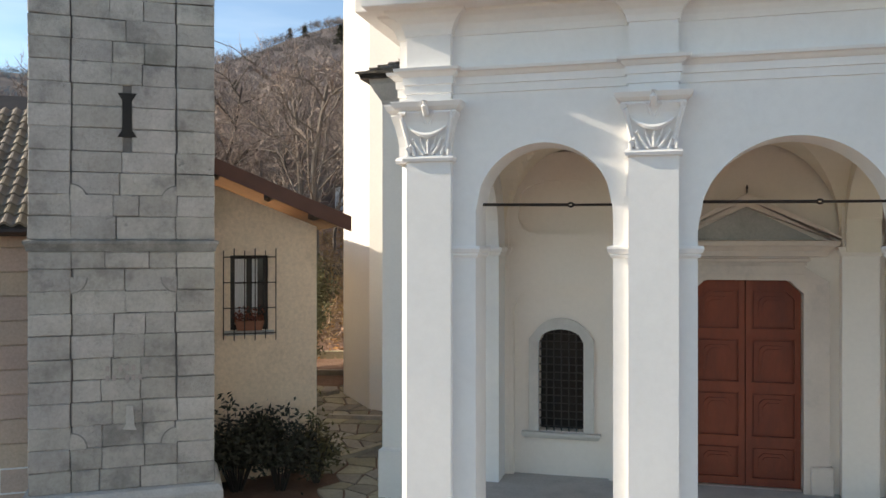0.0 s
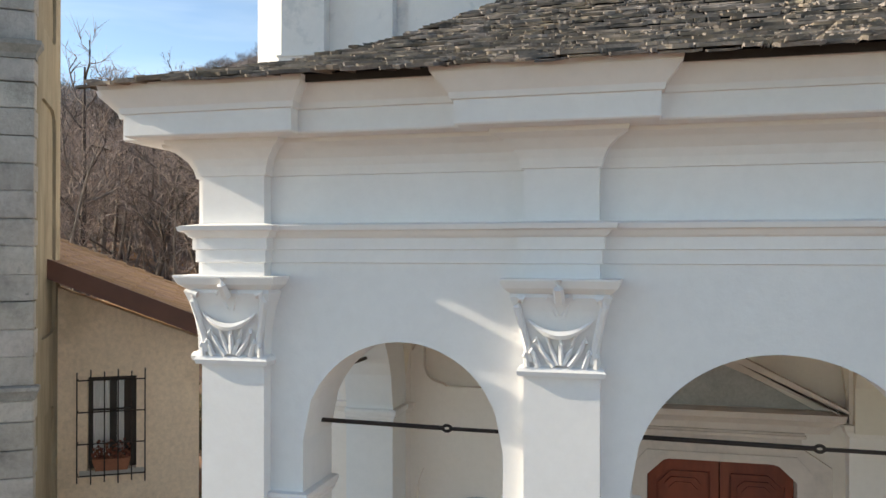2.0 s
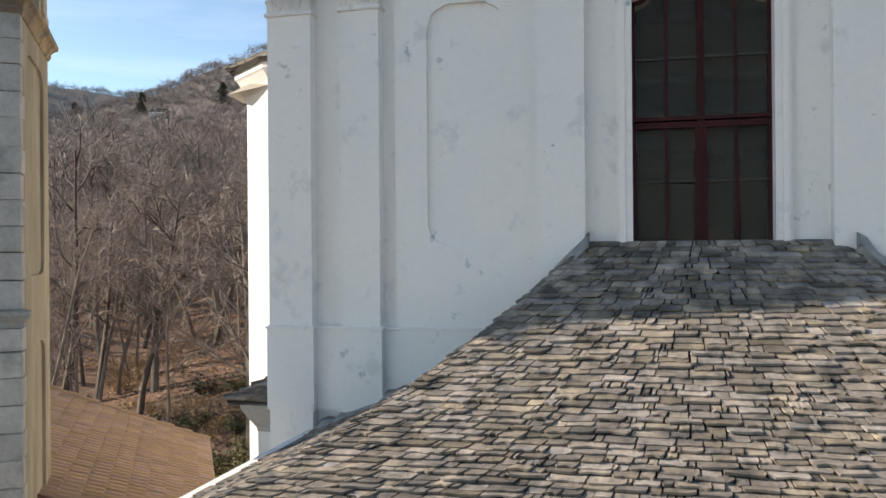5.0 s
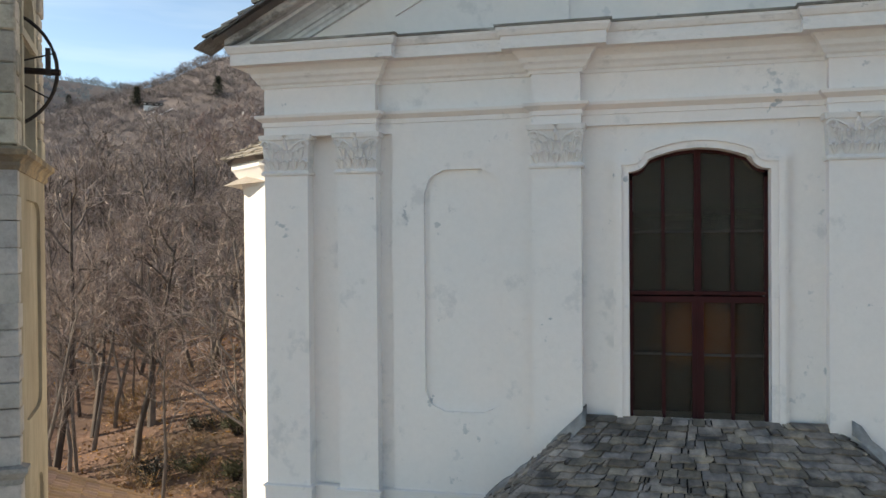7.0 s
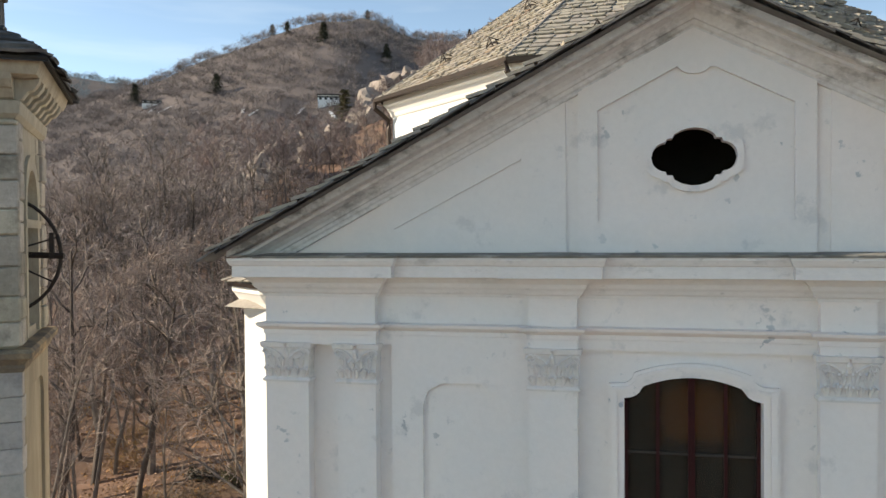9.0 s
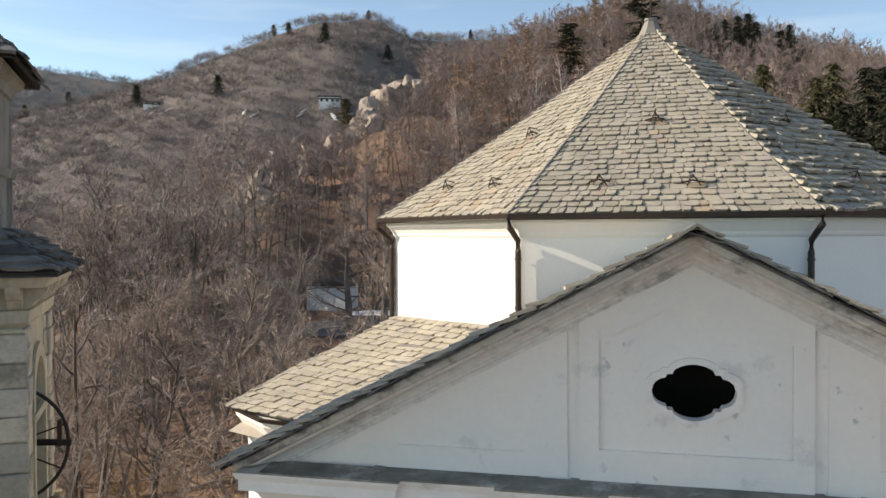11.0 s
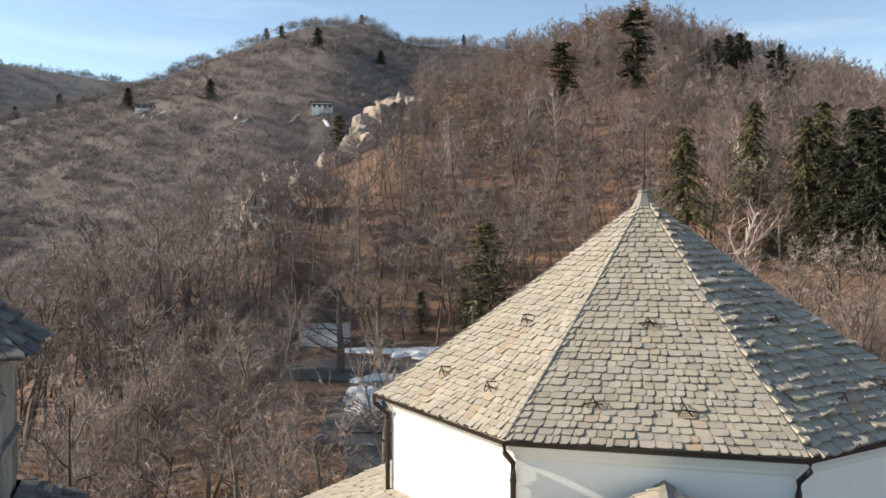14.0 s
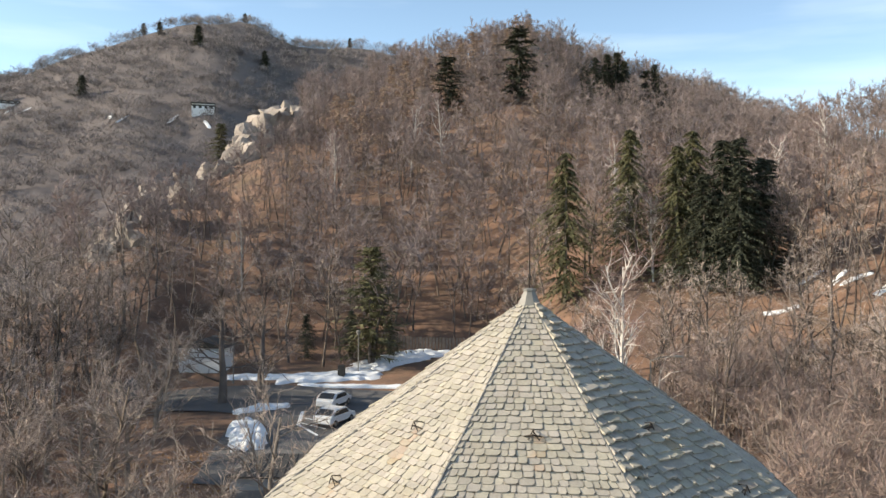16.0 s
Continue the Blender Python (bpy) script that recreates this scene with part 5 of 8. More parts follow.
# ---- church: side chapels under pent roofs ----
for s in (0, 1):
    f = (lambda x: x) if not s else (lambda x: mx(x, 1.1))
    chapel = thing("side_chapel", (f(-6.0), 20.5, -0.5), "white side chapel of the church with a pale slate roof", "chapel", "side chapels")
    pl = [(-8.3, 24.5), (-7.80, 19.85), (-6.78, 18.95), (-3.7, 18.3)]
    pl = [(f(x), y) for x, y in pl]
    if s:
        pl = pl[::-1]
    bm = bmesh.new()
    moulding(bm, pl, [(-0.5, -0.8), (0.0, -0.8), (0.0, 12.4), (-0.5, 12.4)])
    part("chapel_wall", bm, DRUM_PLASTER, chapel)
    bm = bmesh.new()
    moulding(bm, pl, [(-0.5, 12.2), (0.004, 12.2), (0.02, 12.35), (0.08, 12.5), (0.2, 12.68), (0.24, 12.72), (0.24, 12.86), (-0.5, 12.86)])
    part("chapel_cornice", bm, DRUM_PLASTER, chapel)
    bm = bmesh.new()
    moulding(bm, pl, [(0.20, 12.90), (0.22, 12.84), (0.32, 12.84), (0.34, 12.92), (0.20, 12.90)])
    part("gutter", bm, COPPER_DARK, chapel)
    E1, E2, T1, T2 = (f(-8.15), 19.6, 12.94), (f(-3.5), 17.2, 13.0), (f(-1.3), 18.0, 14.95), (f(-4.85), 21.6, 14.78)
    E0, T0 = (f(-8.9), 25.5, 12.94), (f(-4.85), 26.0, 14.78)
    for k, crn in enumerate(([E1, E2, T1, T2], [E0, E1, T2, T0])):
        if s:
            crn = [crn[1], crn[0], crn[3], crn[2]]
        deck = bmesh.new()
        face(deck, [Vector(c) - Vector((0, 0, 0.55)) for c in crn])
        roof = part("chapel_roof", deck, SLATE_PALE, chapel)
        slate_patch(roof, crn, 20, 0.32, 0.026, SLATE_PALE, SLATE_PALE_P, singles=120 if not s and not k else 0, seed=60 + k + 4 * s, ragged=0.3, rounded=0.12, bed=MORTAR, near=(-4, 20, 14))

# ---- low annex beside the nave ----
annex = thing("annex", (-4.6, 16.5, -1.2), "low cream annex beside the church nave with a slate eave", "annex")
AP = [(-5.0, 18.6), (-5.0, 14.7), (-4.05, 14.7)]
bm = bmesh.new()
moulding(bm, AP, [(-0.4, -1.2), (0.06, -1.2), (0.06, -0.1), (0.0, -0.05), (0.0, 6.5), (-0.4, 6.5)])
part("annex_wall", bm, DRUM_PLASTER, annex)
bm = bmesh.new()
moulding(bm, AP, [(-0.4, 6.35), (0.003, 6.35), (0.02, 6.42), (0.10, 6.55), (0.18, 6.70), (0.20, 6.80), (-0.4, 6.82)])
part("annex_cornice", bm, TRIM_STONE, annex)
for crn, sd in (([(-5.35, 14.4, 6.86), (-4.05, 14.4, 6.86), (-4.05, 14.9, 7.25), (-4.35, 15.2, 7.35)], 70), ([(-5.35, 18.6, 6.86), (-5.35, 14.4, 6.86), (-4.35, 15.2, 7.35), (-4.05, 18.6, 7.5)], 71)):
    deck = bmesh.new()
    face(deck, [Vector(c) - Vector((0, 0, 0.07)) for c in crn])
    ar = part("annex_roof", deck, SLATE_DARK, annex)
    slate_patch(ar, crn, 6, 0.4, 0.03, SLATE_DARK, SLATE_DARK_P, singles=40, seed=sd, ragged=0.5)


# ---- bell tower ----
TR = radians(33.0)
TW = Matrix.Translation((-9.23, 12.97, 0)) @ Matrix.Rotation(TR, 4, "Z")
TH = 1.425
tower = thing("bell_tower", (-9.23, 12.97, -1.3), "grey ashlar bell tower with worn ochre plaster sides and slate roofs", "bell tower")
SQ = [(-TH, -TH), (TH, -TH), (TH, TH), (-TH, TH)]
bm = bmesh.new()
box(bm, -TH + 0.03, TH - 0.09, -TH + 0.07, TH - 0.02, -1.4, 12.3, TW)
part("core", bm, MORTAR, tower)
# plastered right side with tall sunk panels
RIGHT = TW @ Matrix(((0, -1, 0, 0), (1, 0, 0, 0), (0, 0, 1, 0), (0, 0, 0, 1)))   # local x runs back along the side, local -y looks out
def sunk(z0, z1):
    return (-0.85, 0.85, panel_lo(0, 0.85, z0, 0.6, 0.2), panel_hi(0, 0.85, z1, 0.6, 0.25))
bm = bmesh.new()
wall(bm, -TH + 0.20, TH, -TH, -TH + 0.055, -1.4, 12.2, (sunk(0.0, 3.2), sunk(4.3, 7.7), sunk(8.7, 11.8)), m=RIGHT)
part("side_plaster", bm, TOWER_PLASTER, tower, "worn ochre plaster")
bm = bmesh.new()
wall(bm, -TH + 0.18, TH - 0.01, -TH + 0.048, -TH + 0.07, -1.4, 12.2, m=RIGHT)
part("sunk_panel", bm, TOWER_PLASTER, tower)
# string courses
for z, h, o in ((3.61, 0.17, 0.07), (8.05, 0.22, 0.10)):
    bm = bmesh.new()
    moulding(bm, [(-TH, -TH + 1.2), (-TH, -TH), (TH, -TH), (TH, -TH + 0.16)], [(-0.03, z), (0.02, z), (0.03, z + h * 0.3), (o * 0.7, z + h * 0.55), (o, z + h * 0.75), (o, z + h), (-0.03, z + h + 0.03)], m=TW)
    part("string_course", bm, DARK_TRIM, tower)
bm = bmesh.new()
moulding(bm, SQ, [(-0.4, 12.14), (0.02, 12.14), (0.05, 12.20), (0.045, 12.24), (0.09, 12.30), (0.14, 12.33), (0.15, 12.40), (0.11, 12.44), (-0.4, 12.46)], m=TW, closed=True)
part("belfry_ledge", bm, RUSTY_STONE, tower, "eroded rust stained stone ledge")
bm = bmesh.new()
moulding(bm, SQ, [(-0.03, -1.4), (0.14, -1.4), (0.14, -0.40), (0.08, -0.30), (-0.03, -0.27)], m=TW, closed=True)
part("tower_plinth", bm, TRIM_STONE, tower)
# belfry with an arched opening in each side
BH = TH - 0.06
for k in range(4):
    rot = TW @ Matrix.Rotation(k * math.pi / 2, 4, "Z")
    bm = bmesh.new()
    wall(bm, -BH, BH - 0.3, -BH, -BH + 0.3, 12.44, 15.5, ((-0.55, 0.55, flat(12.6), arch(0, 0.55, 14.35)),), m=rot)
    bw = part("belfry_wall", bm, BOUNCE_WARM_STONE, tower)
    bm = bmesh.new()
    wall(bm, -0.72, 0.72, -BH - 0.05, -BH + 0.0, 12.5, lambda x: 14.4 + 0.72 * math.sqrt(max(0, 1 - (x / 0.721) ** 2)), ((-0.55, 0.55, flat(12.5), arch(0, 0.55, 14.35)),), m=rot, step=0.05)
    box(bm, -0.80, 0.80, -BH - 0.07, -BH, 14.05, 14.17, rot)
    part("arch_frame", bm, BOUNCE_WARM_STONE, bw)
# rough blocks of the belfry piers
block_rng = random.Random(41)
for k in (0, 1):
    rot = TW @ Matrix.Rotation(k * math.pi / 2, 4, "Z")
    z = 12.47
    while z < 15.42:
        h = min(block_rng.uniform(0.26, 0.44), 15.46 - z)
        for x0, x1 in ((-BH - 0.02, -1.02), (-0.98, -0.74), (0.74, 0.97), (1.01, BH + 0.06)):
            out = block_rng.uniform(0.055, 0.085) if abs(x0 + x1) > 2.2 else block_rng.uniform(0.0, 0.04)
            j0, j1 = block_rng.uniform(-0.02, 0.02), block_rng.uniform(-0.025, 0.025)
            part("stone_block", soft_box(x0 + j0 * (x0 > -1.2), x1 + j1 * (x1 < 1.2), -BH - out, -BH + 0.06, z + 0.006, z + h - 0.004, 0.02, rot), BELFRY_STONE, tower)
        z += h
# cornice with scrolled brackets
bm = bmesh.new()
moulding(bm, SQ, [(-0.4, 15.48), (-0.04, 15.48), (0.02, 15.54), (0.04, 15.70), (-0.02, 15.72), (-0.02, 16.0), (0.26, 16.02), (0.30, 16.10), (0.33, 16.22), (-0.4, 16.24)], m=TW, closed=True)
part("tower_cornice", bm, BOUNCE_WARM_STONE, tower)
for k in range(4):
    rot = TW @ Matrix.Rotation(k * math.pi / 2, 4, "Z")
    for i in range(7):
        x = -1.30 + 0.433 * i
        bm = bmesh.new()
        out = [(-TH + 0.05, 15.70), (-TH - 0.05, 15.74), (-TH - 0.12, 15.84), (-TH - 0.18, 15.86), (-TH - 0.25, 15.95), (-TH - 0.27, 16.03), (-TH + 0.05, 16.03)]
        a = [rot @ Vector((x - 0.09, y, z)) for y, z in out]
        b = [rot @ Vector((x + 0.09, y, z)) for y, z in out]
        va, vb = [bm.verts.new(p) for p in a], [bm.verts.new(p) for p in b]
        bm.faces.new(va); bm.faces.new(vb[::-1])
        for q in range(len(va)):
            r_ = (q + 1) % len(va)
            bm.faces.new((va[r_], va[q], vb[q], vb[r_]))
        part("bracket", bm, BOUNCE_WARM_STONE, tower)
# slate skirts and lantern
def skirt(h0, z0, h1, z1, rows, sd, thick=0.035):
    for k in range(4):
        rot = TW @ Matrix.Rotation(k * math.pi / 2, 4, "Z")
        crn = [rot @ Vector(p) for p in ((-h0, -h0, z0), (h0, -h0, z0), (h1, -h1, z1), (-h1, -h1, z1))]
        deck = bmesh.new()
        face(deck, [c - Vector((0, 0, 0.06)) for c in crn])
        sk = part("tower_roof", deck, SLATE_TOWER, tower, "dark stone slate skirt")
        slate_patch(sk, crn, rows, 0.5, thick, SLATE_TOWER, SLATE_TOWER_P, singles=60 if k < 2 else 0, seed=sd + k, ragged=0.7, near=crn[1])
skirt(TH + 0.42, 16.22, 0.98, 16.80, 5, 80)
LH = 0.92
bm = bmesh.new()
box(bm, -LH, LH, -LH, LH, 16.5, 18.9, TW)
part("lantern", bm, LANTERN_STONE, tower, "pale stone lantern stage")
bm = bmesh.new()
LQ = [(-LH, -LH), (LH, -LH), (LH, LH), (-LH, LH)]
moulding(bm, LQ, [(-0.02, 17.55), (0.06, 17.58), (0.08, 17.70), (-0.02, 17.72)], m=TW, closed=True)
moulding(bm, LQ, [(-0.02, 18.80), (0.05, 18.82), (0.08, 18.95), (0.18, 19.02), (0.2, 19.12), (-0.02, 19.14)], m=TW, closed=True)
part("lantern_band", bm, LANTERN_STONE, tower)
for k in range(4):
    rot = TW @ Matrix.Rotation(k * math.pi / 2, 4, "Z")
    for z, r in ((18.45, 0.17), (17.05, 0.20)):
        bm = bmesh.new()
        pts = [rot @ Vector((LH + 0.02 + r * (1 - 0.09 * i) * math.cos(0.7 * i + 1.2), -LH + 0.05, z + r * (1 - 0.09 * i) * math.sin(0.7 * i + 1.2))) for i in range(10)]
        tube(bm, pts, 0.065, 6, 0.03)
        part("scroll", bm, LANTERN_STONE, tower)
    bm = bmesh.new()
    prism(bm, [(LH - 0.02, 16.9), (LH + 0.16, 17.0), (LH + 0.10, 17.4), (LH + 0.03, 17.8), (LH + 0.06, 18.2), (LH + 0.12, 18.5), (LH - 0.02, 18.6)], -LH - 0.01, -LH + 0.12, rot)
    part("buttress", bm, LANTERN_STONE, tower)
skirt(LH + 0.40, 19.12, 0.03, 20.3, 7, 90)
# bell with its wheel
bell = thing("bell", TW @ Vector((0.25, 0, 12.6)), "bronze bell hung from a beam with an iron wheel", "bell")
bm = bmesh.new()
prof = [(0.52, 12.85), (0.47, 12.92), (0.36, 13.15), (0.28, 13.45), (0.22, 13.62), (0.08, 13.70)]
rings = [[bm.verts.new(TW @ Vector((0.55 + r * math.cos(k * math.pi / 8), r * math.sin(k * math.pi / 8), z))) for k in range(16)] for r, z in prof]
for p, q in zip(rings, rings[1:]):
    for k in range(16):
        bm.faces.new((p[k], p[(k + 1) % 16], q[(k + 1) % 16], q[k]))
bm.faces.new(rings[-1])
part("bell_body", bm, COPPER_DARK, bell, "dark bronze")
bm = bmesh.new()
tube(bm, [TW @ Vector((0.1, 0, 13.72)), TW @ Vector((1.85, -0.3, 13.64))], 0.05, 6)
box(bm, 0.15, 0.95, -0.14, 0.14, 13.66, 13.92, TW)
part("headstock", bm, IRON, bell)
bm = bmesh.new()
WC = Vector((0.95, -0.30, 13.66))
rim_pts = [TW @ (WC + Vector((0.86 * math.cos(a), 0.02, 0.86 * math.sin(a)))) for a in [k * math.pi / 20 for k in range(41)]]
tube(bm, rim_pts, 0.028, 6)
part("wheel_rim", bm, IRON, bell, "rusty iron wheel")
for k in range(8):
    a = k * math.pi / 4 + 0.3
    bm = bmesh.new()
    tube(bm, [TW @ WC, TW @ (WC + Vector((0.85 * math.cos(a), 0.02, 0.85 * math.sin(a))))], 0.013, 5)
    part("spoke", bm, IRON, bell)
bm = bmesh.new()
box(bm, 1.66, 1.72, -0.34, -0.22, 13.60, 13.98, TW)
part("rope_guide", bm, IRON, bell)

# ---- ochre house behind the tower ----
HW = Matrix.Translation((-6.81, 15.83, 0)) @ Matrix.Rotation(radians(31.5), 4, "Z")
house = thing("ochre_house", (-7.8, 16.6, -1.2), "low ochre plastered house with a barred window and tiled lean-to roof", "house")
bm = bmesh.new()
wall(bm, -3.2, 0.0, 0.0, 0.35, -1.4, lambda x: 4.05 + (0.15 - x) * 0.40, ((-1.72, -0.98, flat(2.02), flat(3.52)),), m=HW)
box(bm, -0.35, 0.0, 0.35, 6.9, -1.4, 4.05, HW)
box(bm, -3.9, -0.35, 6.55, 6.9, -1.4, 4.4, HW)
part("house_wall", bm, OCHRE, house)
def hroof(u, v, h=0.0):
    return HW @ Vector((u, v, 4.22 + (0.52 - u) * 0.415 + h))
bm = bmesh.new()
V0, V1 = -0.85, 7.2
c8 = [hroof(0.52, V0), hroof(-4.2, V0), hroof(-4.2, V1), hroof(0.52, V1)]
d8 = [p - Vector((0, 0, 0.10)) for p in c8]
va, vb = [bm.verts.new(p) for p in c8], [bm.verts.new(p) for p in d8]
bm.faces.new(va); bm.faces.new(vb[::-1])
for i in range(4):
    bm.faces.new((va[i], va[(i + 1) % 4], vb[(i + 1) % 4], vb[i]))
hr = part("house_roof", bm, TILE, house, "brown interlocking tile roof")
verts, faces = [], []
for i in range(15):
    u0 = 0.50 - i * 0.31
    for j in range(36):
        v0 = V0 + 0.03 + j * 0.222
        b = len(verts)
        prof = [(0.0, 0.02), (0.05, 0.06), (0.10, 0.06), (0.14, 0.02), (0.215, 0.02)]
        for uu, lift in ((u0, 0.03), (u0 - 0.33, 0.0)):
            for dv, h in prof:
                verts.append(hroof(uu, v0 + dv, h + lift))
        faces += [[b + k, b + k + 1, b + 6 + k, b + 5 + k] for k in range(4)]
        verts += [hroof(u0, v0, 0.0), hroof(u0, v0 + 0.215, 0.0)]
        faces.append([b, b + 10, b + 11, b + 4, b + 3, b + 2, b + 1])
tagged(raw_part("roof_tiles", verts, faces, TILE, hr), kind="stuff")
for i in range(11):
    bm = bmesh.new()
    tube(bm, [hroof(0.50 - i * 0.43, V1 - 0.06, 0.06), hroof(0.50 - (i + 1) * 0.43 - 0.03, V1 - 0.06, 0.03)], 0.10, 8, 0.085)
    part("verge_tile", bm, TILE, hr)
bm = bmesh.new()
a, b_ = hroof(0.56, V0 - 0.03, 0.09), hroof(-4.2, V0 - 0.03, 0.09)
pv = HW.to_3x3() @ Vector((0, 0.04, 0))
dn = Vector((0, 0, 0.30))
pts = [a, b_, b_ - dn, a - dn]
va, vb = [bm.verts.new(p) for p in pts], [bm.verts.new(p + pv) for p in pts]
bm.faces.new(va); bm.faces.new(vb[::-1])
for i in range(4):
    bm.faces.new((va[i], va[(i + 1) % 4], vb[(i + 1) % 4], vb[i]))
part("fascia", bm, FASCIA, house, "brown painted verge board")
for u in (-3.0, -2.0, -1.0, -0.1):
    bm = bmesh.new()
    p = [HW @ Vector((u + du, v, 4.22 + (0.52 - u) * 0.415 - 0.10 + dz)) for v in (V0 + 0.05, 0.2) for du, dz in ((-0.05, 0), (0.05, -0.04), (0.05, -0.14), (-0.05, -0.10))]
    v8 = [bm.verts.new(q) for q in p]
    bm.faces.new(v8[:4]); bm.faces.new(v8[4:][::-1])
    for i in range(4):
        bm.faces.new((v8[i], v8[(i + 1) % 4], v8[4 + (i + 1) % 4], v8[4 + i]))
    part("rafter", bm, DARK_WOOD, house)


def barred_window(parent, m, x0, x1, z0, z1, pot=True):
    """A two-light window with a projecting wrought grille."""
    bm = bmesh.new()
    for a, b, c, d in ((x0, x0 + 0.07, z0, z1), (x1 - 0.07, x1, z0, z1), (x0, x1, z0, z0 + 0.06), (x0, x1, z1 - 0.07, z1), ((x0 + x1) / 2 - 0.045, (x0 + x1) / 2 + 0.045, z0, z1), (x0, x1, z0 + 0.62 * (z1 - z0), z0 + 0.62 * (z1 - z0) + 0.03)):
        box(bm, a, b, 0.14, 0.20, c, d, m)
    win = part("window_frame", bm, DARK_WOOD, parent, "dark wooden window with white curtains")
    bm = bmesh.new()
    box(bm, x0, x1, 0.18, 0.185, z0, z1, m)
    part("pane", bm, GLASS, win)
    for a, b in ((x0 + 0.07, (x0 + x1) / 2 - 0.05), ((x0 + x1) / 2 + 0.06, x1 - 0.2)):
        bm = bmesh.new()
        n = 12
        for i in range(n):
            xa, xb = a + (b - a) * i / n, a + (b - a) * (i + 1) / n
            face(bm, [m @ Vector(p) for p in ((xa, 0.165 + 0.008 * (i % 2), z0 + 0.1), (xb, 0.165 + 0.008 * ((i + 1) % 2), z0 + 0.1), (xb, 0.165 + 0.008 * ((i + 1) % 2), z1 - 0.07), (xa, 0.165 + 0.008 * (i % 2), z1 - 0.07))])
        part("curtain", bm, CURTAIN, win)
    bm = bmesh.new()
    box(bm, x0 - 0.12, x1 + 0.12, -0.02, 0.12, z0 - 0.10, z0 - 0.004, m)
    part("sill", bm, TRIM_STONE, win)
    bm = bmesh.new()
    nb = 6
    for i in range(nb):
        x = x0 - 0.14 + (x1 - x0 + 0.28) * i / (nb - 1)
        tube(bm, [m @ Vector((x, -0.16, z0 - 0.16 - 0.03 * (i % 2))), m @ Vector((x, -0.16, z1 + 0.10 + 0.04 * (i % 2)))], 0.011, 5)
    for i in range(4):
        z = z0 - 0.05 + (z1 - z0 + 0.02) * i / 3
        tube(bm, [m @ Vector((x0 - 0.14, 0.02, z)), m @ Vector((x0 - 0.14, -0.16, z)), m @ Vector((x1 + 0.14, -0.16, z)), m @ Vector((x1 + 0.14, 0.02, z))], 0.011, 5)
    part("grille", bm, IRON, win, "black wrought iron grille")
    if pot:
        cx = (x0 + x1) / 2
        bm = bmesh.new()
        lo = [m @ Vector(p) for p in ((cx - 0.24, -0.10, z0), (cx + 0.24, -0.10, z0), (cx + 0.24, 0.08, z0), (cx - 0.24, 0.08, z0))]
        hi = [m @ Vector(p) for p in ((cx - 0.29, -0.13, z0 + 0.19), (cx + 0.29, -0.13, z0 + 0.19), (cx + 0.29, 0.10, z0 + 0.19), (cx - 0.29, 0.10, z0 + 0.19))]
        va, vb = [bm.verts.new(p) for p in lo], [bm.verts.new(p) for p in hi]
        bm.faces.new(va[::-1]); bm.faces.new(vb)
        for i in range(4):
            bm.faces.new((va[i], va[(i + 1) % 4], vb[(i + 1) % 4], vb[i]))
        planter = thing("flower_box", m @ Vector((cx, 0, z0)), "terracotta flower box with dry red geraniums on the sill", "flower box")
        part("box", bm, TERRACOTTA, planter)
        rng = random.Random(5)
        verts, faces = [], []
        for _ in range(170):
            p = m @ Vector((cx + rng.uniform(-0.30, 0.30), rng.uniform(-0.14, 0.08), z0 + 0.2 + abs(rng.gauss(0, 0.11))))
            r = Vector((rng.uniform(-1, 1), rng.uniform(-1, 1), rng.uniform(-1, 1))).normalized() * 0.035
            q = r.orthogonal().normalized() * 0.022
            b = len(verts)
            verts += [p - r, p + q, p + r, p - q]
            faces.append([b, b + 1, b + 2, b + 3])
        tagged(raw_part("flowers", verts, faces, FLOWER, planter), kind="stuff")


barred_window(house, HW, -1.72, -0.98, 2.02, 3.52)

# ---- peach stone house west of the tower ----
PH = TW @ Matrix.Translation((0, -0.15, 0))
west = thing("peach_house", PH @ Vector((-4, 0, -1.3)), "peach stone quoined house with grey pantiles", "house")
bm = bmesh.new()
wall(bm, -6.5, -TH, 0.0, 0.4, -1.4, 4.15, ((-3.6, -2.25, flat(1.5), flat(3.6)),), m=PH)
part("house_wall", bm, PEACH_STONE, west)
barred_window(west, PH, -3.6, -2.25, 1.5, 3.6, pot=False)
bm = bmesh.new()
box(bm, -6.5, -TH - 0.02, -0.03, 0.0, -1.4, 0.3, PH)
part("rendered_base", bm, PLASTER, west)
rng = random.Random(9)
for i in range(13):
    z = -1.35 + i * 0.42
    w = 0.75 if i % 2 else 0.5
    bm = soft_box(-TH - w - 0.1, -TH - 0.004, -0.035, 0.05, z, z + 0.405, 0.012, PH)
    part("quoin", bm, PEACH_STONE, west)
bm = bmesh.new()
def wroof(u, v, h=0.0):
    return PH @ Vector((u, v, 4.05 + (v + 0.5) * 0.62 + h))
c8 = [wroof(-6.8, -0.5), wroof(-TH - 0.05, -0.5), wroof(-TH - 0.05, 4.2), wroof(-6.8, 4.2)]
va, vb = [bm.verts.new(p) for p in c8], [bm.verts.new(p - Vector((0, 0, 0.12))) for p in c8]
bm.faces.new(va); bm.faces.new(vb[::-1])
for i in range(4):
    bm.faces.new((va[i], va[(i + 1) % 4], vb[(i + 1) % 4], vb[i]))
wr = part("house_roof", bm, DARK_WOOD, west)
tile_v = []
for dv, lift in ((0.0, 0.035), (0.40, 0.0)):
    for k in range(7):
        x = 0.22 * k / 6
        tile_v.append((x, dv, 0.03 + lift + 0.035 * math.sin(2 * math.pi * k / 6)))
tile_f = [[k, k + 1, k + 8, k + 7] for k in range(6)]
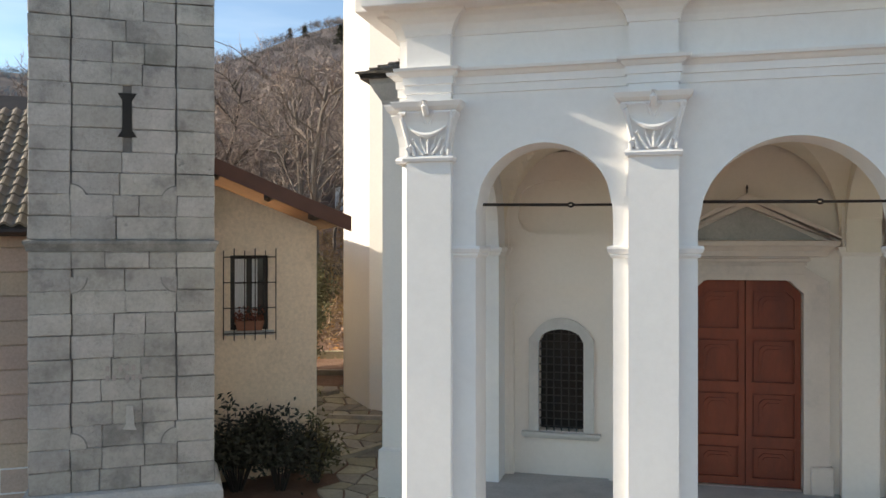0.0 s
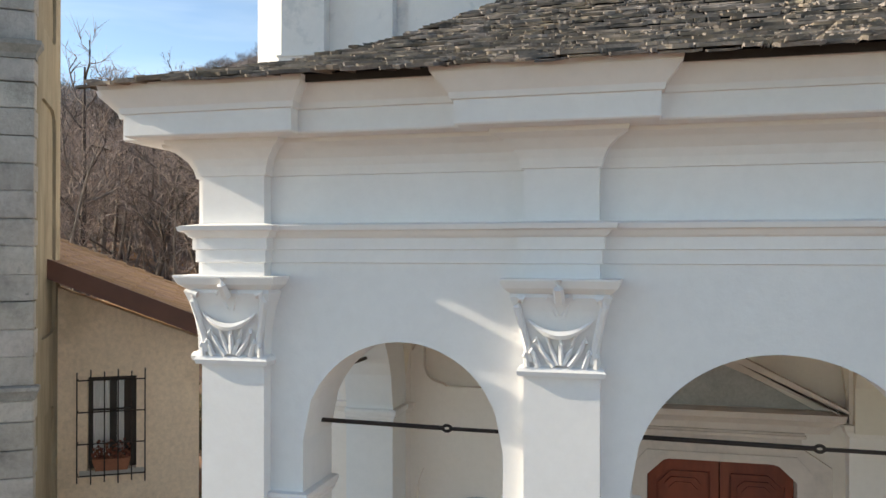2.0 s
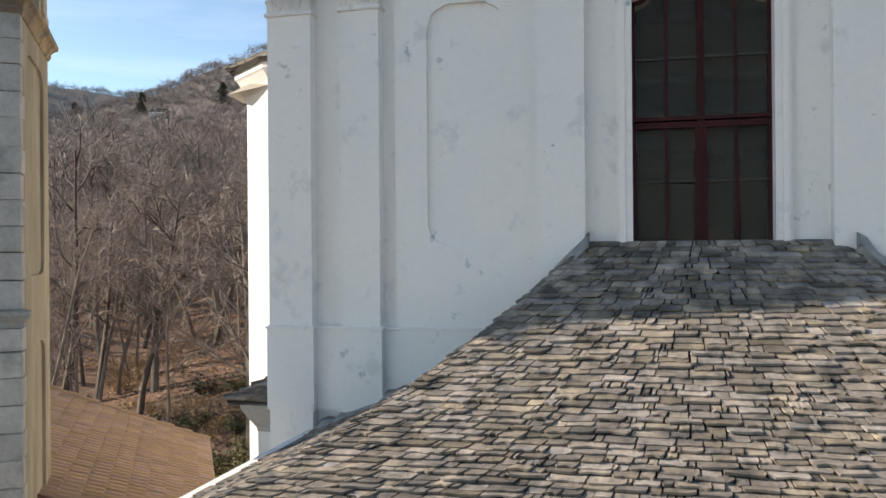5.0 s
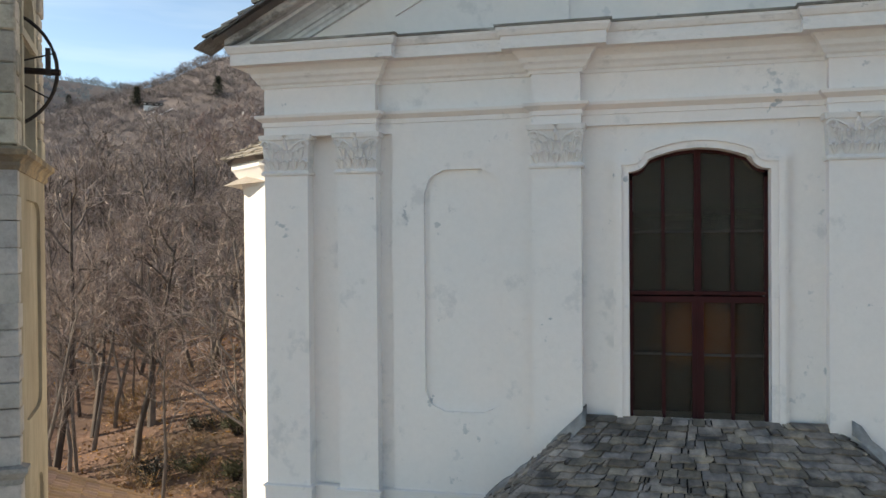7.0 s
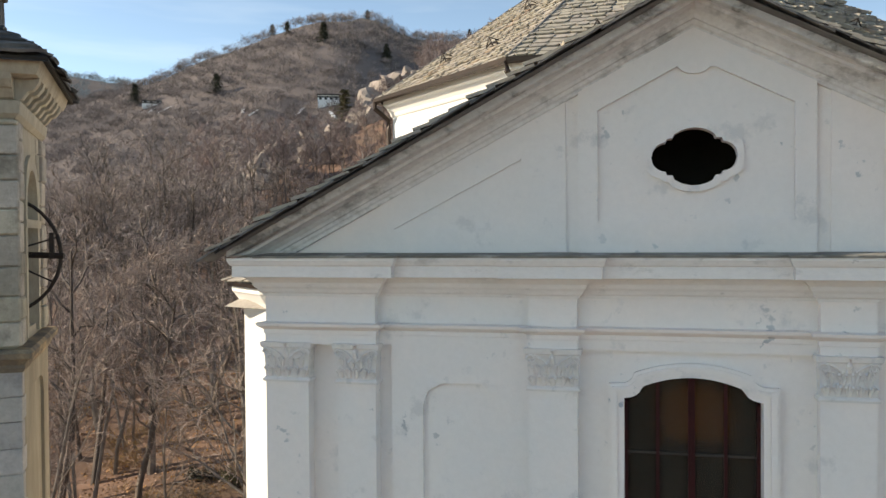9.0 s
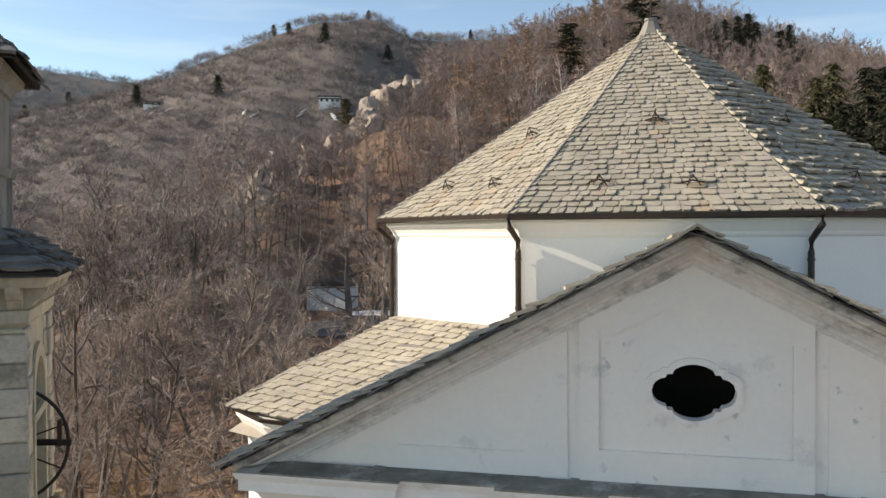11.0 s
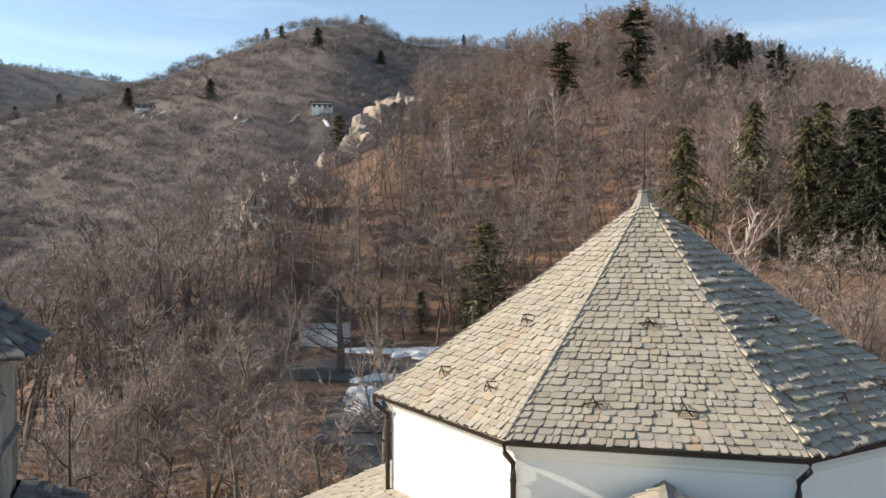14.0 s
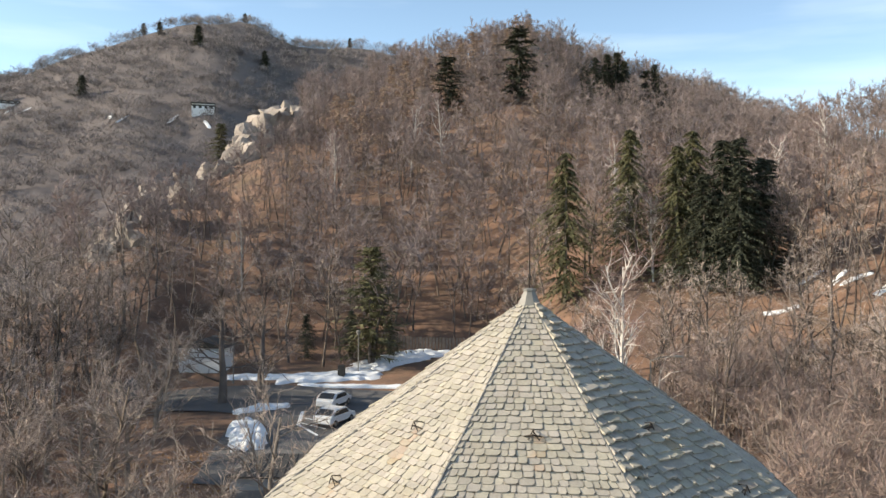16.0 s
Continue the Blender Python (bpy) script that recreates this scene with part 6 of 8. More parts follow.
for k in range(7):
    tile_v.append((0.22 * k / 6, 0.0, 0.02 + 0.035 * math.sin(2 * math.pi * k / 6)))
tile_f += [[14 + k, 15 + k, k + 1, k] for k in range(6)]
tile_me = bpy.data.meshes.new("roof_tile")
tile_me.from_pydata(tile_v, [], tile_f)
tile_me.materials.append(PANTILE)
slope = math.atan(0.62)
for i in range(14):
    for j in range(12):
        ob = new("roof_tile", tile_me)
        base = Vector((-TH - 0.28 - j * 0.222, -0.55 + i * 0.34 * math.cos(slope), 0))
        base.z = 4.05 + (base.y + 0.5) * 0.62
        ob.parent = wr
        ob.matrix_basis = PH @ Matrix.Translation(base) @ Matrix.Rotation(slope, 4, "X") @ Matrix.Rotation(rng.uniform(-0.02, 0.02), 4, "Z")
bm = bmesh.new()
p0, p1 = wroof(-6.8, -0.6, -0.06), wroof(-TH - 0.1, -0.6, -0.06)
tube(bm, [p0, p1], 0.07, 8)
part("gutter", bm, COPPER_DARK, west)

# ---- ground ----
AZ = [-60, -35, -25, -21, -17, -13, -8, -3, 0, 2, 6, 10, 13, 16, 19.5, 22, 25.5, 30, 34, 42, 60, 90]
S1 = [0.10, 0.13, 0.155, 0.155, 0.14, 0.165, 0.20, 0.235, 0.255, 0.25, 0.237, 0.213, 0.185, 0.155, 0.11, 0.077, 0.05, 0.02, -0.02, -0.11, -0.14, -0.15]
R1 = [200, 180, 170, 180, 220, 270, 300, 300, 290, 285, 275, 265, 240, 215, 195, 180, 150, 125, 100, 72, 60, 60]
S2 = [0.10, 0.10, 0.10, 0.12, 0.15, 0.185, 0.20, 0.21, 0.21, 0.215, 0.225, 0.235, 0.24, 0.243, 0.263, 0.256, 0.236, 0.203, 0.172, 0.12, 0.1, 0.1]
S3 = [0.05, 0.05, 0.05, 0.05, 0.05, 0.05, 0.05, 0.05, 0.05, 0.05, 0.05, 0.05, 0.05, 0.08, 0.12, 0.14, 0.155, 0.162, 0.168, 0.180, 0.19, 0.19]
GY = [-80, 8, 12, 15.8, 20, 26, 35, 45, 55, 65, 80, 95]
GZ = [-3.0, -1.35, -1.3, -0.9, -0.05, 0.9, 2.3, 4.2, 6.0, 6.9, 7.2, 8.6]
VX, VY, VZ = 0.6, 3.0, 22.5                # the look-out from which the slopes were judged


def smooth(t):
    t = min(1.0, max(0.0, t))
    return t * t * (3 - 2 * t)


def ground(x, y):
    dx, dy = x - VX, y - VY
    r = math.hypot(dx, dy)
    az = math.degrees(math.atan2(-dx, dy))
    base = float(np.interp(y, GY, GZ))
    left = smooth((az - 20) / 25)           # the land falls away to the west
    base = base - left * 0.10 * max(0.0, r - 22) 
    if az < -90 or az > 110 or r < 40:
        return base + 0.05 * noise.noise(Vector((x * 0.2, y * 0.2, 0))) * (1 if r > 25 else 0)
    s1, r1, s2, s3 = (float(np.interp(az, AZ, t)) for t in (S1, R1, S2, S3))
    z1 = VZ + r1 * s1 - float(np.interp(az, [13, 17, 25, 30], [8.5, 4.0, 4.5, 8.5]))
    r2, r3 = 720.0, 1900.0
    z2, z3 = VZ + r2 * s2 - 9, VZ + r3 * s3 - 10
    r0 = min(float(np.interp(az, [-30, -6, 2, 10], [68, 80, 104, 104])), r1 * 0.55)
    b0 = base
    if r <= r1:
        k = max(0.0, (r - r0) / (r1 - r0))
        z = b0 + (z1 - b0) * (1.22 * k - 0.22 * k * k) if k > 0 else b0
    else:
        zv = min(z1, 5.0) - 25 - 30 * left
        rv = r1 + 0.22 * (r2 - r1)
        if r < rv:
            z = z1 + (zv - z1) * smooth((r - r1) / (rv - r1))
        elif r < r2:
            k = (r - rv) / (r2 - rv)
            z = zv + (z2 - zv) * (0.75 * k + 0.25 * smooth(k))
        elif r < 1000:
            z = z2 - (r - r2) * 0.25
        elif r < r3:
            z = z2 - 70 + (z3 - z2 + 70) * smooth((r - 1000) / (r3 - 1000))
        else:
            z = z3 - (r - r3) * 0.1
    amp = min(1.0, max(0.0, (r - 45) / 120)) * (1.0 if r < r1 else 3.0) * min(1.0, r / 150)
    z += amp * (2.0 * noise.noise(Vector((x * 0.025, y * 0.025, 3))) + 0.8 * noise.noise(Vector((x * 0.09, y * 0.09, 7))))
    return z


radii = [0, 4, 8, 11, 14, 16, 18, 20, 22, 24, 26, 28, 30, 33, 36, 39, 42, 45] + [48 + 4 * i for i in range(40)] + [208 + 8 * i for i in range(30)] + [450 + 25 * i for i in range(22)] + [1010 + 60 * i for i in range(17)] + [2200, 3000, 4200]
angs = [-180 + 10 * i for i in range(10)] + [-80 + 4 * i for i in range(11)] + [-37 + 1.25 * i for i in range(70)] + [52 + 6 * i for i in range(10)] + [115 + 13 * i for i in range(5)]
verts, faces = [], []
na = len(angs)
for r in radii:
    for a in angs:
        x, y = VX - r * math.sin(radians(a)), VY + r * math.cos(radians(a))
        verts.append((x, y, ground(x, y)))
for i in range(len(radii) - 1):
    for j in range(na):
        k = (j + 1) % na
        faces.append([i * na + j, (i + 1) * na + j, (i + 1) * na + k, i * na + k])
land = raw_part("ground", verts, faces, LITTER, None, smooth=True)
land.data.materials.append(FAR_GROUND)
idx = [1 if min(i // na, len(radii) - 1) > 75 else 0 for i in range(len(faces))]
land.data.polygons.foreach_set("material_index", idx)
tagged(land, "sloping ground of brown leaf litter and dry grass", "ground", kind="structure")


# ---- trees ----
def tree_mesh(seed, height, spread, limbs, subs, twigs, twig_len, twig_w, lean=0.0, trunk_r=0.16, first=0.3, up=0.5, sides=5, fat=1.0):
    """Trunk and boughs as tapered tubes; twigs as slivers. Returns (verts, faces) of wood and of twigs."""
    rng = random.Random(seed)
    wv, wf, tv, tf = [], [], [], []

    def limb(pts, r0, r1, n):
        base = len(wv)
        for i, p in enumerate(pts):
            d = (pts[min(i + 1, len(pts) - 1)] - pts[max(i - 1, 0)]).normalized()
            u = d.orthogonal().normalized()
            w = d.cross(u)
            r = r0 + (r1 - r0) * i / (len(pts) - 1)
            for k in range(n):
                a = 2 * math.pi * k / n
                wv.append(p + r * (math.cos(a) * u + math.sin(a) * w))
        for i in range(len(pts) - 1):
            for k in range(n):
                wf.append((base + i * n + k, base + i * n + (k + 1) % n, base + (i + 1) * n + (k + 1) % n, base + (i + 1) * n + k))

    def way(start, d, length, n, wob, lift):
        pts = [start]
        for i in range(n):
            d = (d + Vector((rng.gauss(0, wob), rng.gauss(0, wob), rng.gauss(0, wob) + lift))).normalized()
            pts.append(pts[-1] + d * length / n)
        return pts

    def sliver(p, d, length, w):
        s = d.cross(Vector((rng.gauss(0, 1), rng.gauss(0, 1), rng.gauss(0, 1)))).normalized() * w
        b = len(tv)
        tv.extend((p - s, p + s, p + d * length))
        tf.append((b, b + 1, b + 2))

    stem = way(Vector((0, 0, -0.4)), Vector((lean, 0, 1)).normalized(), height * 0.86, 6, 0.07, 0.04)
    limb(stem, trunk_r, trunk_r * 0.25, sides)
    for i in range(limbs):
        f = first + (0.97 - first) * (i + rng.random()) / limbs
        k = min(5, int(f * 6))
        p = stem[k].lerp(stem[k + 1], f * 6 - k)
        a = rng.uniform(0, 6.283)
        length = spread * (1.15 - 0.75 * f) * rng.uniform(0.7, 1.25)
        d = Vector((math.cos(a), math.sin(a), up * rng.uniform(0.6, 1.5)))
        b1 = way(p, d.normalized(), length, 3, 0.27, 0.05)
        limb(b1, fat * trunk_r * 0.46 * (1.1 - 0.6 * f), fat * trunk_r * 0.13, 4 if subs > 4 else 3)
        for j in range(subs):
            g = 0.3 + 0.7 * (j + rng.random()) / subs
            kk = min(2, int(g * 3))
            q = b1[kk].lerp(b1[kk + 1], g * 3 - kk)
            dd = ((b1[kk + 1] - b1[kk]).normalized() + Vector((rng.gauss(0, 0.7), rng.gauss(0, 0.7), rng.gauss(0.25, 0.5)))).normalized()
            b2 = way(q, dd, length * rng.uniform(0.3, 0.55), 2, 0.32, 0.05)
            limb(b2, fat * trunk_r * 0.17, fat * trunk_r * 0.06, 3)
            for t in range(twigs):
                h = rng.uniform(0.1, 1.0)
                kk2 = min(1, int(h * 2))
                s = b2[kk2].lerp(b2[kk2 + 1], h * 2 - kk2)
                td = ((b2[kk2 + 1] - b2[kk2]).normalized() + Vector((rng.gauss(0, 0.7), rng.gauss(0, 0.7), rng.gauss(0.2, 0.6)))).normalized()
                sliver(s, td, twig_len * rng.uniform(0.5, 1.3), twig_w)
    return wv, wf, tv, tf


def crown_tree(seed, height, radius, limbs, subs, tips, twigs, twig_len, twig_w, trunk_r=0.15, first=0.35, limb_w=0.05, rise=0.6, solid=True):
    """A light tree for the woods: crooked trunk and limbs that fork into kinked boughs, sprays and sliver twigs.
    Returns verts, triangles and for each triangle 0 (bark) or 1 (twigs)."""
    rng = random.Random(seed)
    v, f, kind_of = [], [], []

    def bent(start, d, length, n, wob, lift):
        pts = [start]
        for _ in range(n):
            d = (d + Vector((rng.gauss(0, wob), rng.gauss(0, wob), rng.gauss(0, wob) + lift))).normalized()
            pts.append(pts[-1] + d * length / n)
        return pts

    def rod(pts, w0, w1):
        b = len(v)
        for i, p in enumerate(pts):
            d = pts[min(i + 1, len(pts) - 1)] - pts[max(i - 1, 0)]
            u = d.orthogonal().normalized()
            t = d.normalized().cross(u)
            w = w0 + (w1 - w0) * i / (len(pts) - 1)
            v.extend(p + w * (math.cos(2.094 * k) * u + math.sin(2.094 * k) * t) for k in range(3))
        for i in range(len(pts) - 1):
            for k in range(3):
                a, c = b + 3 * i + k, b + 3 * i + (k + 1) % 3
                f.extend(((a, c, c + 3), (a, c + 3, a + 3)))
                kind_of.extend((0, 0))

    def ribbon(pts, w0, w1, m):
        side = (pts[-1] - pts[0]).cross(Vector((rng.gauss(0, 1), rng.gauss(0, 1), rng.gauss(0, 1)))).normalized()
        b = len(v)
        for i, p in enumerate(pts):
            w = w0 + (w1 - w0) * i / (len(pts) - 1)
            v.extend((p - side * w, p + side * w))
        for i in range(len(pts) - 1):
            k = b + 2 * i
            f.extend(((k, k + 1, k + 3), (k, k + 3, k + 2)))
            kind_of.extend((m, m))

    def along(pts, g):
        k = min(len(pts) - 2, int(g * (len(pts) - 1)))
        return pts[k].lerp(pts[k + 1], g * (len(pts) - 1) - k), (pts[k + 1] - pts[k]).normalized()

    def loose(d, much, up):
        return (d + Vector((rng.gauss(0, much), rng.gauss(0, much), rng.gauss(up, much * 0.8)))).normalized()

    stem = bent(Vector((0, 0, -0.5)), Vector((rng.gauss(0, 0.08), rng.gauss(0, 0.08), 1)).normalized(), height * 0.88, 5, 0.09, 0.06)
    rod(stem, trunk_r, trunk_r * 0.22)
    for i in range(limbs):
        g = first + (0.99 - first) * (i + rng.random() * 0.9) / limbs
        p, d = along(stem, g)
        a = 2.4 * i + rng.gauss(0, 0.4)
        length = radius * (1.25 - 0.65 * g) * rng.uniform(0.7, 1.2)
        way = bent(p, Vector((math.cos(a), math.sin(a), rise * rng.uniform(0.3, 1.5) + 0.5 * g)).normalized(), length, 4 if solid else 2, 0.26, 0.06)
        if solid:
            rod(way, limb_w * (1.3 - 0.7 * g), limb_w * 0.25)
        else:
            ribbon(way, limb_w * (1.3 - 0.7 * g), limb_w * 0.3, 0)
        for j in range(subs):
            h = 0.22 + 0.78 * (j + rng.random()) / subs
            q, dd = along(way, h)
            bough = bent(q, loose(dd, 0.62, 0.15), length * rng.uniform(0.28, 0.5) * (1.25 - 0.5 * h), 2, 0.3, 0.04)
            ribbon(bough, limb_w * 0.34, limb_w * 0.14, 0 if solid else 1)
            sprays = [bough]
            for _ in range(tips):
                q2, d2 = along(bough, rng.uniform(0.3, 1.0))
                spray = [q2, q2 + loose(d2, 0.6, 0.1) * length * rng.uniform(0.12, 0.26)]
                ribbon(spray, limb_w * 0.17, limb_w * 0.09, 1)
                sprays.append(spray)
            for sp in sprays:
                for _ in range(twigs):
                    q3, d3 = along(sp, rng.uniform(0.2, 1.0))
                    t = loose(d3, 0.6, 0.08)
                    w = t.cross(Vector((rng.gauss(0, 1), rng.gauss(0, 1), rng.gauss(0, 1)))).normalized() * twig_w
                    b = len(v)
                    v.extend((q3 - w, q3 + w, q3 + t * twig_len * rng.uniform(0.5, 1.3)))
                    f.append((b, b + 1, b + 2))
                    kind_of.append(1)
    return v, np.array(f, dtype=np.int64), np.array(kind_of, dtype=np.int32)


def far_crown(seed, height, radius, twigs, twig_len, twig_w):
    """A crown seen from far off: twigs over an uneven dome, self-shade painted as pale tops over darker undersides and
    insides.
    """
    rng = random.Random(seed)
    off = Vector((seed * 1.3, seed * 0.7, 0))
    v, f, kind_of = [], [], []
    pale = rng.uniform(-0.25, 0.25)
    for _ in range(twigs):
        a, e = rng.uniform(0, 6.283), math.asin(rng.uniform(-0.3, 1.0))
        d = Vector((math.cos(a) * math.cos(e), math.sin(a) * math.cos(e), math.sin(e)))
        depth = rng.uniform(0.6, 1.08)
        k = (0.8 + 0.5 * noise.noise(d * 1.6 + off) + 0.3 * noise.noise(d * 3.7 + off)) * depth
        p = Vector((d.x * radius * k, d.y * radius * k, height * 0.42 + d.z * height * 0.5 * k))
        t = (d * 0.9 + Vector((rng.gauss(0, 0.35), rng.gauss(0, 0.35), 0.6 + rng.gauss(0, 0.3)))).normalized()
        w = t.cross(Vector((rng.gauss(0, 1), rng.gauss(0, 1), rng.gauss(0, 1)))).normalized() * twig_w
        b = len(v)
        q = p - t * twig_len * 0.5
        v.extend((q - w, q + w, p + t * twig_len * rng.uniform(0.3, 0.7)))
        f.append((b, b + 1, b + 2))
        # self-shade by colour: lit tops get 1, undersides and insides 0
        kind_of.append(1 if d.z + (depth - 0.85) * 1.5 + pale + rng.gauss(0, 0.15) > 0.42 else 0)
    return v, np.array(f, dtype=np.int64), np.array(kind_of, dtype=np.int32)


def tree_template(name, data, wood, twig, label):
    t = new(name)
    tagged(t, label, "tree")
    wv, wf, tv, tf = data
    raw_part("trunk", wv, wf, wood, t)
    raw_part("crown", tv, tf, twig, t)
    return t


def stuff(name, label, category, spots, templates, mats, seed):
    """Many trees of a wood as one mesh, with bark and twig materials; far crowns get lit and shaded tones."""
    rng = random.Random(seed)
    arrs = [(np.array([tuple(p) for p in v], dtype=np.float32), f, k) for v, f, k in templates]
    allv, tris, kinds, off = [], [], [], 0
    for x, y, s, z in spots:
        v, f, k = arrs[rng.randrange(len(arrs))]
        a = rng.uniform(0, 6.283)
        c, sn = math.cos(a), math.sin(a)
        sx = s * rng.uniform(0.85, 1.2)
        w = np.empty_like(v)
        w[:, 0] = (v[:, 0] * c - v[:, 1] * sn) * sx + x
        w[:, 1] = (v[:, 0] * sn + v[:, 1] * c) * sx + y
        w[:, 2] = v[:, 2] * s * rng.uniform(0.9, 1.12) + z
        allv.append(w)
        tris.append(f + off)
        kinds.append(k)
        off += len(v)
    V, T, K = np.concatenate(allv), np.concatenate(tris), np.concatenate(kinds)
    me = bpy.data.meshes.new(name)
    me.vertices.add(len(V))
    me.vertices.foreach_set("co", V.ravel())
    me.loops.add(len(T) * 3)
    me.loops.foreach_set("vertex_index", T.ravel().astype(np.int32))
    me.polygons.add(len(T))
    me.polygons.foreach_set("loop_start", np.arange(0, len(T) * 3, 3, dtype=np.int32))
    for m in mats:
        me.materials.append(m)
    me.polygons.foreach_set("material_index", K)
    me.update()
    me.validate()
    return tagged(new(name, me), label, category, kind="stuff")


def conifer_mesh(seed, height, spread, whorls, per, droop, blades, width, top_bare=0.0):
    """A trunk with whorls of boughs hung with needle sprays."""
    rng = random.Random(seed)
    wv, wf, tv, tf = [], [], [], []
    n = 5
    for i in range(5):
        z, r = height * i / 4, 0.018 * height * (1 - i / 4.3)
        wv.extend(Vector((r * math.cos(6.283 * k / n), r * math.sin(6.283 * k / n), z - (0.4 if i == 0 else 0))) for k in range(n))
    for i in range(4):
        for k in range(n):
            wf.append((i * n + k, i * n + (k + 1) % n, (i + 1) * n + (k + 1) % n, (i + 1) * n + k))
    for w in range(whorls):
        for _ in range(per):
            f = 0.08 + 0.91 * (w + rng.random() * (1.0 if whorls > 15 else 0.45)) / whorls
            a = rng.uniform(0, 6.283)
            length = spread * (1.05 - f) ** 0.72 * rng.uniform(0.55, 1.25)
            p = Vector((0, 0, height * f))
            d = Vector((math.cos(a), math.sin(a), 0.15 - droop * 0.4))
            side = Vector((-math.sin(a), math.cos(a), 0))
            for b in range(blades):
                g = (b + rng.random()) / blades
                q = p + d * length * g + Vector((0, 0, -droop * length * g * g * 0.5))
                w2 = width * (1.15 - 0.5 * g) * rng.uniform(0.6, 1.3)
                out = (d * rng.uniform(0.3, 1.0) + side * rng.gauss(0, 0.7) + Vector((0, 0, rng.uniform(-0.5 - droop, 0.15)))).normalized()
                s = out.cross(Vector((rng.gauss(0, 0.4), rng.gauss(0, 0.4), 1))).normalized() * w2 * 0.33
                k = len(tv)
                tv.extend((q - s, q + s, q + out * w2 * 1.9))
                tf.append((k, k + 1, k + 2))
    return wv, wf, tv, tf


def at_az(az, r):
    return VX - r * math.sin(radians(az)), VY + r * math.cos(radians(az))


def on_slope(az, rise, r_from, r_to):
    """Where the slope in this direction first reaches a rise over the look-out."""
    r = r_from
    while r < r_to:
        x, y = at_az(az, r)
        if (ground(x, y) - VZ) / r >= rise:
            break
        r += 3
    return at_az(az, r)


rng = random.Random(77)

# woods on the near slope
wood_near = [crown_tree(100 + k, 12.8, 3.3, 10, 5, 3, 2, 0.7, 0.011, trunk_r=0.18, first=0.42, limb_w=0.08, rise=0.95) for k in range(7)]
wood_mid = [crown_tree(130 + k, 11.5, 3.7, 8, 4, 0, 15, 1.0, 0.029, trunk_r=0.14, first=0.42, limb_w=0.055, rise=0.9, solid=False) for k in range(8)]


def clear_of(x, y):
    """Open ground: church yard, car park, lawn, the lane with its lamp."""
    if -36 < x < 2 and 56 < y < 90 - 0.25 * (x + 16):
        return True
    if -21 < x < 4 and y < 60:
        return True
    if -15 < x < 0 and 55 < y < 106:
        return True
    if 2 < x < 30 and 86 < y < 106:
        return True
    return 0 < x < 40 and y < 58 or 6 < x < 15 and 50 < y < 66


# the slope in front of the tall conifers of the crest carries only low growth
gaps = []
for az, rise, half in ((5.1, 0.148, 0.9), (0.2, 0.162, 1.1), (-5.6, 0.157, 1.8), (-8.8, 0.144, 0.9)):
    x, y = on_slope(az, rise, 110, 290)
    gaps.append((az, half, math.hypot(x - VX, y - VY)))
spots_near, spots_mid = [], []
for _ in range(3800):
    az, r = rng.uniform(-26, 44), math.sqrt(rng.uniform(30 ** 2, 305 ** 2))
    r1 = float(np.interp(az, AZ, R1))
    if r > r1 + 10:
        continue
    x, y = at_az(az, r)
    if clear_of(x, y) or (r < 44 and x > -20) or (r < 58 and az > 13 and rng.random() < 0.5):
        continue
    # clear views to the car park
    if 13 < az < 24.8 and r < 60 or 13 < az < 22 and r < 84 or az > 22 and r < 105 and rng.random() < 0.22:
        continue
    # open slope behind the tower
    if 24 < az < 33 and r < 46 or az >= 33 and r < 60 and rng.random() < 0.4:
        continue
    # the crest of the spur stays bare and rocky
    s = rng.uniform(0.65, 1.15)
    if any(abs(az - a) < w and g - 42 < r < g + 3 for a, w, g in gaps):
        s *= 0.45
    if 15.3 < az < 20.6 and r > 0.80 * r1 or 20.6 <= az < 29 and r > 0.87 * r1:
        if rng.random() < 0.82:
            continue
        s *= 0.55
    (spots_near if r < 105 else spots_mid).append((x, y, s, ground(x, y)))
for _ in range(45):
    az, r = rng.uniform(18, 52), rng.uniform(34, 100)
    x, y = at_az(az, r)
    if not clear_of(x, y) and x < -18 and az > 25 and not (24 < az < 32.5 and r < 45):
        spots_near.append((x, y, rng.uniform(0.6, 1.1), ground(x, y)))
for _ in range(150):
    az, r = rng.uniform(25, 42), rng.uniform(60, 104)
    x, y = at_az(az, r)
    if not clear_of(x, y):
        spots_near.append((x, y, rng.uniform(0.6, 1.0), ground(x, y)))
for _ in range(110):
    az, r = rng.uniform(-31, -3), rng.uniform(62, 105)
    x, y = at_az(az, r)
    if not clear_of(x, y):
        spots_near.append((x, y, rng.uniform(0.55, 0.95), ground(x, y)))
stuff("bare_woods_near", "bare brown deciduous woods beside the church", "woods", spots_near, wood_near, (WOOD_BARK, NEAR_WOODS), 4)
stuff("bare_woods", "bare brown deciduous woods on the near slope", "woods", spots_mid, wood_mid, (WOOD_BARK, WOODS), 5)
# low scrub between the trunks
scrub_t = [crown_tree(160 + k, 1.9, 1.5, 9, 3, 0, 5, 0.5, 0.012, trunk_r=0.02, first=0.05, limb_w=0.014, solid=False) for k in range(4)]
spots = []
for _ in range(420):
    az, r = rng.uniform(-26, 42), math.sqrt(rng.uniform(26 ** 2, 120 ** 2))
    x, y = at_az(az, r)
    if not clear_of(x, y) and (x < -12 or r > 60):
        spots.append((x, y, rng.uniform(0.4, 1.2), ground(x, y)))
stuff("scrub", "low dry brown scrub under the trees", "scrub", spots, scrub_t, (BRUSH_TWIG, WOODS), 8)
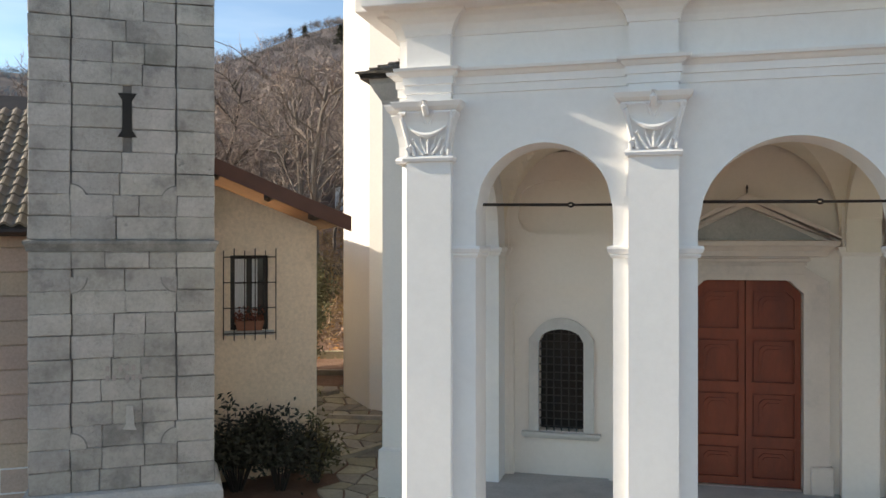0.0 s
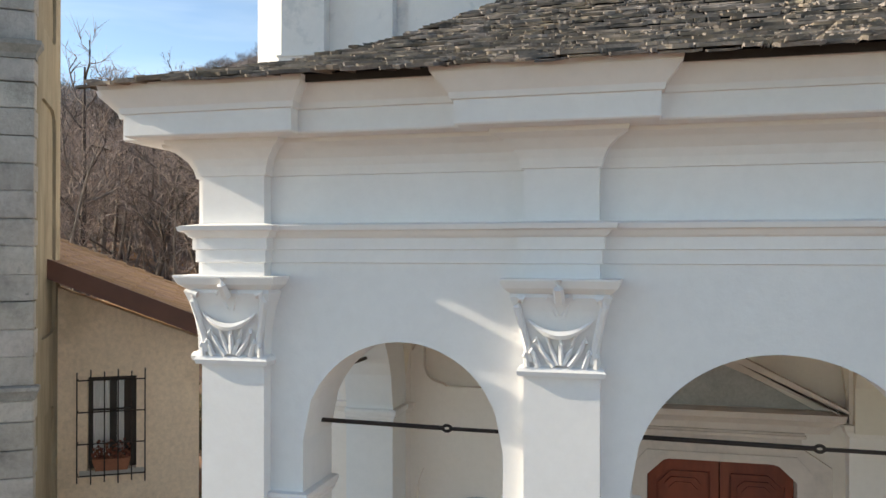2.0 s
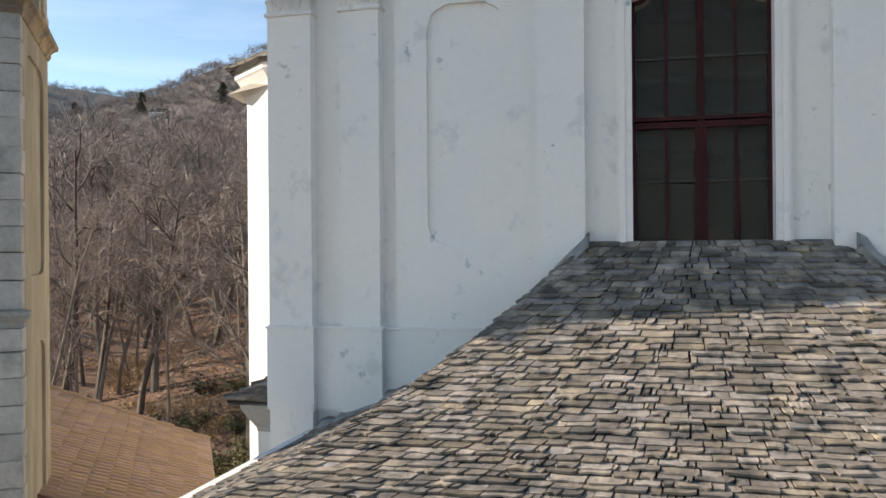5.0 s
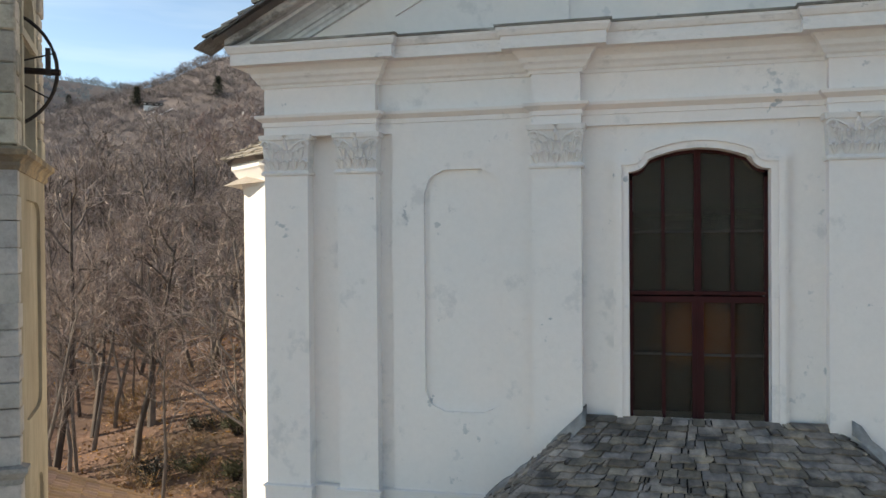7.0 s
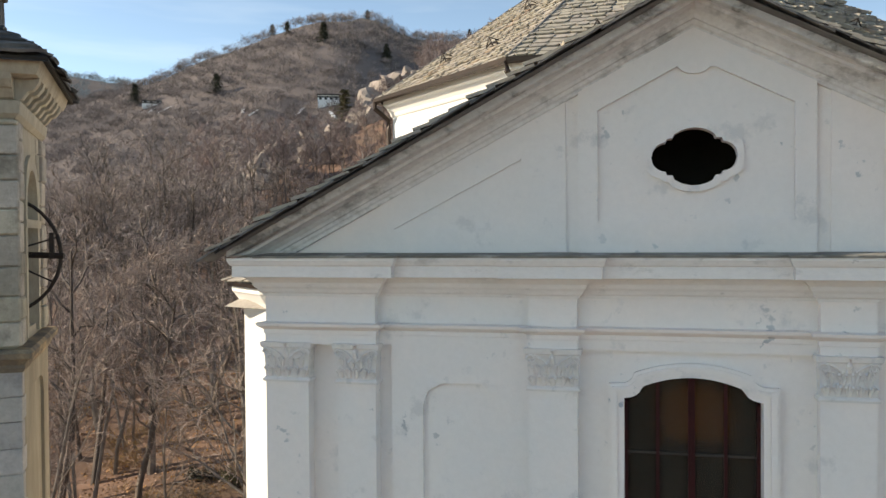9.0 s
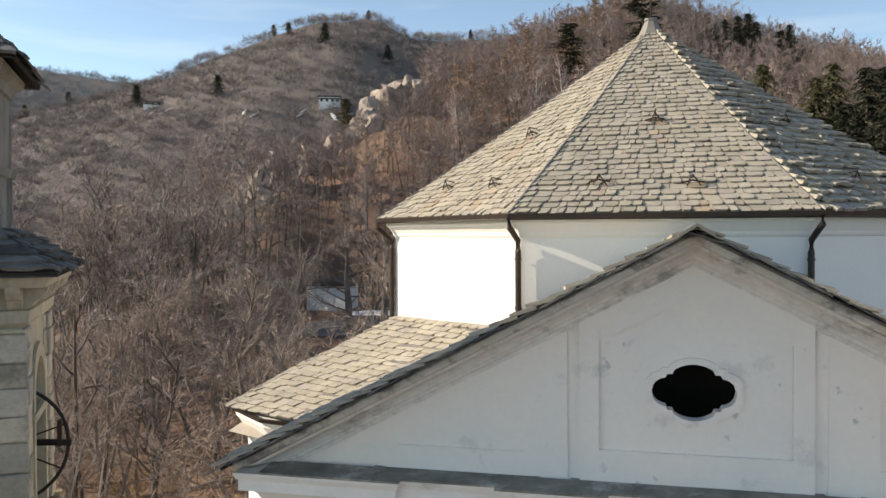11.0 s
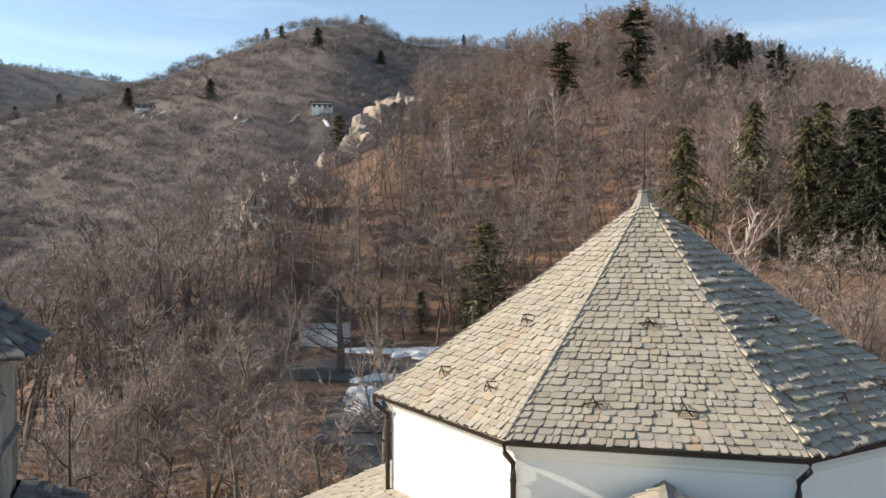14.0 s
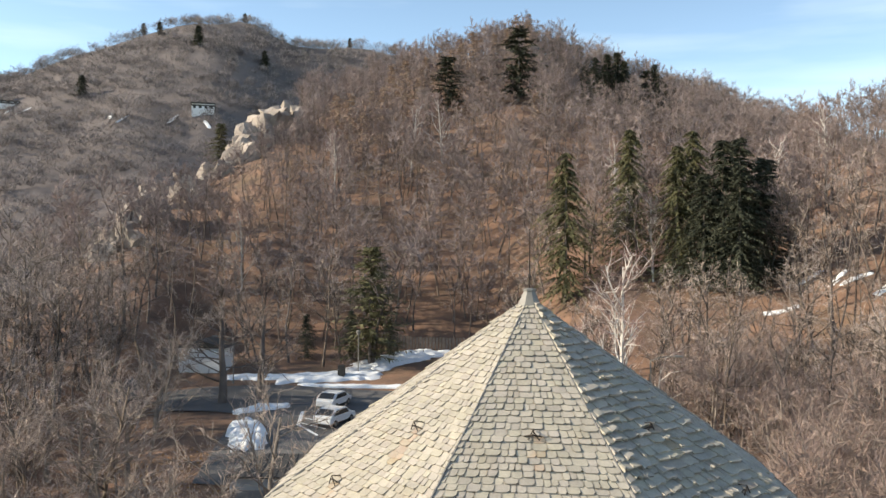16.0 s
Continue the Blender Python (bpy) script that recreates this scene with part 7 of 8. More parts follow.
# brambles, dry grass and fallen leaves on the open slope behind the tower
tuft_t = [crown_tree(180 + k, 0.8, 0.7, 9, 2, 0, 5, 0.32, 0.010, trunk_r=0.01, first=0.05, limb_w=0.010, solid=False) for k in range(4)]
spots = []
for _ in range(520):
    az, r = rng.uniform(17, 36), rng.uniform(24, 52)
    x, y = at_az(az, r)
    if x < -9.5 and noise.noise(Vector((x * 0.16, y * 0.16, 5))) > -0.12:
        spots.append((x, y, rng.uniform(0.5, 1.6), ground(x, y)))
stuff("brambles", "dry red brown brambles and grass on the slope", "undergrowth", spots, tuft_t, (DRY_GRASS, DRY_GRASS), 9)
lv, lf = [], []
for _ in range(16000):
    az, r = rng.uniform(16, 40), math.sqrt(rng.uniform(22 ** 2, 66 ** 2))
    x, y = at_az(az, r)
    if x > -9:
        continue
    c = Vector((x, y, ground(x, y) + rng.uniform(0.02, 0.06)))
    d = Vector((rng.gauss(0, 1), rng.gauss(0, 1), rng.gauss(0, 0.35))).normalized() * rng.uniform(0.05, 0.12)
    s = d.cross(Vector((rng.gauss(0, 0.4), rng.gauss(0, 0.4), 1))).normalized() * rng.uniform(0.03, 0.07)
    k = len(lv)
    lv += [c - d, c + s, c + d, c - s]
    lf.append([k, k + 1, k + 2, k + 3])
tagged(raw_part("fallen_leaves", lv, lf, FALLEN, None), "fallen brown oak leaves on the slope", "leaves", kind="stuff")
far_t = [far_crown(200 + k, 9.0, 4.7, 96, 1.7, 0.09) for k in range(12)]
spots = []
for _ in range(9900):
    az, r = rng.uniform(-26, 44), math.sqrt(rng.uniform(150 ** 2, 760 ** 2))
    r1 = float(np.interp(az, AZ, R1))
    if r < r1 + 70 or (az < 6 and r < 560):
        continue
    x, y = at_az(az, r)
    spots.append((x, y, rng.uniform(0.65, 1.3), ground(x, y) - 1.8))
stuff("far_bare_woods", "grey brown bare woods on the far hill", "woods", spots, far_t, (FAR_CROWN_SHADE, FAR_CROWN_LIT), 6)
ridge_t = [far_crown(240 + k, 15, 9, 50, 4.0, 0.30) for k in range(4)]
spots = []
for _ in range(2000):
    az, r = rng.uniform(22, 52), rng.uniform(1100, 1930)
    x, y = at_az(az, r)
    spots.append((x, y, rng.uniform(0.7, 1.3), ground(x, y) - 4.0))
stuff("ridge_woods", "distant ridge woods with haze blue painted into their colour", "woods", spots, ridge_t, (RIDGE_HAZE, RIDGE_HAZE), 7)

# single bare trees
oaks = [tree_template("bare_tree", tree_mesh(300 + k, 11.0, 6.0, 14, 8, 12, 0.8, 0.011, lean=0.08, trunk_r=0.25, first=0.25, up=0.6, sides=8, fat=0.6), BARK, TWIG,
                      "old bare tree with a wide grey brown crown") for k in range(3)]
slim = [tree_template("bare_tree", tree_mesh(320 + k, 12.0, 4.0, 14, 6, 11, 0.75, 0.010, lean=0.16, trunk_r=0.11, first=0.35, up=1.1, sides=6, fat=0.6), BARK, TWIG,
                      "tall slim bare tree with grey bark") for k in range(3)]
for t in oaks + slim:
    t["group"] = "bare trees"
first_use = {}


def put(ob, x, y, scale, turn, sink=0.15):
    """The first one moves the template itself, the next are copies."""
    m = Matrix.Translation((x, y, ground(x, y) - sink)) @ Matrix.Rotation(turn, 4, "Z") @ Matrix.Scale(scale, 4)
    if ob not in first_use:
        first_use[ob] = True
        ob.matrix_basis = m
        return ob
    c = copy_thing(ob, m)
    c.scale = (scale, scale, scale)
    return c


for az, r, s, k in ((26.8, 47, 0.8, 1), (29.0, 52, 1.0, 0), (24.6, 72, 0.9, 1), (26.2, 60, 0.85, 0), (33, 44, 0.9, 0), (28.5, 60, 1.0, 2), (31, 66, 0.95, 1), (36, 52, 0.9, 2)):
    put(oaks[k], *at_az(az, r), s, az * 7.1)
for az, r, s, k in ((24.3, 43, 0.86, 1), (26.3, 51, 0.95, 0), (25.0, 66, 0.9, 2)):
    put(slim[k], *at_az(az, r), s, az * 3.3)
# two old trees with thick dark trunks at the edge of the car park
old_tree = tree_template("bare_tree", tree_mesh(307, 10.5, 6.2, 15, 8, 11, 0.8, 0.011, lean=0.1, trunk_r=0.46, first=0.26, up=0.4, sides=9, fat=0.55), WOOD_BARK, TWIG, "thick trunked old bare tree beside the asphalt")
old_tree["group"] = "bare trees"
put(old_tree, *at_az(20.3, 80), 1.0, 1.0)
put(old_tree, *at_az(17.7, 81), 0.95, 3.2)
for x, y, s, k in ((-13.2, 30.5, 0.98, 0), (-11.2, 36.0, 1.0, 1), (-16.5, 37.0, 1.0, 2), (-12.4, 45.0, 1.05, 0)):
    put(oaks[k], x, y, s, x)
for i in range(11):
    az, r = 32.3 + 9 * ((i * 0.618) % 1), 33 + 20 * ((i * 0.377) % 1)
    x, y = at_az(az, r)
    if x < -15:
        put(slim[i % 3], x, y, 0.75 + 0.4 * ((i * 0.71) % 1), i * 1.7)
# brushy trees east of the drum
brush = [tree_template("bare_tree", tree_mesh(340 + k, 8.5, 5.0, 20, 7, 13, 0.9, 0.012, trunk_r=0.13, first=0.08, up=0.6, sides=6, fat=0.8), BRUSH, BRUSH_TWIG,
                       "bushy bare tree with reddish grey twigs") for k in range(2)]
for t in brush:
    t["group"] = "brushy bare trees"
for i in range(46):
    az, r = -12.5 - 18 * ((i * 0.618) % 1), 40 + 34 * ((i * 0.43) % 1)
    x, y = at_az(az, r)
    if az > -16.5 and r < 60:
        az -= 5.0
        x, y = at_az(az, r)
    put(brush[i % 2], x, y, 0.8 + 0.45 * ((i * 0.37) % 1), i * 2.3)
for az, r, s in ((-2.6, 66, 0.8), (-4.0, 70, 0.95), (-5.4, 66, 0.8), (-4.6, 78, 1.0), (-10.8, 72, 0.9), (-12.0, 66, 0.85), (-9.5, 80, 1.0), (-2.0, 76, 0.8)):
    put(brush[int(s * 100) % 2], *at_az(az, r), s, az * 3)
# birches
birch = tree_template("birch", tree_mesh(362, 16.0, 5.0, 17, 8, 14, 1.0, 0.012, trunk_r=0.20, first=0.14, up=1.7, sides=7, fat=0.95), BIRCH, BIRCH_TWIG, "white barked birch with fine reddish twigs")
birch["group"] = "birches"
put(birch, 7.2, 60.0, 1.12, 0.3)
put(birch, 3.9, 63.0, 0.7, 2.3)
for az, r, s in ((12.8, 150, 1.0), (7.6, 160, 1.0), (5.4, 165, 0.95), (19.0, 120, 0.8), (-6.4, 120, 0.95), (-9.0, 105, 0.8), (-16.5, 130, 1.0), (-19.5, 140, 1.0)):
    put(birch, *at_az(az, r), s, az)
# larches
larch = tree_template("larch", conifer_mesh(380, 13, 4.2, 20, 8, 0.1, 12, 0.30), BARK, LARCH, "leafless pale orange larch")
larch["group"] = "larches"
for i in range(22):
    az, r = -1 + 16 * ((i * 0.618) % 1), 165 + 100 * ((i * 0.37) % 1)
    put(larch, *at_az(az, r), 0.9 + 0.4 * ((i * 0.53) % 1), i * 1.1)
# conifers
spruce = tree_template("spruce", conifer_mesh(400, 16, 6.0, 26, 10, 0.8, 34, 0.26), BARK, NEEDLE_LIT, "drooping olive green spruce")
dark_fir = tree_template("fir", conifer_mesh(410, 17, 6.6, 24, 11, 0.45, 36, 0.30), BARK, NEEDLE, "dense dark green fir")
far_fir = tree_template("fir", conifer_mesh(415, 15, 7.0, 16, 9, 0.35, 12, 0.95), BARK, NEEDLE, "dark green fir standing among bare woods")
far_fir["group"] = "far firs"
cedar = tree_template("cedar", conifer_mesh(420, 15, 8.0, 12, 9, 0.15, 24, 0.62), BARK, NEEDLE, "dark green conifer with level layered boughs")
for t, g in ((spruce, "spruces"), (dark_fir, "firs"), (cedar, "layered conifers")):
    t["group"] = g
for x, y, s in ((6.2, 106, 1.17), (14.4, 110, 1.14), (19.8, 107, 1.06), (22.3, 111, 1.12)):
    put(spruce, x, y, s, x)
for x, y, s in ((24.5, 104, 1.06), (27.2, 107, 1.04), (22.2, 103, 0.84), (25.8, 101, 0.9), (29.2, 105, 0.9), (31.0, 108, 0.85)):
    put(dark_fir, x, y, s, x)
pine = tree_template("pine", conifer_mesh(430, 13, 5.4, 22, 9, 0.15, 18, 0.42), BARK, NEEDLE_LIT, "young olive green pine")
pine["group"] = "pines"
put(pine, -16.0, 94.0, 1.05, 0.5)
put(pine, -68.5, 189, 0.95, 1.5)
for az, rise, tall in ((5.1, 0.148, 0.072), (0.2, 0.162, 0.092), (-8.4, 0.142, 0.055)):
    x, y = on_slope(az, rise, 110, 290)
    put(cedar, x, y, tall * math.hypot(x - VX, y - VY) / 15, az)
for az, rise, tall in ((-4.2, 0.155, 0.050), (-5.0, 0.158, 0.056), (-5.8, 0.158, 0.060), (-6.4, 0.156, 0.062), (-6.9, 0.150, 0.058), (-8.9, 0.145, 0.058), (-9.6, 0.145, 0.036), (-10.2, 0.143, 0.032), (-11.4, 0.138, 0.03)):
    x, y = on_slope(az, rise, 110, 290)
    put(dark_fir, x, y, tall * math.hypot(x - VX, y - VY) / 17, az)
for x, y, s in ((-24.0, 97, 0.32), (-18.5, 96, 0.36), (-14.5, 99, 0.30)):
    put(dark_fir, x, y, s, x + y)
for i in range(16):
    az = -7.5 + 9.0 * i / 15
    x, y = at_az(az, 286 + 5 * math.sin(i * 2.1))
    put(far_fir, x, y, 0.42 + 0.2 * ((i * 0.618) % 1), i)
for az, rise, s in ((34.0, 0.135, 1.0), (28.9, 0.15, 0.95), (25.2, 0.238, 0.7), (24.2, 0.225, 0.7), (21.8, 0.215, 1.05), (18.8, 0.258, 0.6), (17.5, 0.195, 0.8), (11.8, 0.235, 0.6), (8.8, 0.225, 0.6), (40.5, 0.16, 0.8), (38, 0.163, 0.8)):
    x, y = on_slope(az, rise, 330, 725)
    put(far_fir, x, y, s, az)


# ---- rocks on the spur ----
def boulder(x, y, size, seed, parent, squash=0.8, z_off=0.0):
    """A cluster of angular blocks split along joints."""
    rng = random.Random(seed * 17 + 3)
    z0 = ground(x, y) + z_off
    for b in range(4):
        bm = bmesh.new()
        k = size * rng.uniform(0.35, 0.8) * (1.15 if b == 0 else 0.8)
        c = Vector((x + rng.gauss(0, 0.5) * size * (b > 0), y + rng.gauss(0, 0.3) * size * (b > 0), z0 + rng.uniform(-0.3, 0.35) * size * (b > 0)))
        tilt = Matrix.Rotation(rng.uniform(-0.5, 0.5), 3, "Y") @ Matrix.Rotation(rng.uniform(0, 3.14), 3, "Z")
        for _ in range(16):
            p = Vector((rng.uniform(-1, 1), rng.uniform(-1, 1), rng.uniform(-1, 1)))
            p = p / max(abs(p.x), abs(p.y), abs(p.z)) * rng.uniform(0.75, 1.0)
            bm.verts.new(c + tilt @ Vector((p.x * k * rng.uniform(0.6, 1.0), p.y * k * 0.8, p.z * k * squash * 1.25)))
        hull = bmesh.ops.convex_hull(bm, input=bm.verts[:])
        bmesh.ops.delete(bm, geom=[e for e in hull["geom_interior"] if isinstance(e, bmesh.types.BMVert)], context="VERTS")
        bmesh.ops.subdivide_edges(bm, edges=bm.edges[:], cuts=2, use_grid_fill=True)
        for v in bm.verts:
            v.co += Vector((noise.noise(v.co * 0.9), noise.noise(v.co * 0.9 + Vector((9, 0, 0))), noise.noise(v.co * 0.8 + Vector((0, 9, 0))))) * 0.16 * k
        part("rock", bm, ROCK, parent)


def crag(name_label, rows, seed):
    """A run of boulders along the crest of the spur: direction, rise over the look-out, size."""
    first = None
    for i, (az, rise, size) in enumerate(rows):
        r = float(np.interp(az, AZ, R1)) - 7
        x, y = at_az(az, r)
        z = VZ + rise * r
        if first is None:
            first = thing("rock_bluff", (x, y, ground(x, y)), name_label, "rock")
        # the foot of each boulder is set into the slope
        off = min(max(-size * 0.3, z - ground(x, y) - size * 0.4), size * 0.35)
        boulder(x, y, size * 1.3, seed + i, first, 0.95, off + 0.15 * size)


crag("pale bare rock bluff on the wooded spur", ((16.3, 0.137, 4.6), (17.0, 0.132, 5.4), (17.6, 0.124, 5.7), (18.3, 0.117, 4.9), (18.8, 0.108, 4.3), (17.2, 0.115, 4.6), (18.0, 0.100, 4.6), (19.3, 0.085, 4.3), (20.2, 0.068, 3.8), (16.0, 0.128, 3.0), (19.0, 0.095, 3.2)), 1)
crag("grey rock outcrops along the wooded spur", ((21.6, 0.075, 2.4), (22.6, 0.072, 3.2), (23.2, 0.062, 3.0), (24.6, 0.047, 3.2), (25.3, 0.046, 2.6), (24.9, 0.036, 2.0)), 20)
crag("orange brown rocks along the wooded spur", ((26.4, 0.036, 2.4), (27.2, 0.032, 2.6), (28.0, 0.028, 2.0), (27.6, 0.026, 1.6)), 40)

# ---- car park, snow and street things beyond the church ----
def sheet(name, outline, lift, mat, label, category, parent=None, kind="structure", n=10):
    """A flat piece of ground cover that follows the land."""
    bm = bmesh.new()
    f = face(bm, [(x, y, 0) for x, y in outline])
    bmesh.ops.triangulate(bm, faces=bm.faces[:])
    bmesh.ops.subdivide_edges(bm, edges=bm.edges[:], cuts=n, use_grid_fill=True)
    for v in bm.verts:
        v.co.z = ground(v.co.x, v.co.y) + lift
    ob = part(name, bm, mat, parent)
    return tagged(ob, label, category, kind=kind)


sheet("car_park", [(-21.5, 57), (-8, 55), (2, 66), (-4, 84), (-24, 84.5), (-38, 82), (-38, 77), (-24, 74)], 0.10, ASPHALT, "grey asphalt car park", "car park")
for i, pts in enumerate(([(-18.9, 75.6), (-18.6, 75.7), (-17.7, 70.9), (-18.0, 70.8)], [(-18.0, 70.8), (-17.8, 71.0), (-15.3, 67.7), (-15.5, 67.5)], [(-18.2, 73.2), (-18.1, 73.4), (-15.6, 72.0), (-15.7, 71.8)], [(-17.9, 71.4), (-17.8, 71.6), (-15.2, 69.8), (-15.3, 69.6)])):
    sheet("road_marking", pts, 0.115, WHITE_PAINT, "white painted parking line", "road marking", n=1)


def snow_bank(cx, cy, length, width, height, turn, seed):
    bm = bmesh.new()
    nx, ny = 34, 14
    g = []
    for i in range(nx + 1):
        row = []
        for j in range(ny + 1):
            u, v = 2 * i / nx - 1, 2 * j / ny - 1
            edge = 1 + 0.28 * noise.noise(Vector((u * 3 + seed, v * 3, 1)))
            x, y = u * length * edge, v * width * (1 + 0.5 * noise.noise(Vector((u * 4, seed, 0))))
            x, y = cx + x * math.cos(turn) - y * math.sin(turn), cy + x * math.sin(turn) + y * math.cos(turn)
            h = height * max(0.0, 1 - u * u) ** 0.5 * max(0.0, 1 - v * v) ** 0.6 * (0.75 + 0.7 * noise.noise(Vector((x * 0.9, y * 0.9, seed))) + 0.25 * noise.noise(Vector((x * 2.7, y * 2.7, seed))))
            row.append(bm.verts.new((x, y, ground(x, y) + 0.08 + max(-0.1, h) - (0.12 if abs(u) > 0.98 or abs(v) > 0.98 else 0))))
        g.append(row)
    for i in range(nx):
        for j in range(ny):
            bm.faces.new((g[i][j], g[i + 1][j], g[i + 1][j + 1], g[i][j + 1]))
    for f in bm.faces:
        f.smooth = True
    return tagged(part("snow_bank", bm, SNOW, None), "heap of old white snow at the car park edge", "snow", "snow banks")


for a in ((-20.9, 66.8, 3.6, 1.4, 1.3, 1.9, 1), (-22.6, 76.0, 2.6, 0.8, 0.6, 0.7, 2), (-19.5, 88.5, 5.5, 1.8, 0.5, 0.35, 3), (-12.8, 99.0, 7.0, 2.6, 0.6, 1.05, 4), (-27.0, 87.5, 3.0, 1.2, 0.25, 0.1, 5), (-15.5, 85.5, 6.0, 0.5, 0.25, 0.1, 6), (-17.5, 92.0, 5.0, 0.9, 0.3, 0.9, 7)):
    snow_bank(*a)
for i in range(5):
    az, r = -17 - 7 * ((i * 0.618) % 1), 96 + 11 * ((i * 0.37) % 1)
    x, y = at_az(az, r)
    snow_bank(x, y, 1.8, 0.4, 0.12, 0.2 * i, 20 + i)
for az, rise in ((33, 0.128), (32.2, 0.13), (26.5, 0.128), (21.2, 0.124), (23.4, 0.13), (27.2, 0.13)):
    x, y = on_slope(az, rise, 330, 725)
    snow_bank(x, y, 5, 1.0, 0.6, az, int(az * 3))

# striped grey hut with a dark roof
HUT = Matrix.Translation((-16.75, 50.6, 0)) @ Matrix.Rotation(radians(4), 4, "Z")
hut = thing("hut", (-13.5, 52.5, 4.5), "grey striped hut with a dark metal roof", "hut")
for i in range(6):
    bm = bmesh.new()
    box(bm, 0.15, 6.5, 0.2 - 0.004 * (i % 2), 4.5, 4.2 + i * 0.72, 4.2 + (i + 1) * 0.72, HUT)
    part("cladding_band", bm, HUT_GREY if i % 2 else HUT_GREY_B, hut)
bm = bmesh.new()
pts = [(0, 0, 8.55), (6.8, 0, 8.55), (6.8, 4.8, 8.55), (0, 4.8, 8.55), (0, 0, 8.68), (6.8, 0, 8.68), (6.8, 4.8, 8.68), (0, 4.8, 8.68)]
v8 = [bm.verts.new(HUT @ Vector(p)) for p in pts]
for f in ((0, 1, 5, 4), (1, 2, 6, 5), (2, 3, 7, 6), (3, 0, 4, 7), (3, 2, 1, 0)):
    bm.faces.new([v8[i] for i in f])
r1, r2 = bm.verts.new(HUT @ Vector((1.6, 2.4, 9.45))), bm.verts.new(HUT @ Vector((5.2, 2.4, 9.45)))
bm.faces.new((v8[4], v8[5], r2, r1)); bm.faces.new((v8[5], v8[6], r2)); bm.faces.new((v8[6], v8[7], r1, r2)); bm.faces.new((v8[7], v8[4], r1))
hroof_ob = part("hut_roof", bm, HUT_DARK, hut, "dark metal seam roof")
for i in range(15):
    bm = bmesh.new()
    x = 0.25 + i * 0.45
    top = 2.4 * min(1.0, x / 1.6, (6.8 - x) / 1.6)
    tube(bm, [HUT @ Vector((x, 0, 8.70)), HUT @ Vector((x if 1.6 < x < 5.2 else x, top, 8.70 + 0.77 * top / 2.4))], 0.025, 4)
    part("seam", bm, HUT_DARK, hroof_ob)


def parked_car(x, y, turn, label):
    m = Matrix.Translation((x, y, ground(x, y) + 0.10)) @ Matrix.Rotation(turn, 4, "Z")
    car = thing("car", m.translation, label, "car", "parked cars")
    bm = bmesh.new()
    side = [(-2.1, 0.35), (2.05, 0.35), (2.12, 0.75), (1.2, 0.92), (0.55, 1.42), (-1.2, 1.46), (-1.95, 1.0), (-2.12, 0.9)]
    a = [m @ Vector((px, -0.86, pz)) for px, pz in side]
    b = [m @ Vector((px, 0.86, pz)) for px, pz in side]
    va, vb = [bm.verts.new(p) for p in a], [bm.verts.new(p) for p in b]
    bm.faces.new(va); bm.faces.new(vb[::-1])
    for i in range(8):
        j = (i + 1) % 8
        bm.faces.new((va[j], va[i], vb[i], vb[j]))
    bmesh.ops.bevel(bm, geom=bm.edges[:], offset=0.07, segments=2, affect="EDGES")
    body = part("body", bm, CAR_WHITE, car)
    for q in ([(0.62, 1.38), (1.18, 0.97), (1.18, 0.97), (0.62, 1.38)],):
        bm = bmesh.new()
        face(bm, [m @ Vector(p) for p in ((0.66, -0.70, 1.372), (1.17, -0.74, 0.985), (1.17, 0.74, 0.985), (0.66, 0.70, 1.372))])
        bmesh.ops.translate(bm, vec=(0, 0, 0.025), verts=bm.verts[:])
        part("windscreen", bm, GLASS, body)
        bm = bmesh.new()
        face(bm, [m @ Vector(p) for p in ((-1.27, 0.70, 1.44), (-1.93, 0.74, 1.05), (-1.93, -0.74, 1.05), (-1.27, -0.70, 1.44))])
        bmesh.ops.translate(bm, vec=(0, 0, 0.03), verts=bm.verts[:])
        part("rear_window", bm, GLASS, body)
        for s in (-1, 1):
            bm = bmesh.new()
            face(bm, [m @ Vector(p) for p in ((-1.6, s * 0.868, 0.98), (0.95, s * 0.868, 0.95), (0.5, s * 0.868, 1.34), (-1.15, s * 0.868, 1.38))])
            part("side_window", bm, GLASS, body)
    for px in (-1.3, 1.3):
        for s in (-1, 1):
            bm = bmesh.new()
            tube(bm, [m @ Vector((px, s * 0.70, 0.31)), m @ Vector((px, s * 0.89, 0.31))], 0.31, 14)
            wheel = part("wheel", bm, RUBBER, car)
            bm = bmesh.new()
            tube(bm, [m @ Vector((px, s * 0.885, 0.31)), m @ Vector((px, s * 0.897, 0.31))], 0.19, 10)
            part("rim", bm, ZINC, wheel)


parked_car(-14.9, 71.6, radians(72), "white hatchback parked on the asphalt")
parked_car(-16.4, 78.0, radians(78), "white estate car parked beside snow")


def lamp_post(x, y, h, arm, label):
    z = ground(x, y)
    lp = thing("street_lamp", (x, y, z), label, "street lamp")
    bm = bmesh.new()
    tube(bm, [(x, y, z - 0.2), (x, y, z + h)], 0.07, 8, 0.045)
    part("post", bm, ZINC, lp)
    bm = bmesh.new()
    if arm:
        tube(bm, [(x, y, z + h - 0.05), (x + 0.5 * arm, y, z + h + 0.25), (x + arm, y, z + h + 0.3)], 0.035, 6)
        part("arm", bm, ZINC, lp)
        bm = bmesh.new()
        box(bm, x + arm - 0.05, x + arm + 0.55, y - 0.12, y + 0.12, z + h + 0.24, z + h + 0.36)
    else:
        tube(bm, [(x, y, z + h), (x, y, z + h + 0.4)], 0.16, 8, 0.28)
        tube(bm, [(x, y, z + h + 0.4), (x, y, z + h + 0.55)], 0.3, 8, 0.05)
    part("lamp_head", bm, ZINC, lp)


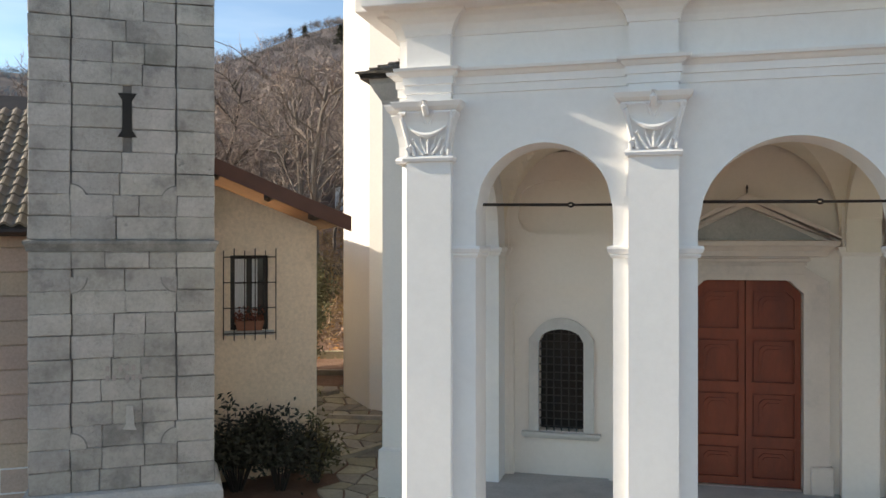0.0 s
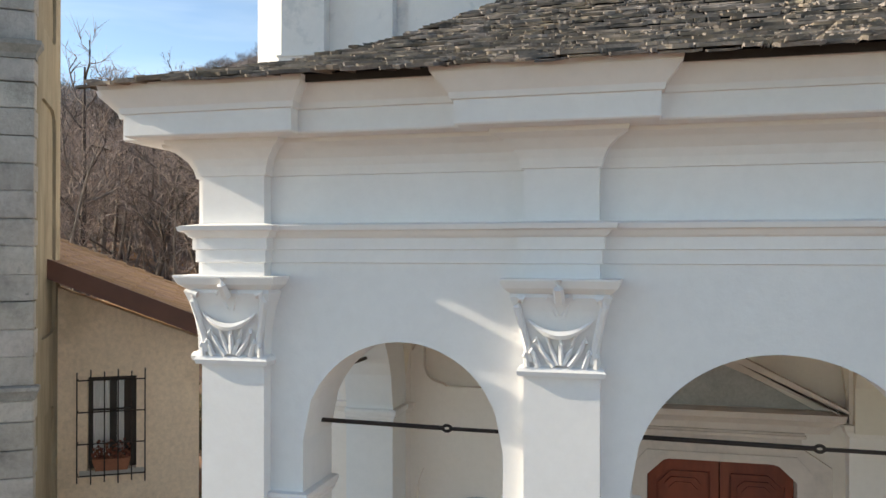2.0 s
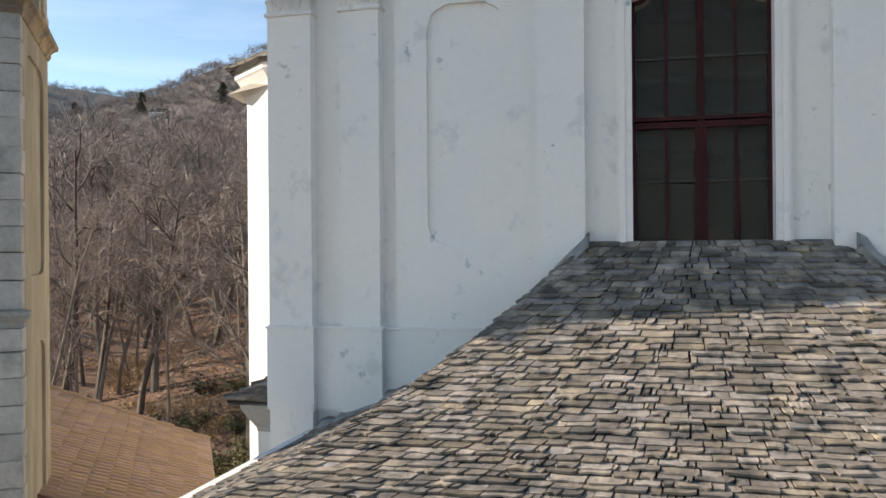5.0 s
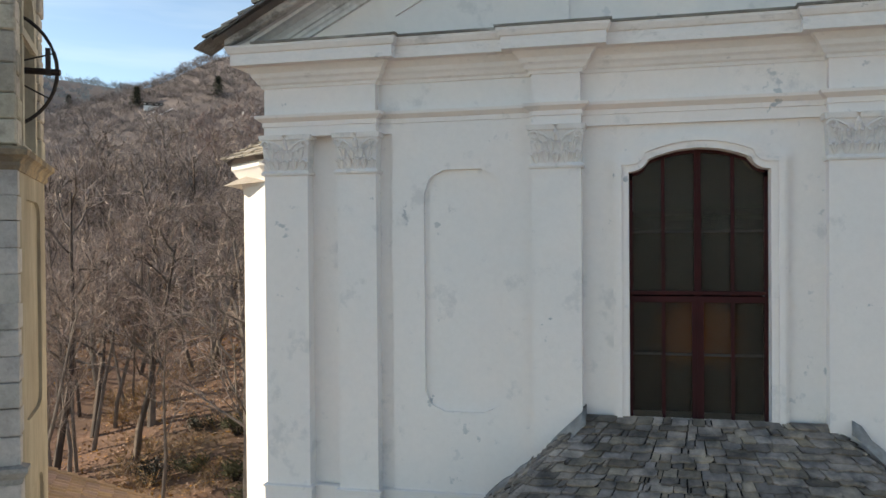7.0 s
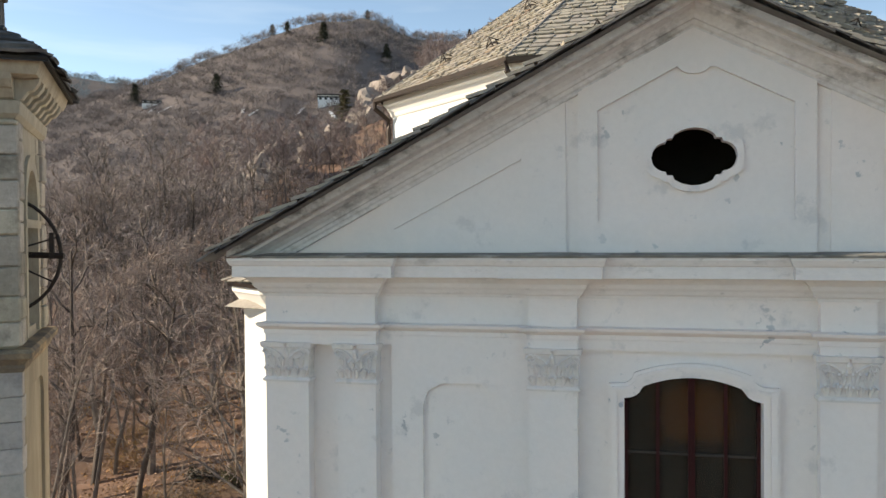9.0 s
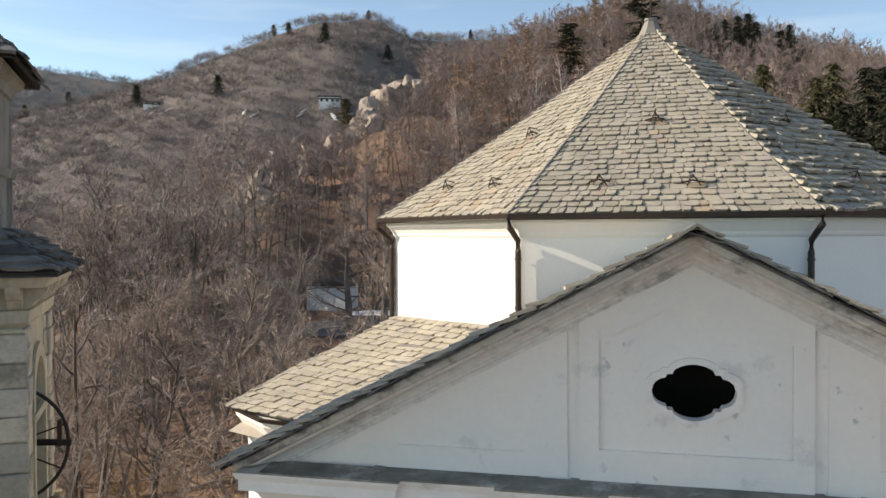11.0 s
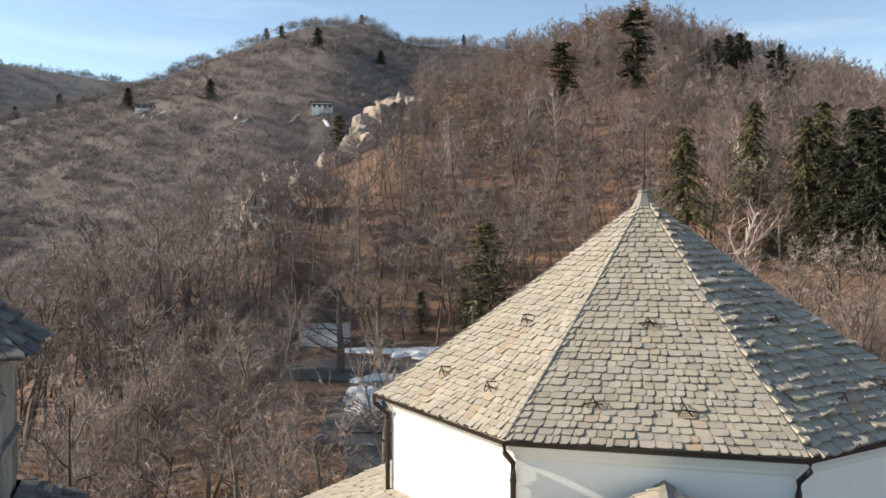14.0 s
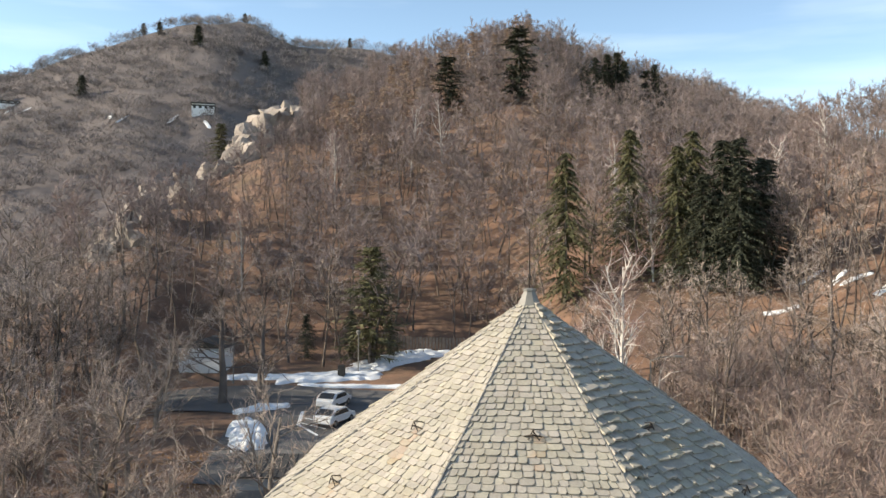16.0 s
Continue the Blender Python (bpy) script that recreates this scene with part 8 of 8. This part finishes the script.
lamp_post(-16.6, 90.5, 4.2, 0, "short grey park lamp on a post")
lamp_post(9.6, 60.5, 8.2, 1.6, "tall grey street lamp with a side arm")
lamp_post(-28.5, 85.0, 4.5, -2.2, "grey lamp post with a cross arm")
bm = bmesh.new()
z = ground(-18.0, 88.5)
box(bm, -18.35, -17.65, 88.2, 88.8, z, z + 1.4)
tagged(part("litter_bin", bm, HUT_DARK, None), "dark square litter bin beside the snow", "bin")
# board fence behind the lawn
fence = thing("fence", (-12, 106, ground(-12, 106)), "weathered grey board fence at the wood edge", "fence")
for i in range(26):
    x = -16.5 + i * 0.42
    y = 106.5 - 0.05 * i
    z = ground(x, y)
    bm = bmesh.new()
    box(bm, x, x + 0.3, y, y + 0.04, z, z + 1.7 + 0.05 * math.sin(i * 1.9))
    part("board", bm, BARK, fence)
# shed with a pale wall
shed = thing("shed", (-33.5, 90, ground(-33, 90)), "pale walled shed beyond the car park", "shed")
z = ground(-33, 90)
bm = bmesh.new()
box(bm, -36, -31, 89, 92, z - 0.5, z + 2.6)
part("wall", bm, WHITE_PAINT, shed)
bm = bmesh.new()
prism(bm, [(-36.3, z + 2.6), (-30.7, z + 2.6), (-33.5, z + 3.5)], 88.7, 92.3)
part("roof", bm, HUT_DARK, shed)
# flat-roofed house on the far hill, and one by the left snow patch
def far_house(az, rise, w, h, label):
    x, y = on_slope(az, rise, 330, 725)
    z = ground(x, y)
    m = Matrix.Translation((x, y, z)) @ Matrix.Rotation(radians(az), 4, "Z")
    hs = thing("far_house", (x, y, z), label, "house", "far houses")
    bm = bmesh.new()
    box(bm, -w / 2, w / 2, 0, 8, -2, h, m)
    wl2 = part("wall", bm, WHITE_PAINT, hs)
    bm = bmesh.new()
    box(bm, -w / 2 - 0.6, w / 2 + 0.6, -0.6, 8.6, h, h + 0.8, m)
    part("roof", bm, HUT_DARK, hs)
    n = max(3, int(w / 3.2))
    for i in range(n):
        bm = bmesh.new()
        c = -w / 2 + w * (i + 0.5) / n
        box(bm, c - 0.8, c + 0.8, -0.06, 0.1, h * 0.55, h * 0.55 + 1.9, m)
        part("window", bm, GLASS, hs)
    bm = bmesh.new()
    box(bm, -w / 2, w / 2, -0.08, 0.05, h - 1.4, h - 0.5, m)
    part("balcony_band", bm, HUT_DARK, hs)


far_house(21.5, 0.138, 13, 6.0, "white flat-roofed house high on the wooded hill")
far_house(33.0, 0.133, 12, 3.0, "low white house among the bare woods")

# ---- shrub below the house window ----
def shrub(x, y, z, w, h, n, seed, label, mat=SHRUB):
    rng = random.Random(seed)
    sh = thing("shrub", (x, y, z), label, "shrub", "shrubs")
    bm = bmesh.new()
    tips = []
    for i in range(26):
        a = rng.uniform(0, 6.283)
        r = w * rng.uniform(0.2, 1.0)
        p = Vector((x + r * math.cos(a), y + r * math.sin(a) * 0.7, z + h * rng.uniform(0.45, 1.0) * (1 - 0.4 * (r / w) ** 2)))
        mid = Vector((x + 0.4 * r * math.cos(a), y + 0.3 * r * math.sin(a), z + h * 0.35))
        tube(bm, [(x, y, z - 0.2), mid, p], 0.022, 4, 0.006)
        tips.append((mid, p))
    part("stem", bm, DARK_WOOD, sh)
    verts, faces = [], []
    for _ in range(n):
        a, b = tips[rng.randrange(len(tips))]
        p = a.lerp(b, rng.uniform(0.15, 1.08)) + Vector((rng.gauss(0, 0.13), rng.gauss(0, 0.13), rng.gauss(0, 0.12)))
        d = Vector((rng.gauss(0, 1), rng.gauss(0, 1), rng.gauss(0.3, 0.7))).normalized() * rng.uniform(0.05, 0.085)
        s = d.orthogonal().normalized() * 0.026
        k = len(verts)
        verts += [p - d, p + s - d * 0.1, p + d, p - s - d * 0.1]
        faces.append([k, k + 1, k + 2, k + 3])
    tagged(raw_part("foliage", verts, faces, mat, sh), kind="stuff")


shrub(-7.9, 14.5, -1.1, 1.0, 2.0, 3400, 1, "dark leafed shrub against the house wall")
shrub(-7.1, 14.7, -1.1, 0.8, 1.8, 2300, 2, "dark green shrub beside the stone path")
shrub(-6.55, 15.2, -1.0, 0.5, 1.5, 700, 3, "thin leafy shrub beside the stone path", NEEDLE_LIT)
shrub(-8.7, 18.6, -0.4, 0.7, 1.2, 900, 4, "green hedge shrub behind the house", NEEDLE_LIT)
for i, (x, y, w, h) in enumerate(((-9.9, 21.6, 0.7, 1.7), (-10.5, 23.4, 0.8, 2.3), (-11.1, 25.4, 0.9, 2.9))):
    shrub(x, y, ground(x, y), w, h, 2200, 40 + i, "tall green hedge shrub beside the stepped path", NEEDLE_LIT)
for i, (az, r) in enumerate(((23, 37), (25.5, 35), (27.5, 39), (22.0, 41), (30, 41), (26.8, 31), (28.6, 30), (33, 36), (30.4, 36), (27.6, 34))):
    x, y = at_az(az, r)
    shrub(x, y, ground(x, y), 0.9 + 0.12 * (i % 3), 0.8 + 0.15 * (i % 4), 800, 10 + i, "low evergreen bush on the leafy slope", SHRUB if i % 3 == 1 else NEEDLE_LIT)

# ---- stepped stone path ----
path = thing("stone_path", (-6, 16, -1), "stepped path of irregular grey paving stones with kerbs", "path", kind="structure")
for pts, h in (([(-7.0, 15.75), (-6.18, 16.45), (-5.53, 17.15), (-4.3, 17.9)], 0.13), ([(-7.6, 18.27), (-6.6, 18.31), (-5.93, 18.37), (-4.3, 18.4)], 0.13), ([(-9.2, 19.1), (-8.34, 19.56), (-7.9, 19.83)], 0.12), ([(-9.3, 21.28), (-8.2, 21.4)], 0.14), ([(-10.2, 22.8), (-8.4, 23.0)], 0.22)):
    bm = bmesh.new()
    for (xa, ya), (xb, yb) in zip(pts, pts[1:]):
        d = Vector((xb - xa, yb - ya)).normalized()
        nn = Vector((-d.y, d.x)) * 0.16
        za, zb = ground(xa, ya), ground(xb, yb)
        v8 = [bm.verts.new(p) for p in ((xa, ya, za - 0.25), (xb, yb, zb - 0.25), (xb + nn.x, yb + nn.y, zb - 0.25), (xa + nn.x, ya + nn.y, za - 0.25),
                                        (xa, ya, za + h), (xb, yb, zb + h), (xb + nn.x, yb + nn.y, zb + h), (xa + nn.x, ya + nn.y, za + h))]
        for f in ((4, 5, 6, 7), (0, 1, 5, 4), (1, 2, 6, 5), (2, 3, 7, 6), (3, 0, 4, 7)):
            bm.faces.new([v8[i] for i in f])
    part("kerb", bm, PAVING, path)
rng = random.Random(31)
jit = {}
def node(i, j):
    if (i, j) not in jit:
        jit[(i, j)] = (-9.6 + i * 0.47 + rng.uniform(-0.13, 0.13) + (0.2 if j % 2 else 0), 12.4 + j * 0.40 + rng.uniform(-0.11, 0.11))
    return jit[(i, j)]
for j in range(22):
    for i in range(14):
        q = [node(i, j), node(i + 1, j), node(i + 1, j + 1), node(i, j + 1)]
        cx, cy = sum(p[0] for p in q) / 4, sum(p[1] for p in q) / 4
        # beside the house wall and the chapel the paving ends
        if cx > -3.3 or cx < -7.0 - 0.5 * max(0, cy - 16) or (cx < -6.2 and cy < 15.6) or cy > 20.6:
            continue
        vs = []
        n = 4
        ring = []
        for k in range(4):
            a, b = Vector(q[k]), Vector(q[(k + 1) % 4])
            c = Vector((cx, cy))
            ring.append(c + (a - c) * rng.uniform(0.82, 0.92))
            ring.append(c + ((a + b) / 2 - c) * rng.uniform(0.84, 0.95))
        top = [(p.x, p.y, ground(p.x, p.y) + 0.035 + rng.uniform(0, 0.01)) for p in ring]
        low = [(p.x + (p.x - cx) * 0.06, p.y + (p.y - cy) * 0.06, ground(p.x, p.y) - 0.02) for p in ring]
        raw_part("paving_stone", top + low, [list(range(8))] + [[8 + k, 8 + (k + 1) % 8, (k + 1) % 8, k] for k in range(8)], PAVING, path)

# ---- ashlar of the tower front ----
rng = random.Random(12)
z = -0.27
course = 0
while z < 12.1:
    h = 0.355 + rng.uniform(-0.03, 0.03)
    for a, b in ((3.61, 3.80), (8.05, 8.29)):
        if z < a < z + h + 0.12:
            h = a - z
        elif a - 0.01 <= z < b:
            z = b
    h = min(h, 12.18 - z)
    if h < 0.06:
        z += max(h, 0.02)
        continue
    lj, rj = -0.80 + rng.uniform(-0.015, 0.015), 0.82 + rng.uniform(-0.015, 0.015)
    inner = [lj]
    k = 3 if rng.random() < 0.55 else 2
    for i in range(1, k):
        inner.append(lj + (rj - lj) * (i + rng.uniform(-0.22, 0.22)) / k)
    if z < 6.2 and z + h > 5.48:
        inner = [lj, 0.05 - 0.065, 0.05 + 0.065]
    inner.append(rj)
    cells = [(-TH, lj)] + list(zip(inner, inner[1:])) + [(rj, TH + 0.004)]
    field = 0.42 < z + h / 2 < 3.18 or 4.45 < z + h / 2 < 12.0
    for x0, x1 in cells:
        if abs((x0 + x1) / 2 - 0.05) < 0.01 and x1 - x0 < 0.2:
            continue
        deep = 0.09 if x1 < TH else (0.22 if course % 2 else 0.36)
        back = 0.026 if field and x0 >= lj - 0.01 and x1 <= rj + 0.01 else 0.0
        proud = rng.uniform(0, 0.012) - back
        x0, x1 = x0 + (0.016 if back and x0 < lj + 0.02 else 0), x1 - (0.016 if back and x1 > rj - 0.02 else 0)
        bm = soft_box(x0 + rng.uniform(0.001, 0.007), x1 - (rng.uniform(0.001, 0.007) if x1 < TH else 0), -TH - proud, -TH + deep, z + rng.uniform(0.001, 0.007), z + h - rng.uniform(0.001, 0.007), rng.uniform(0.008, 0.016))
        # worn arrises
        for v in bm.verts:
            v.co += Vector((rng.gauss(0, 0.004), rng.gauss(0, 0.002), rng.gauss(0, 0.004))) * (0.0 if v.co.y > -TH + 0.05 else 1.0)
        bmesh.ops.transform(bm, matrix=TW, verts=bm.verts[:])
        part("stone_block", bm, ASHLAR, tower)
    z += h
    course += 1
# near-black prism just proud of the stones paints the shade within the slit
bm = bmesh.new()
I_SLIT = [(-0.10, 5.48), (0.20, 5.48), (0.125, 5.60), (0.118, 5.84), (0.125, 6.08), (0.20, 6.20), (-0.10, 6.20), (-0.025, 6.08), (-0.018, 5.84), (-0.025, 5.60)]
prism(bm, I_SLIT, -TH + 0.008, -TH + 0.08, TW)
part("slit_window", bm, INNER_SHADE, tower, "narrow slit window with its inner shade painted near black")
bm = bmesh.new()
prism(bm, [(-0.02, 0.70), (0.20, 0.68), (0.16, 0.76), (0.14, 1.08), (0.04, 1.09), (0.03, 0.78)], -TH - 0.004, -TH + 0.05, TW)
part("niche_stone", bm, TRIM_STONE, tower)
# faded red inscription, too worn to read
for r, zz in enumerate((1.66, 1.50)):
    for i in range(7):
        if (i * 3 + r) % 4 == 3:
            continue
        bm = bmesh.new()
        box(bm, -0.28 + i * 0.10, -0.28 + i * 0.10 + 0.055, -TH + 0.010, -TH + 0.03, zz, zz + 0.09, TW)
        part("faded_letter", bm, FADED_RED, tower)

# rounded corner blocks of the two sunk fields of the tower front
for zc, up in ((0.43, 1), (3.19, -1), (4.44, 1), (11.99, -1)):
    for xc, s in ((-0.80, 1), (0.82, -1)):
        bm = bmesh.new()
        arc = [(xc + s * 0.235 * math.cos(math.pi / 2 * k / 8), zc + up * 0.245 * math.sin(math.pi / 2 * k / 8)) for k in range(9)]
        prism(bm, [(xc - s * 0.006, zc - up * 0.006)] + arc, -TH - 0.004, -TH + 0.06, TW)
        part("corner_block", bm, ASHLAR, tower)
        bm = bmesh.new()
        prism(bm, [(xc + s * 0.008, zc + up * 0.008)] + [(xc + (x - xc) * 1.09, zc + (z - zc) * 1.09) for x, z in arc], -TH + 0.009, -TH + 0.05, TW)
        part("joint", bm, DARK_TRIM, tower)
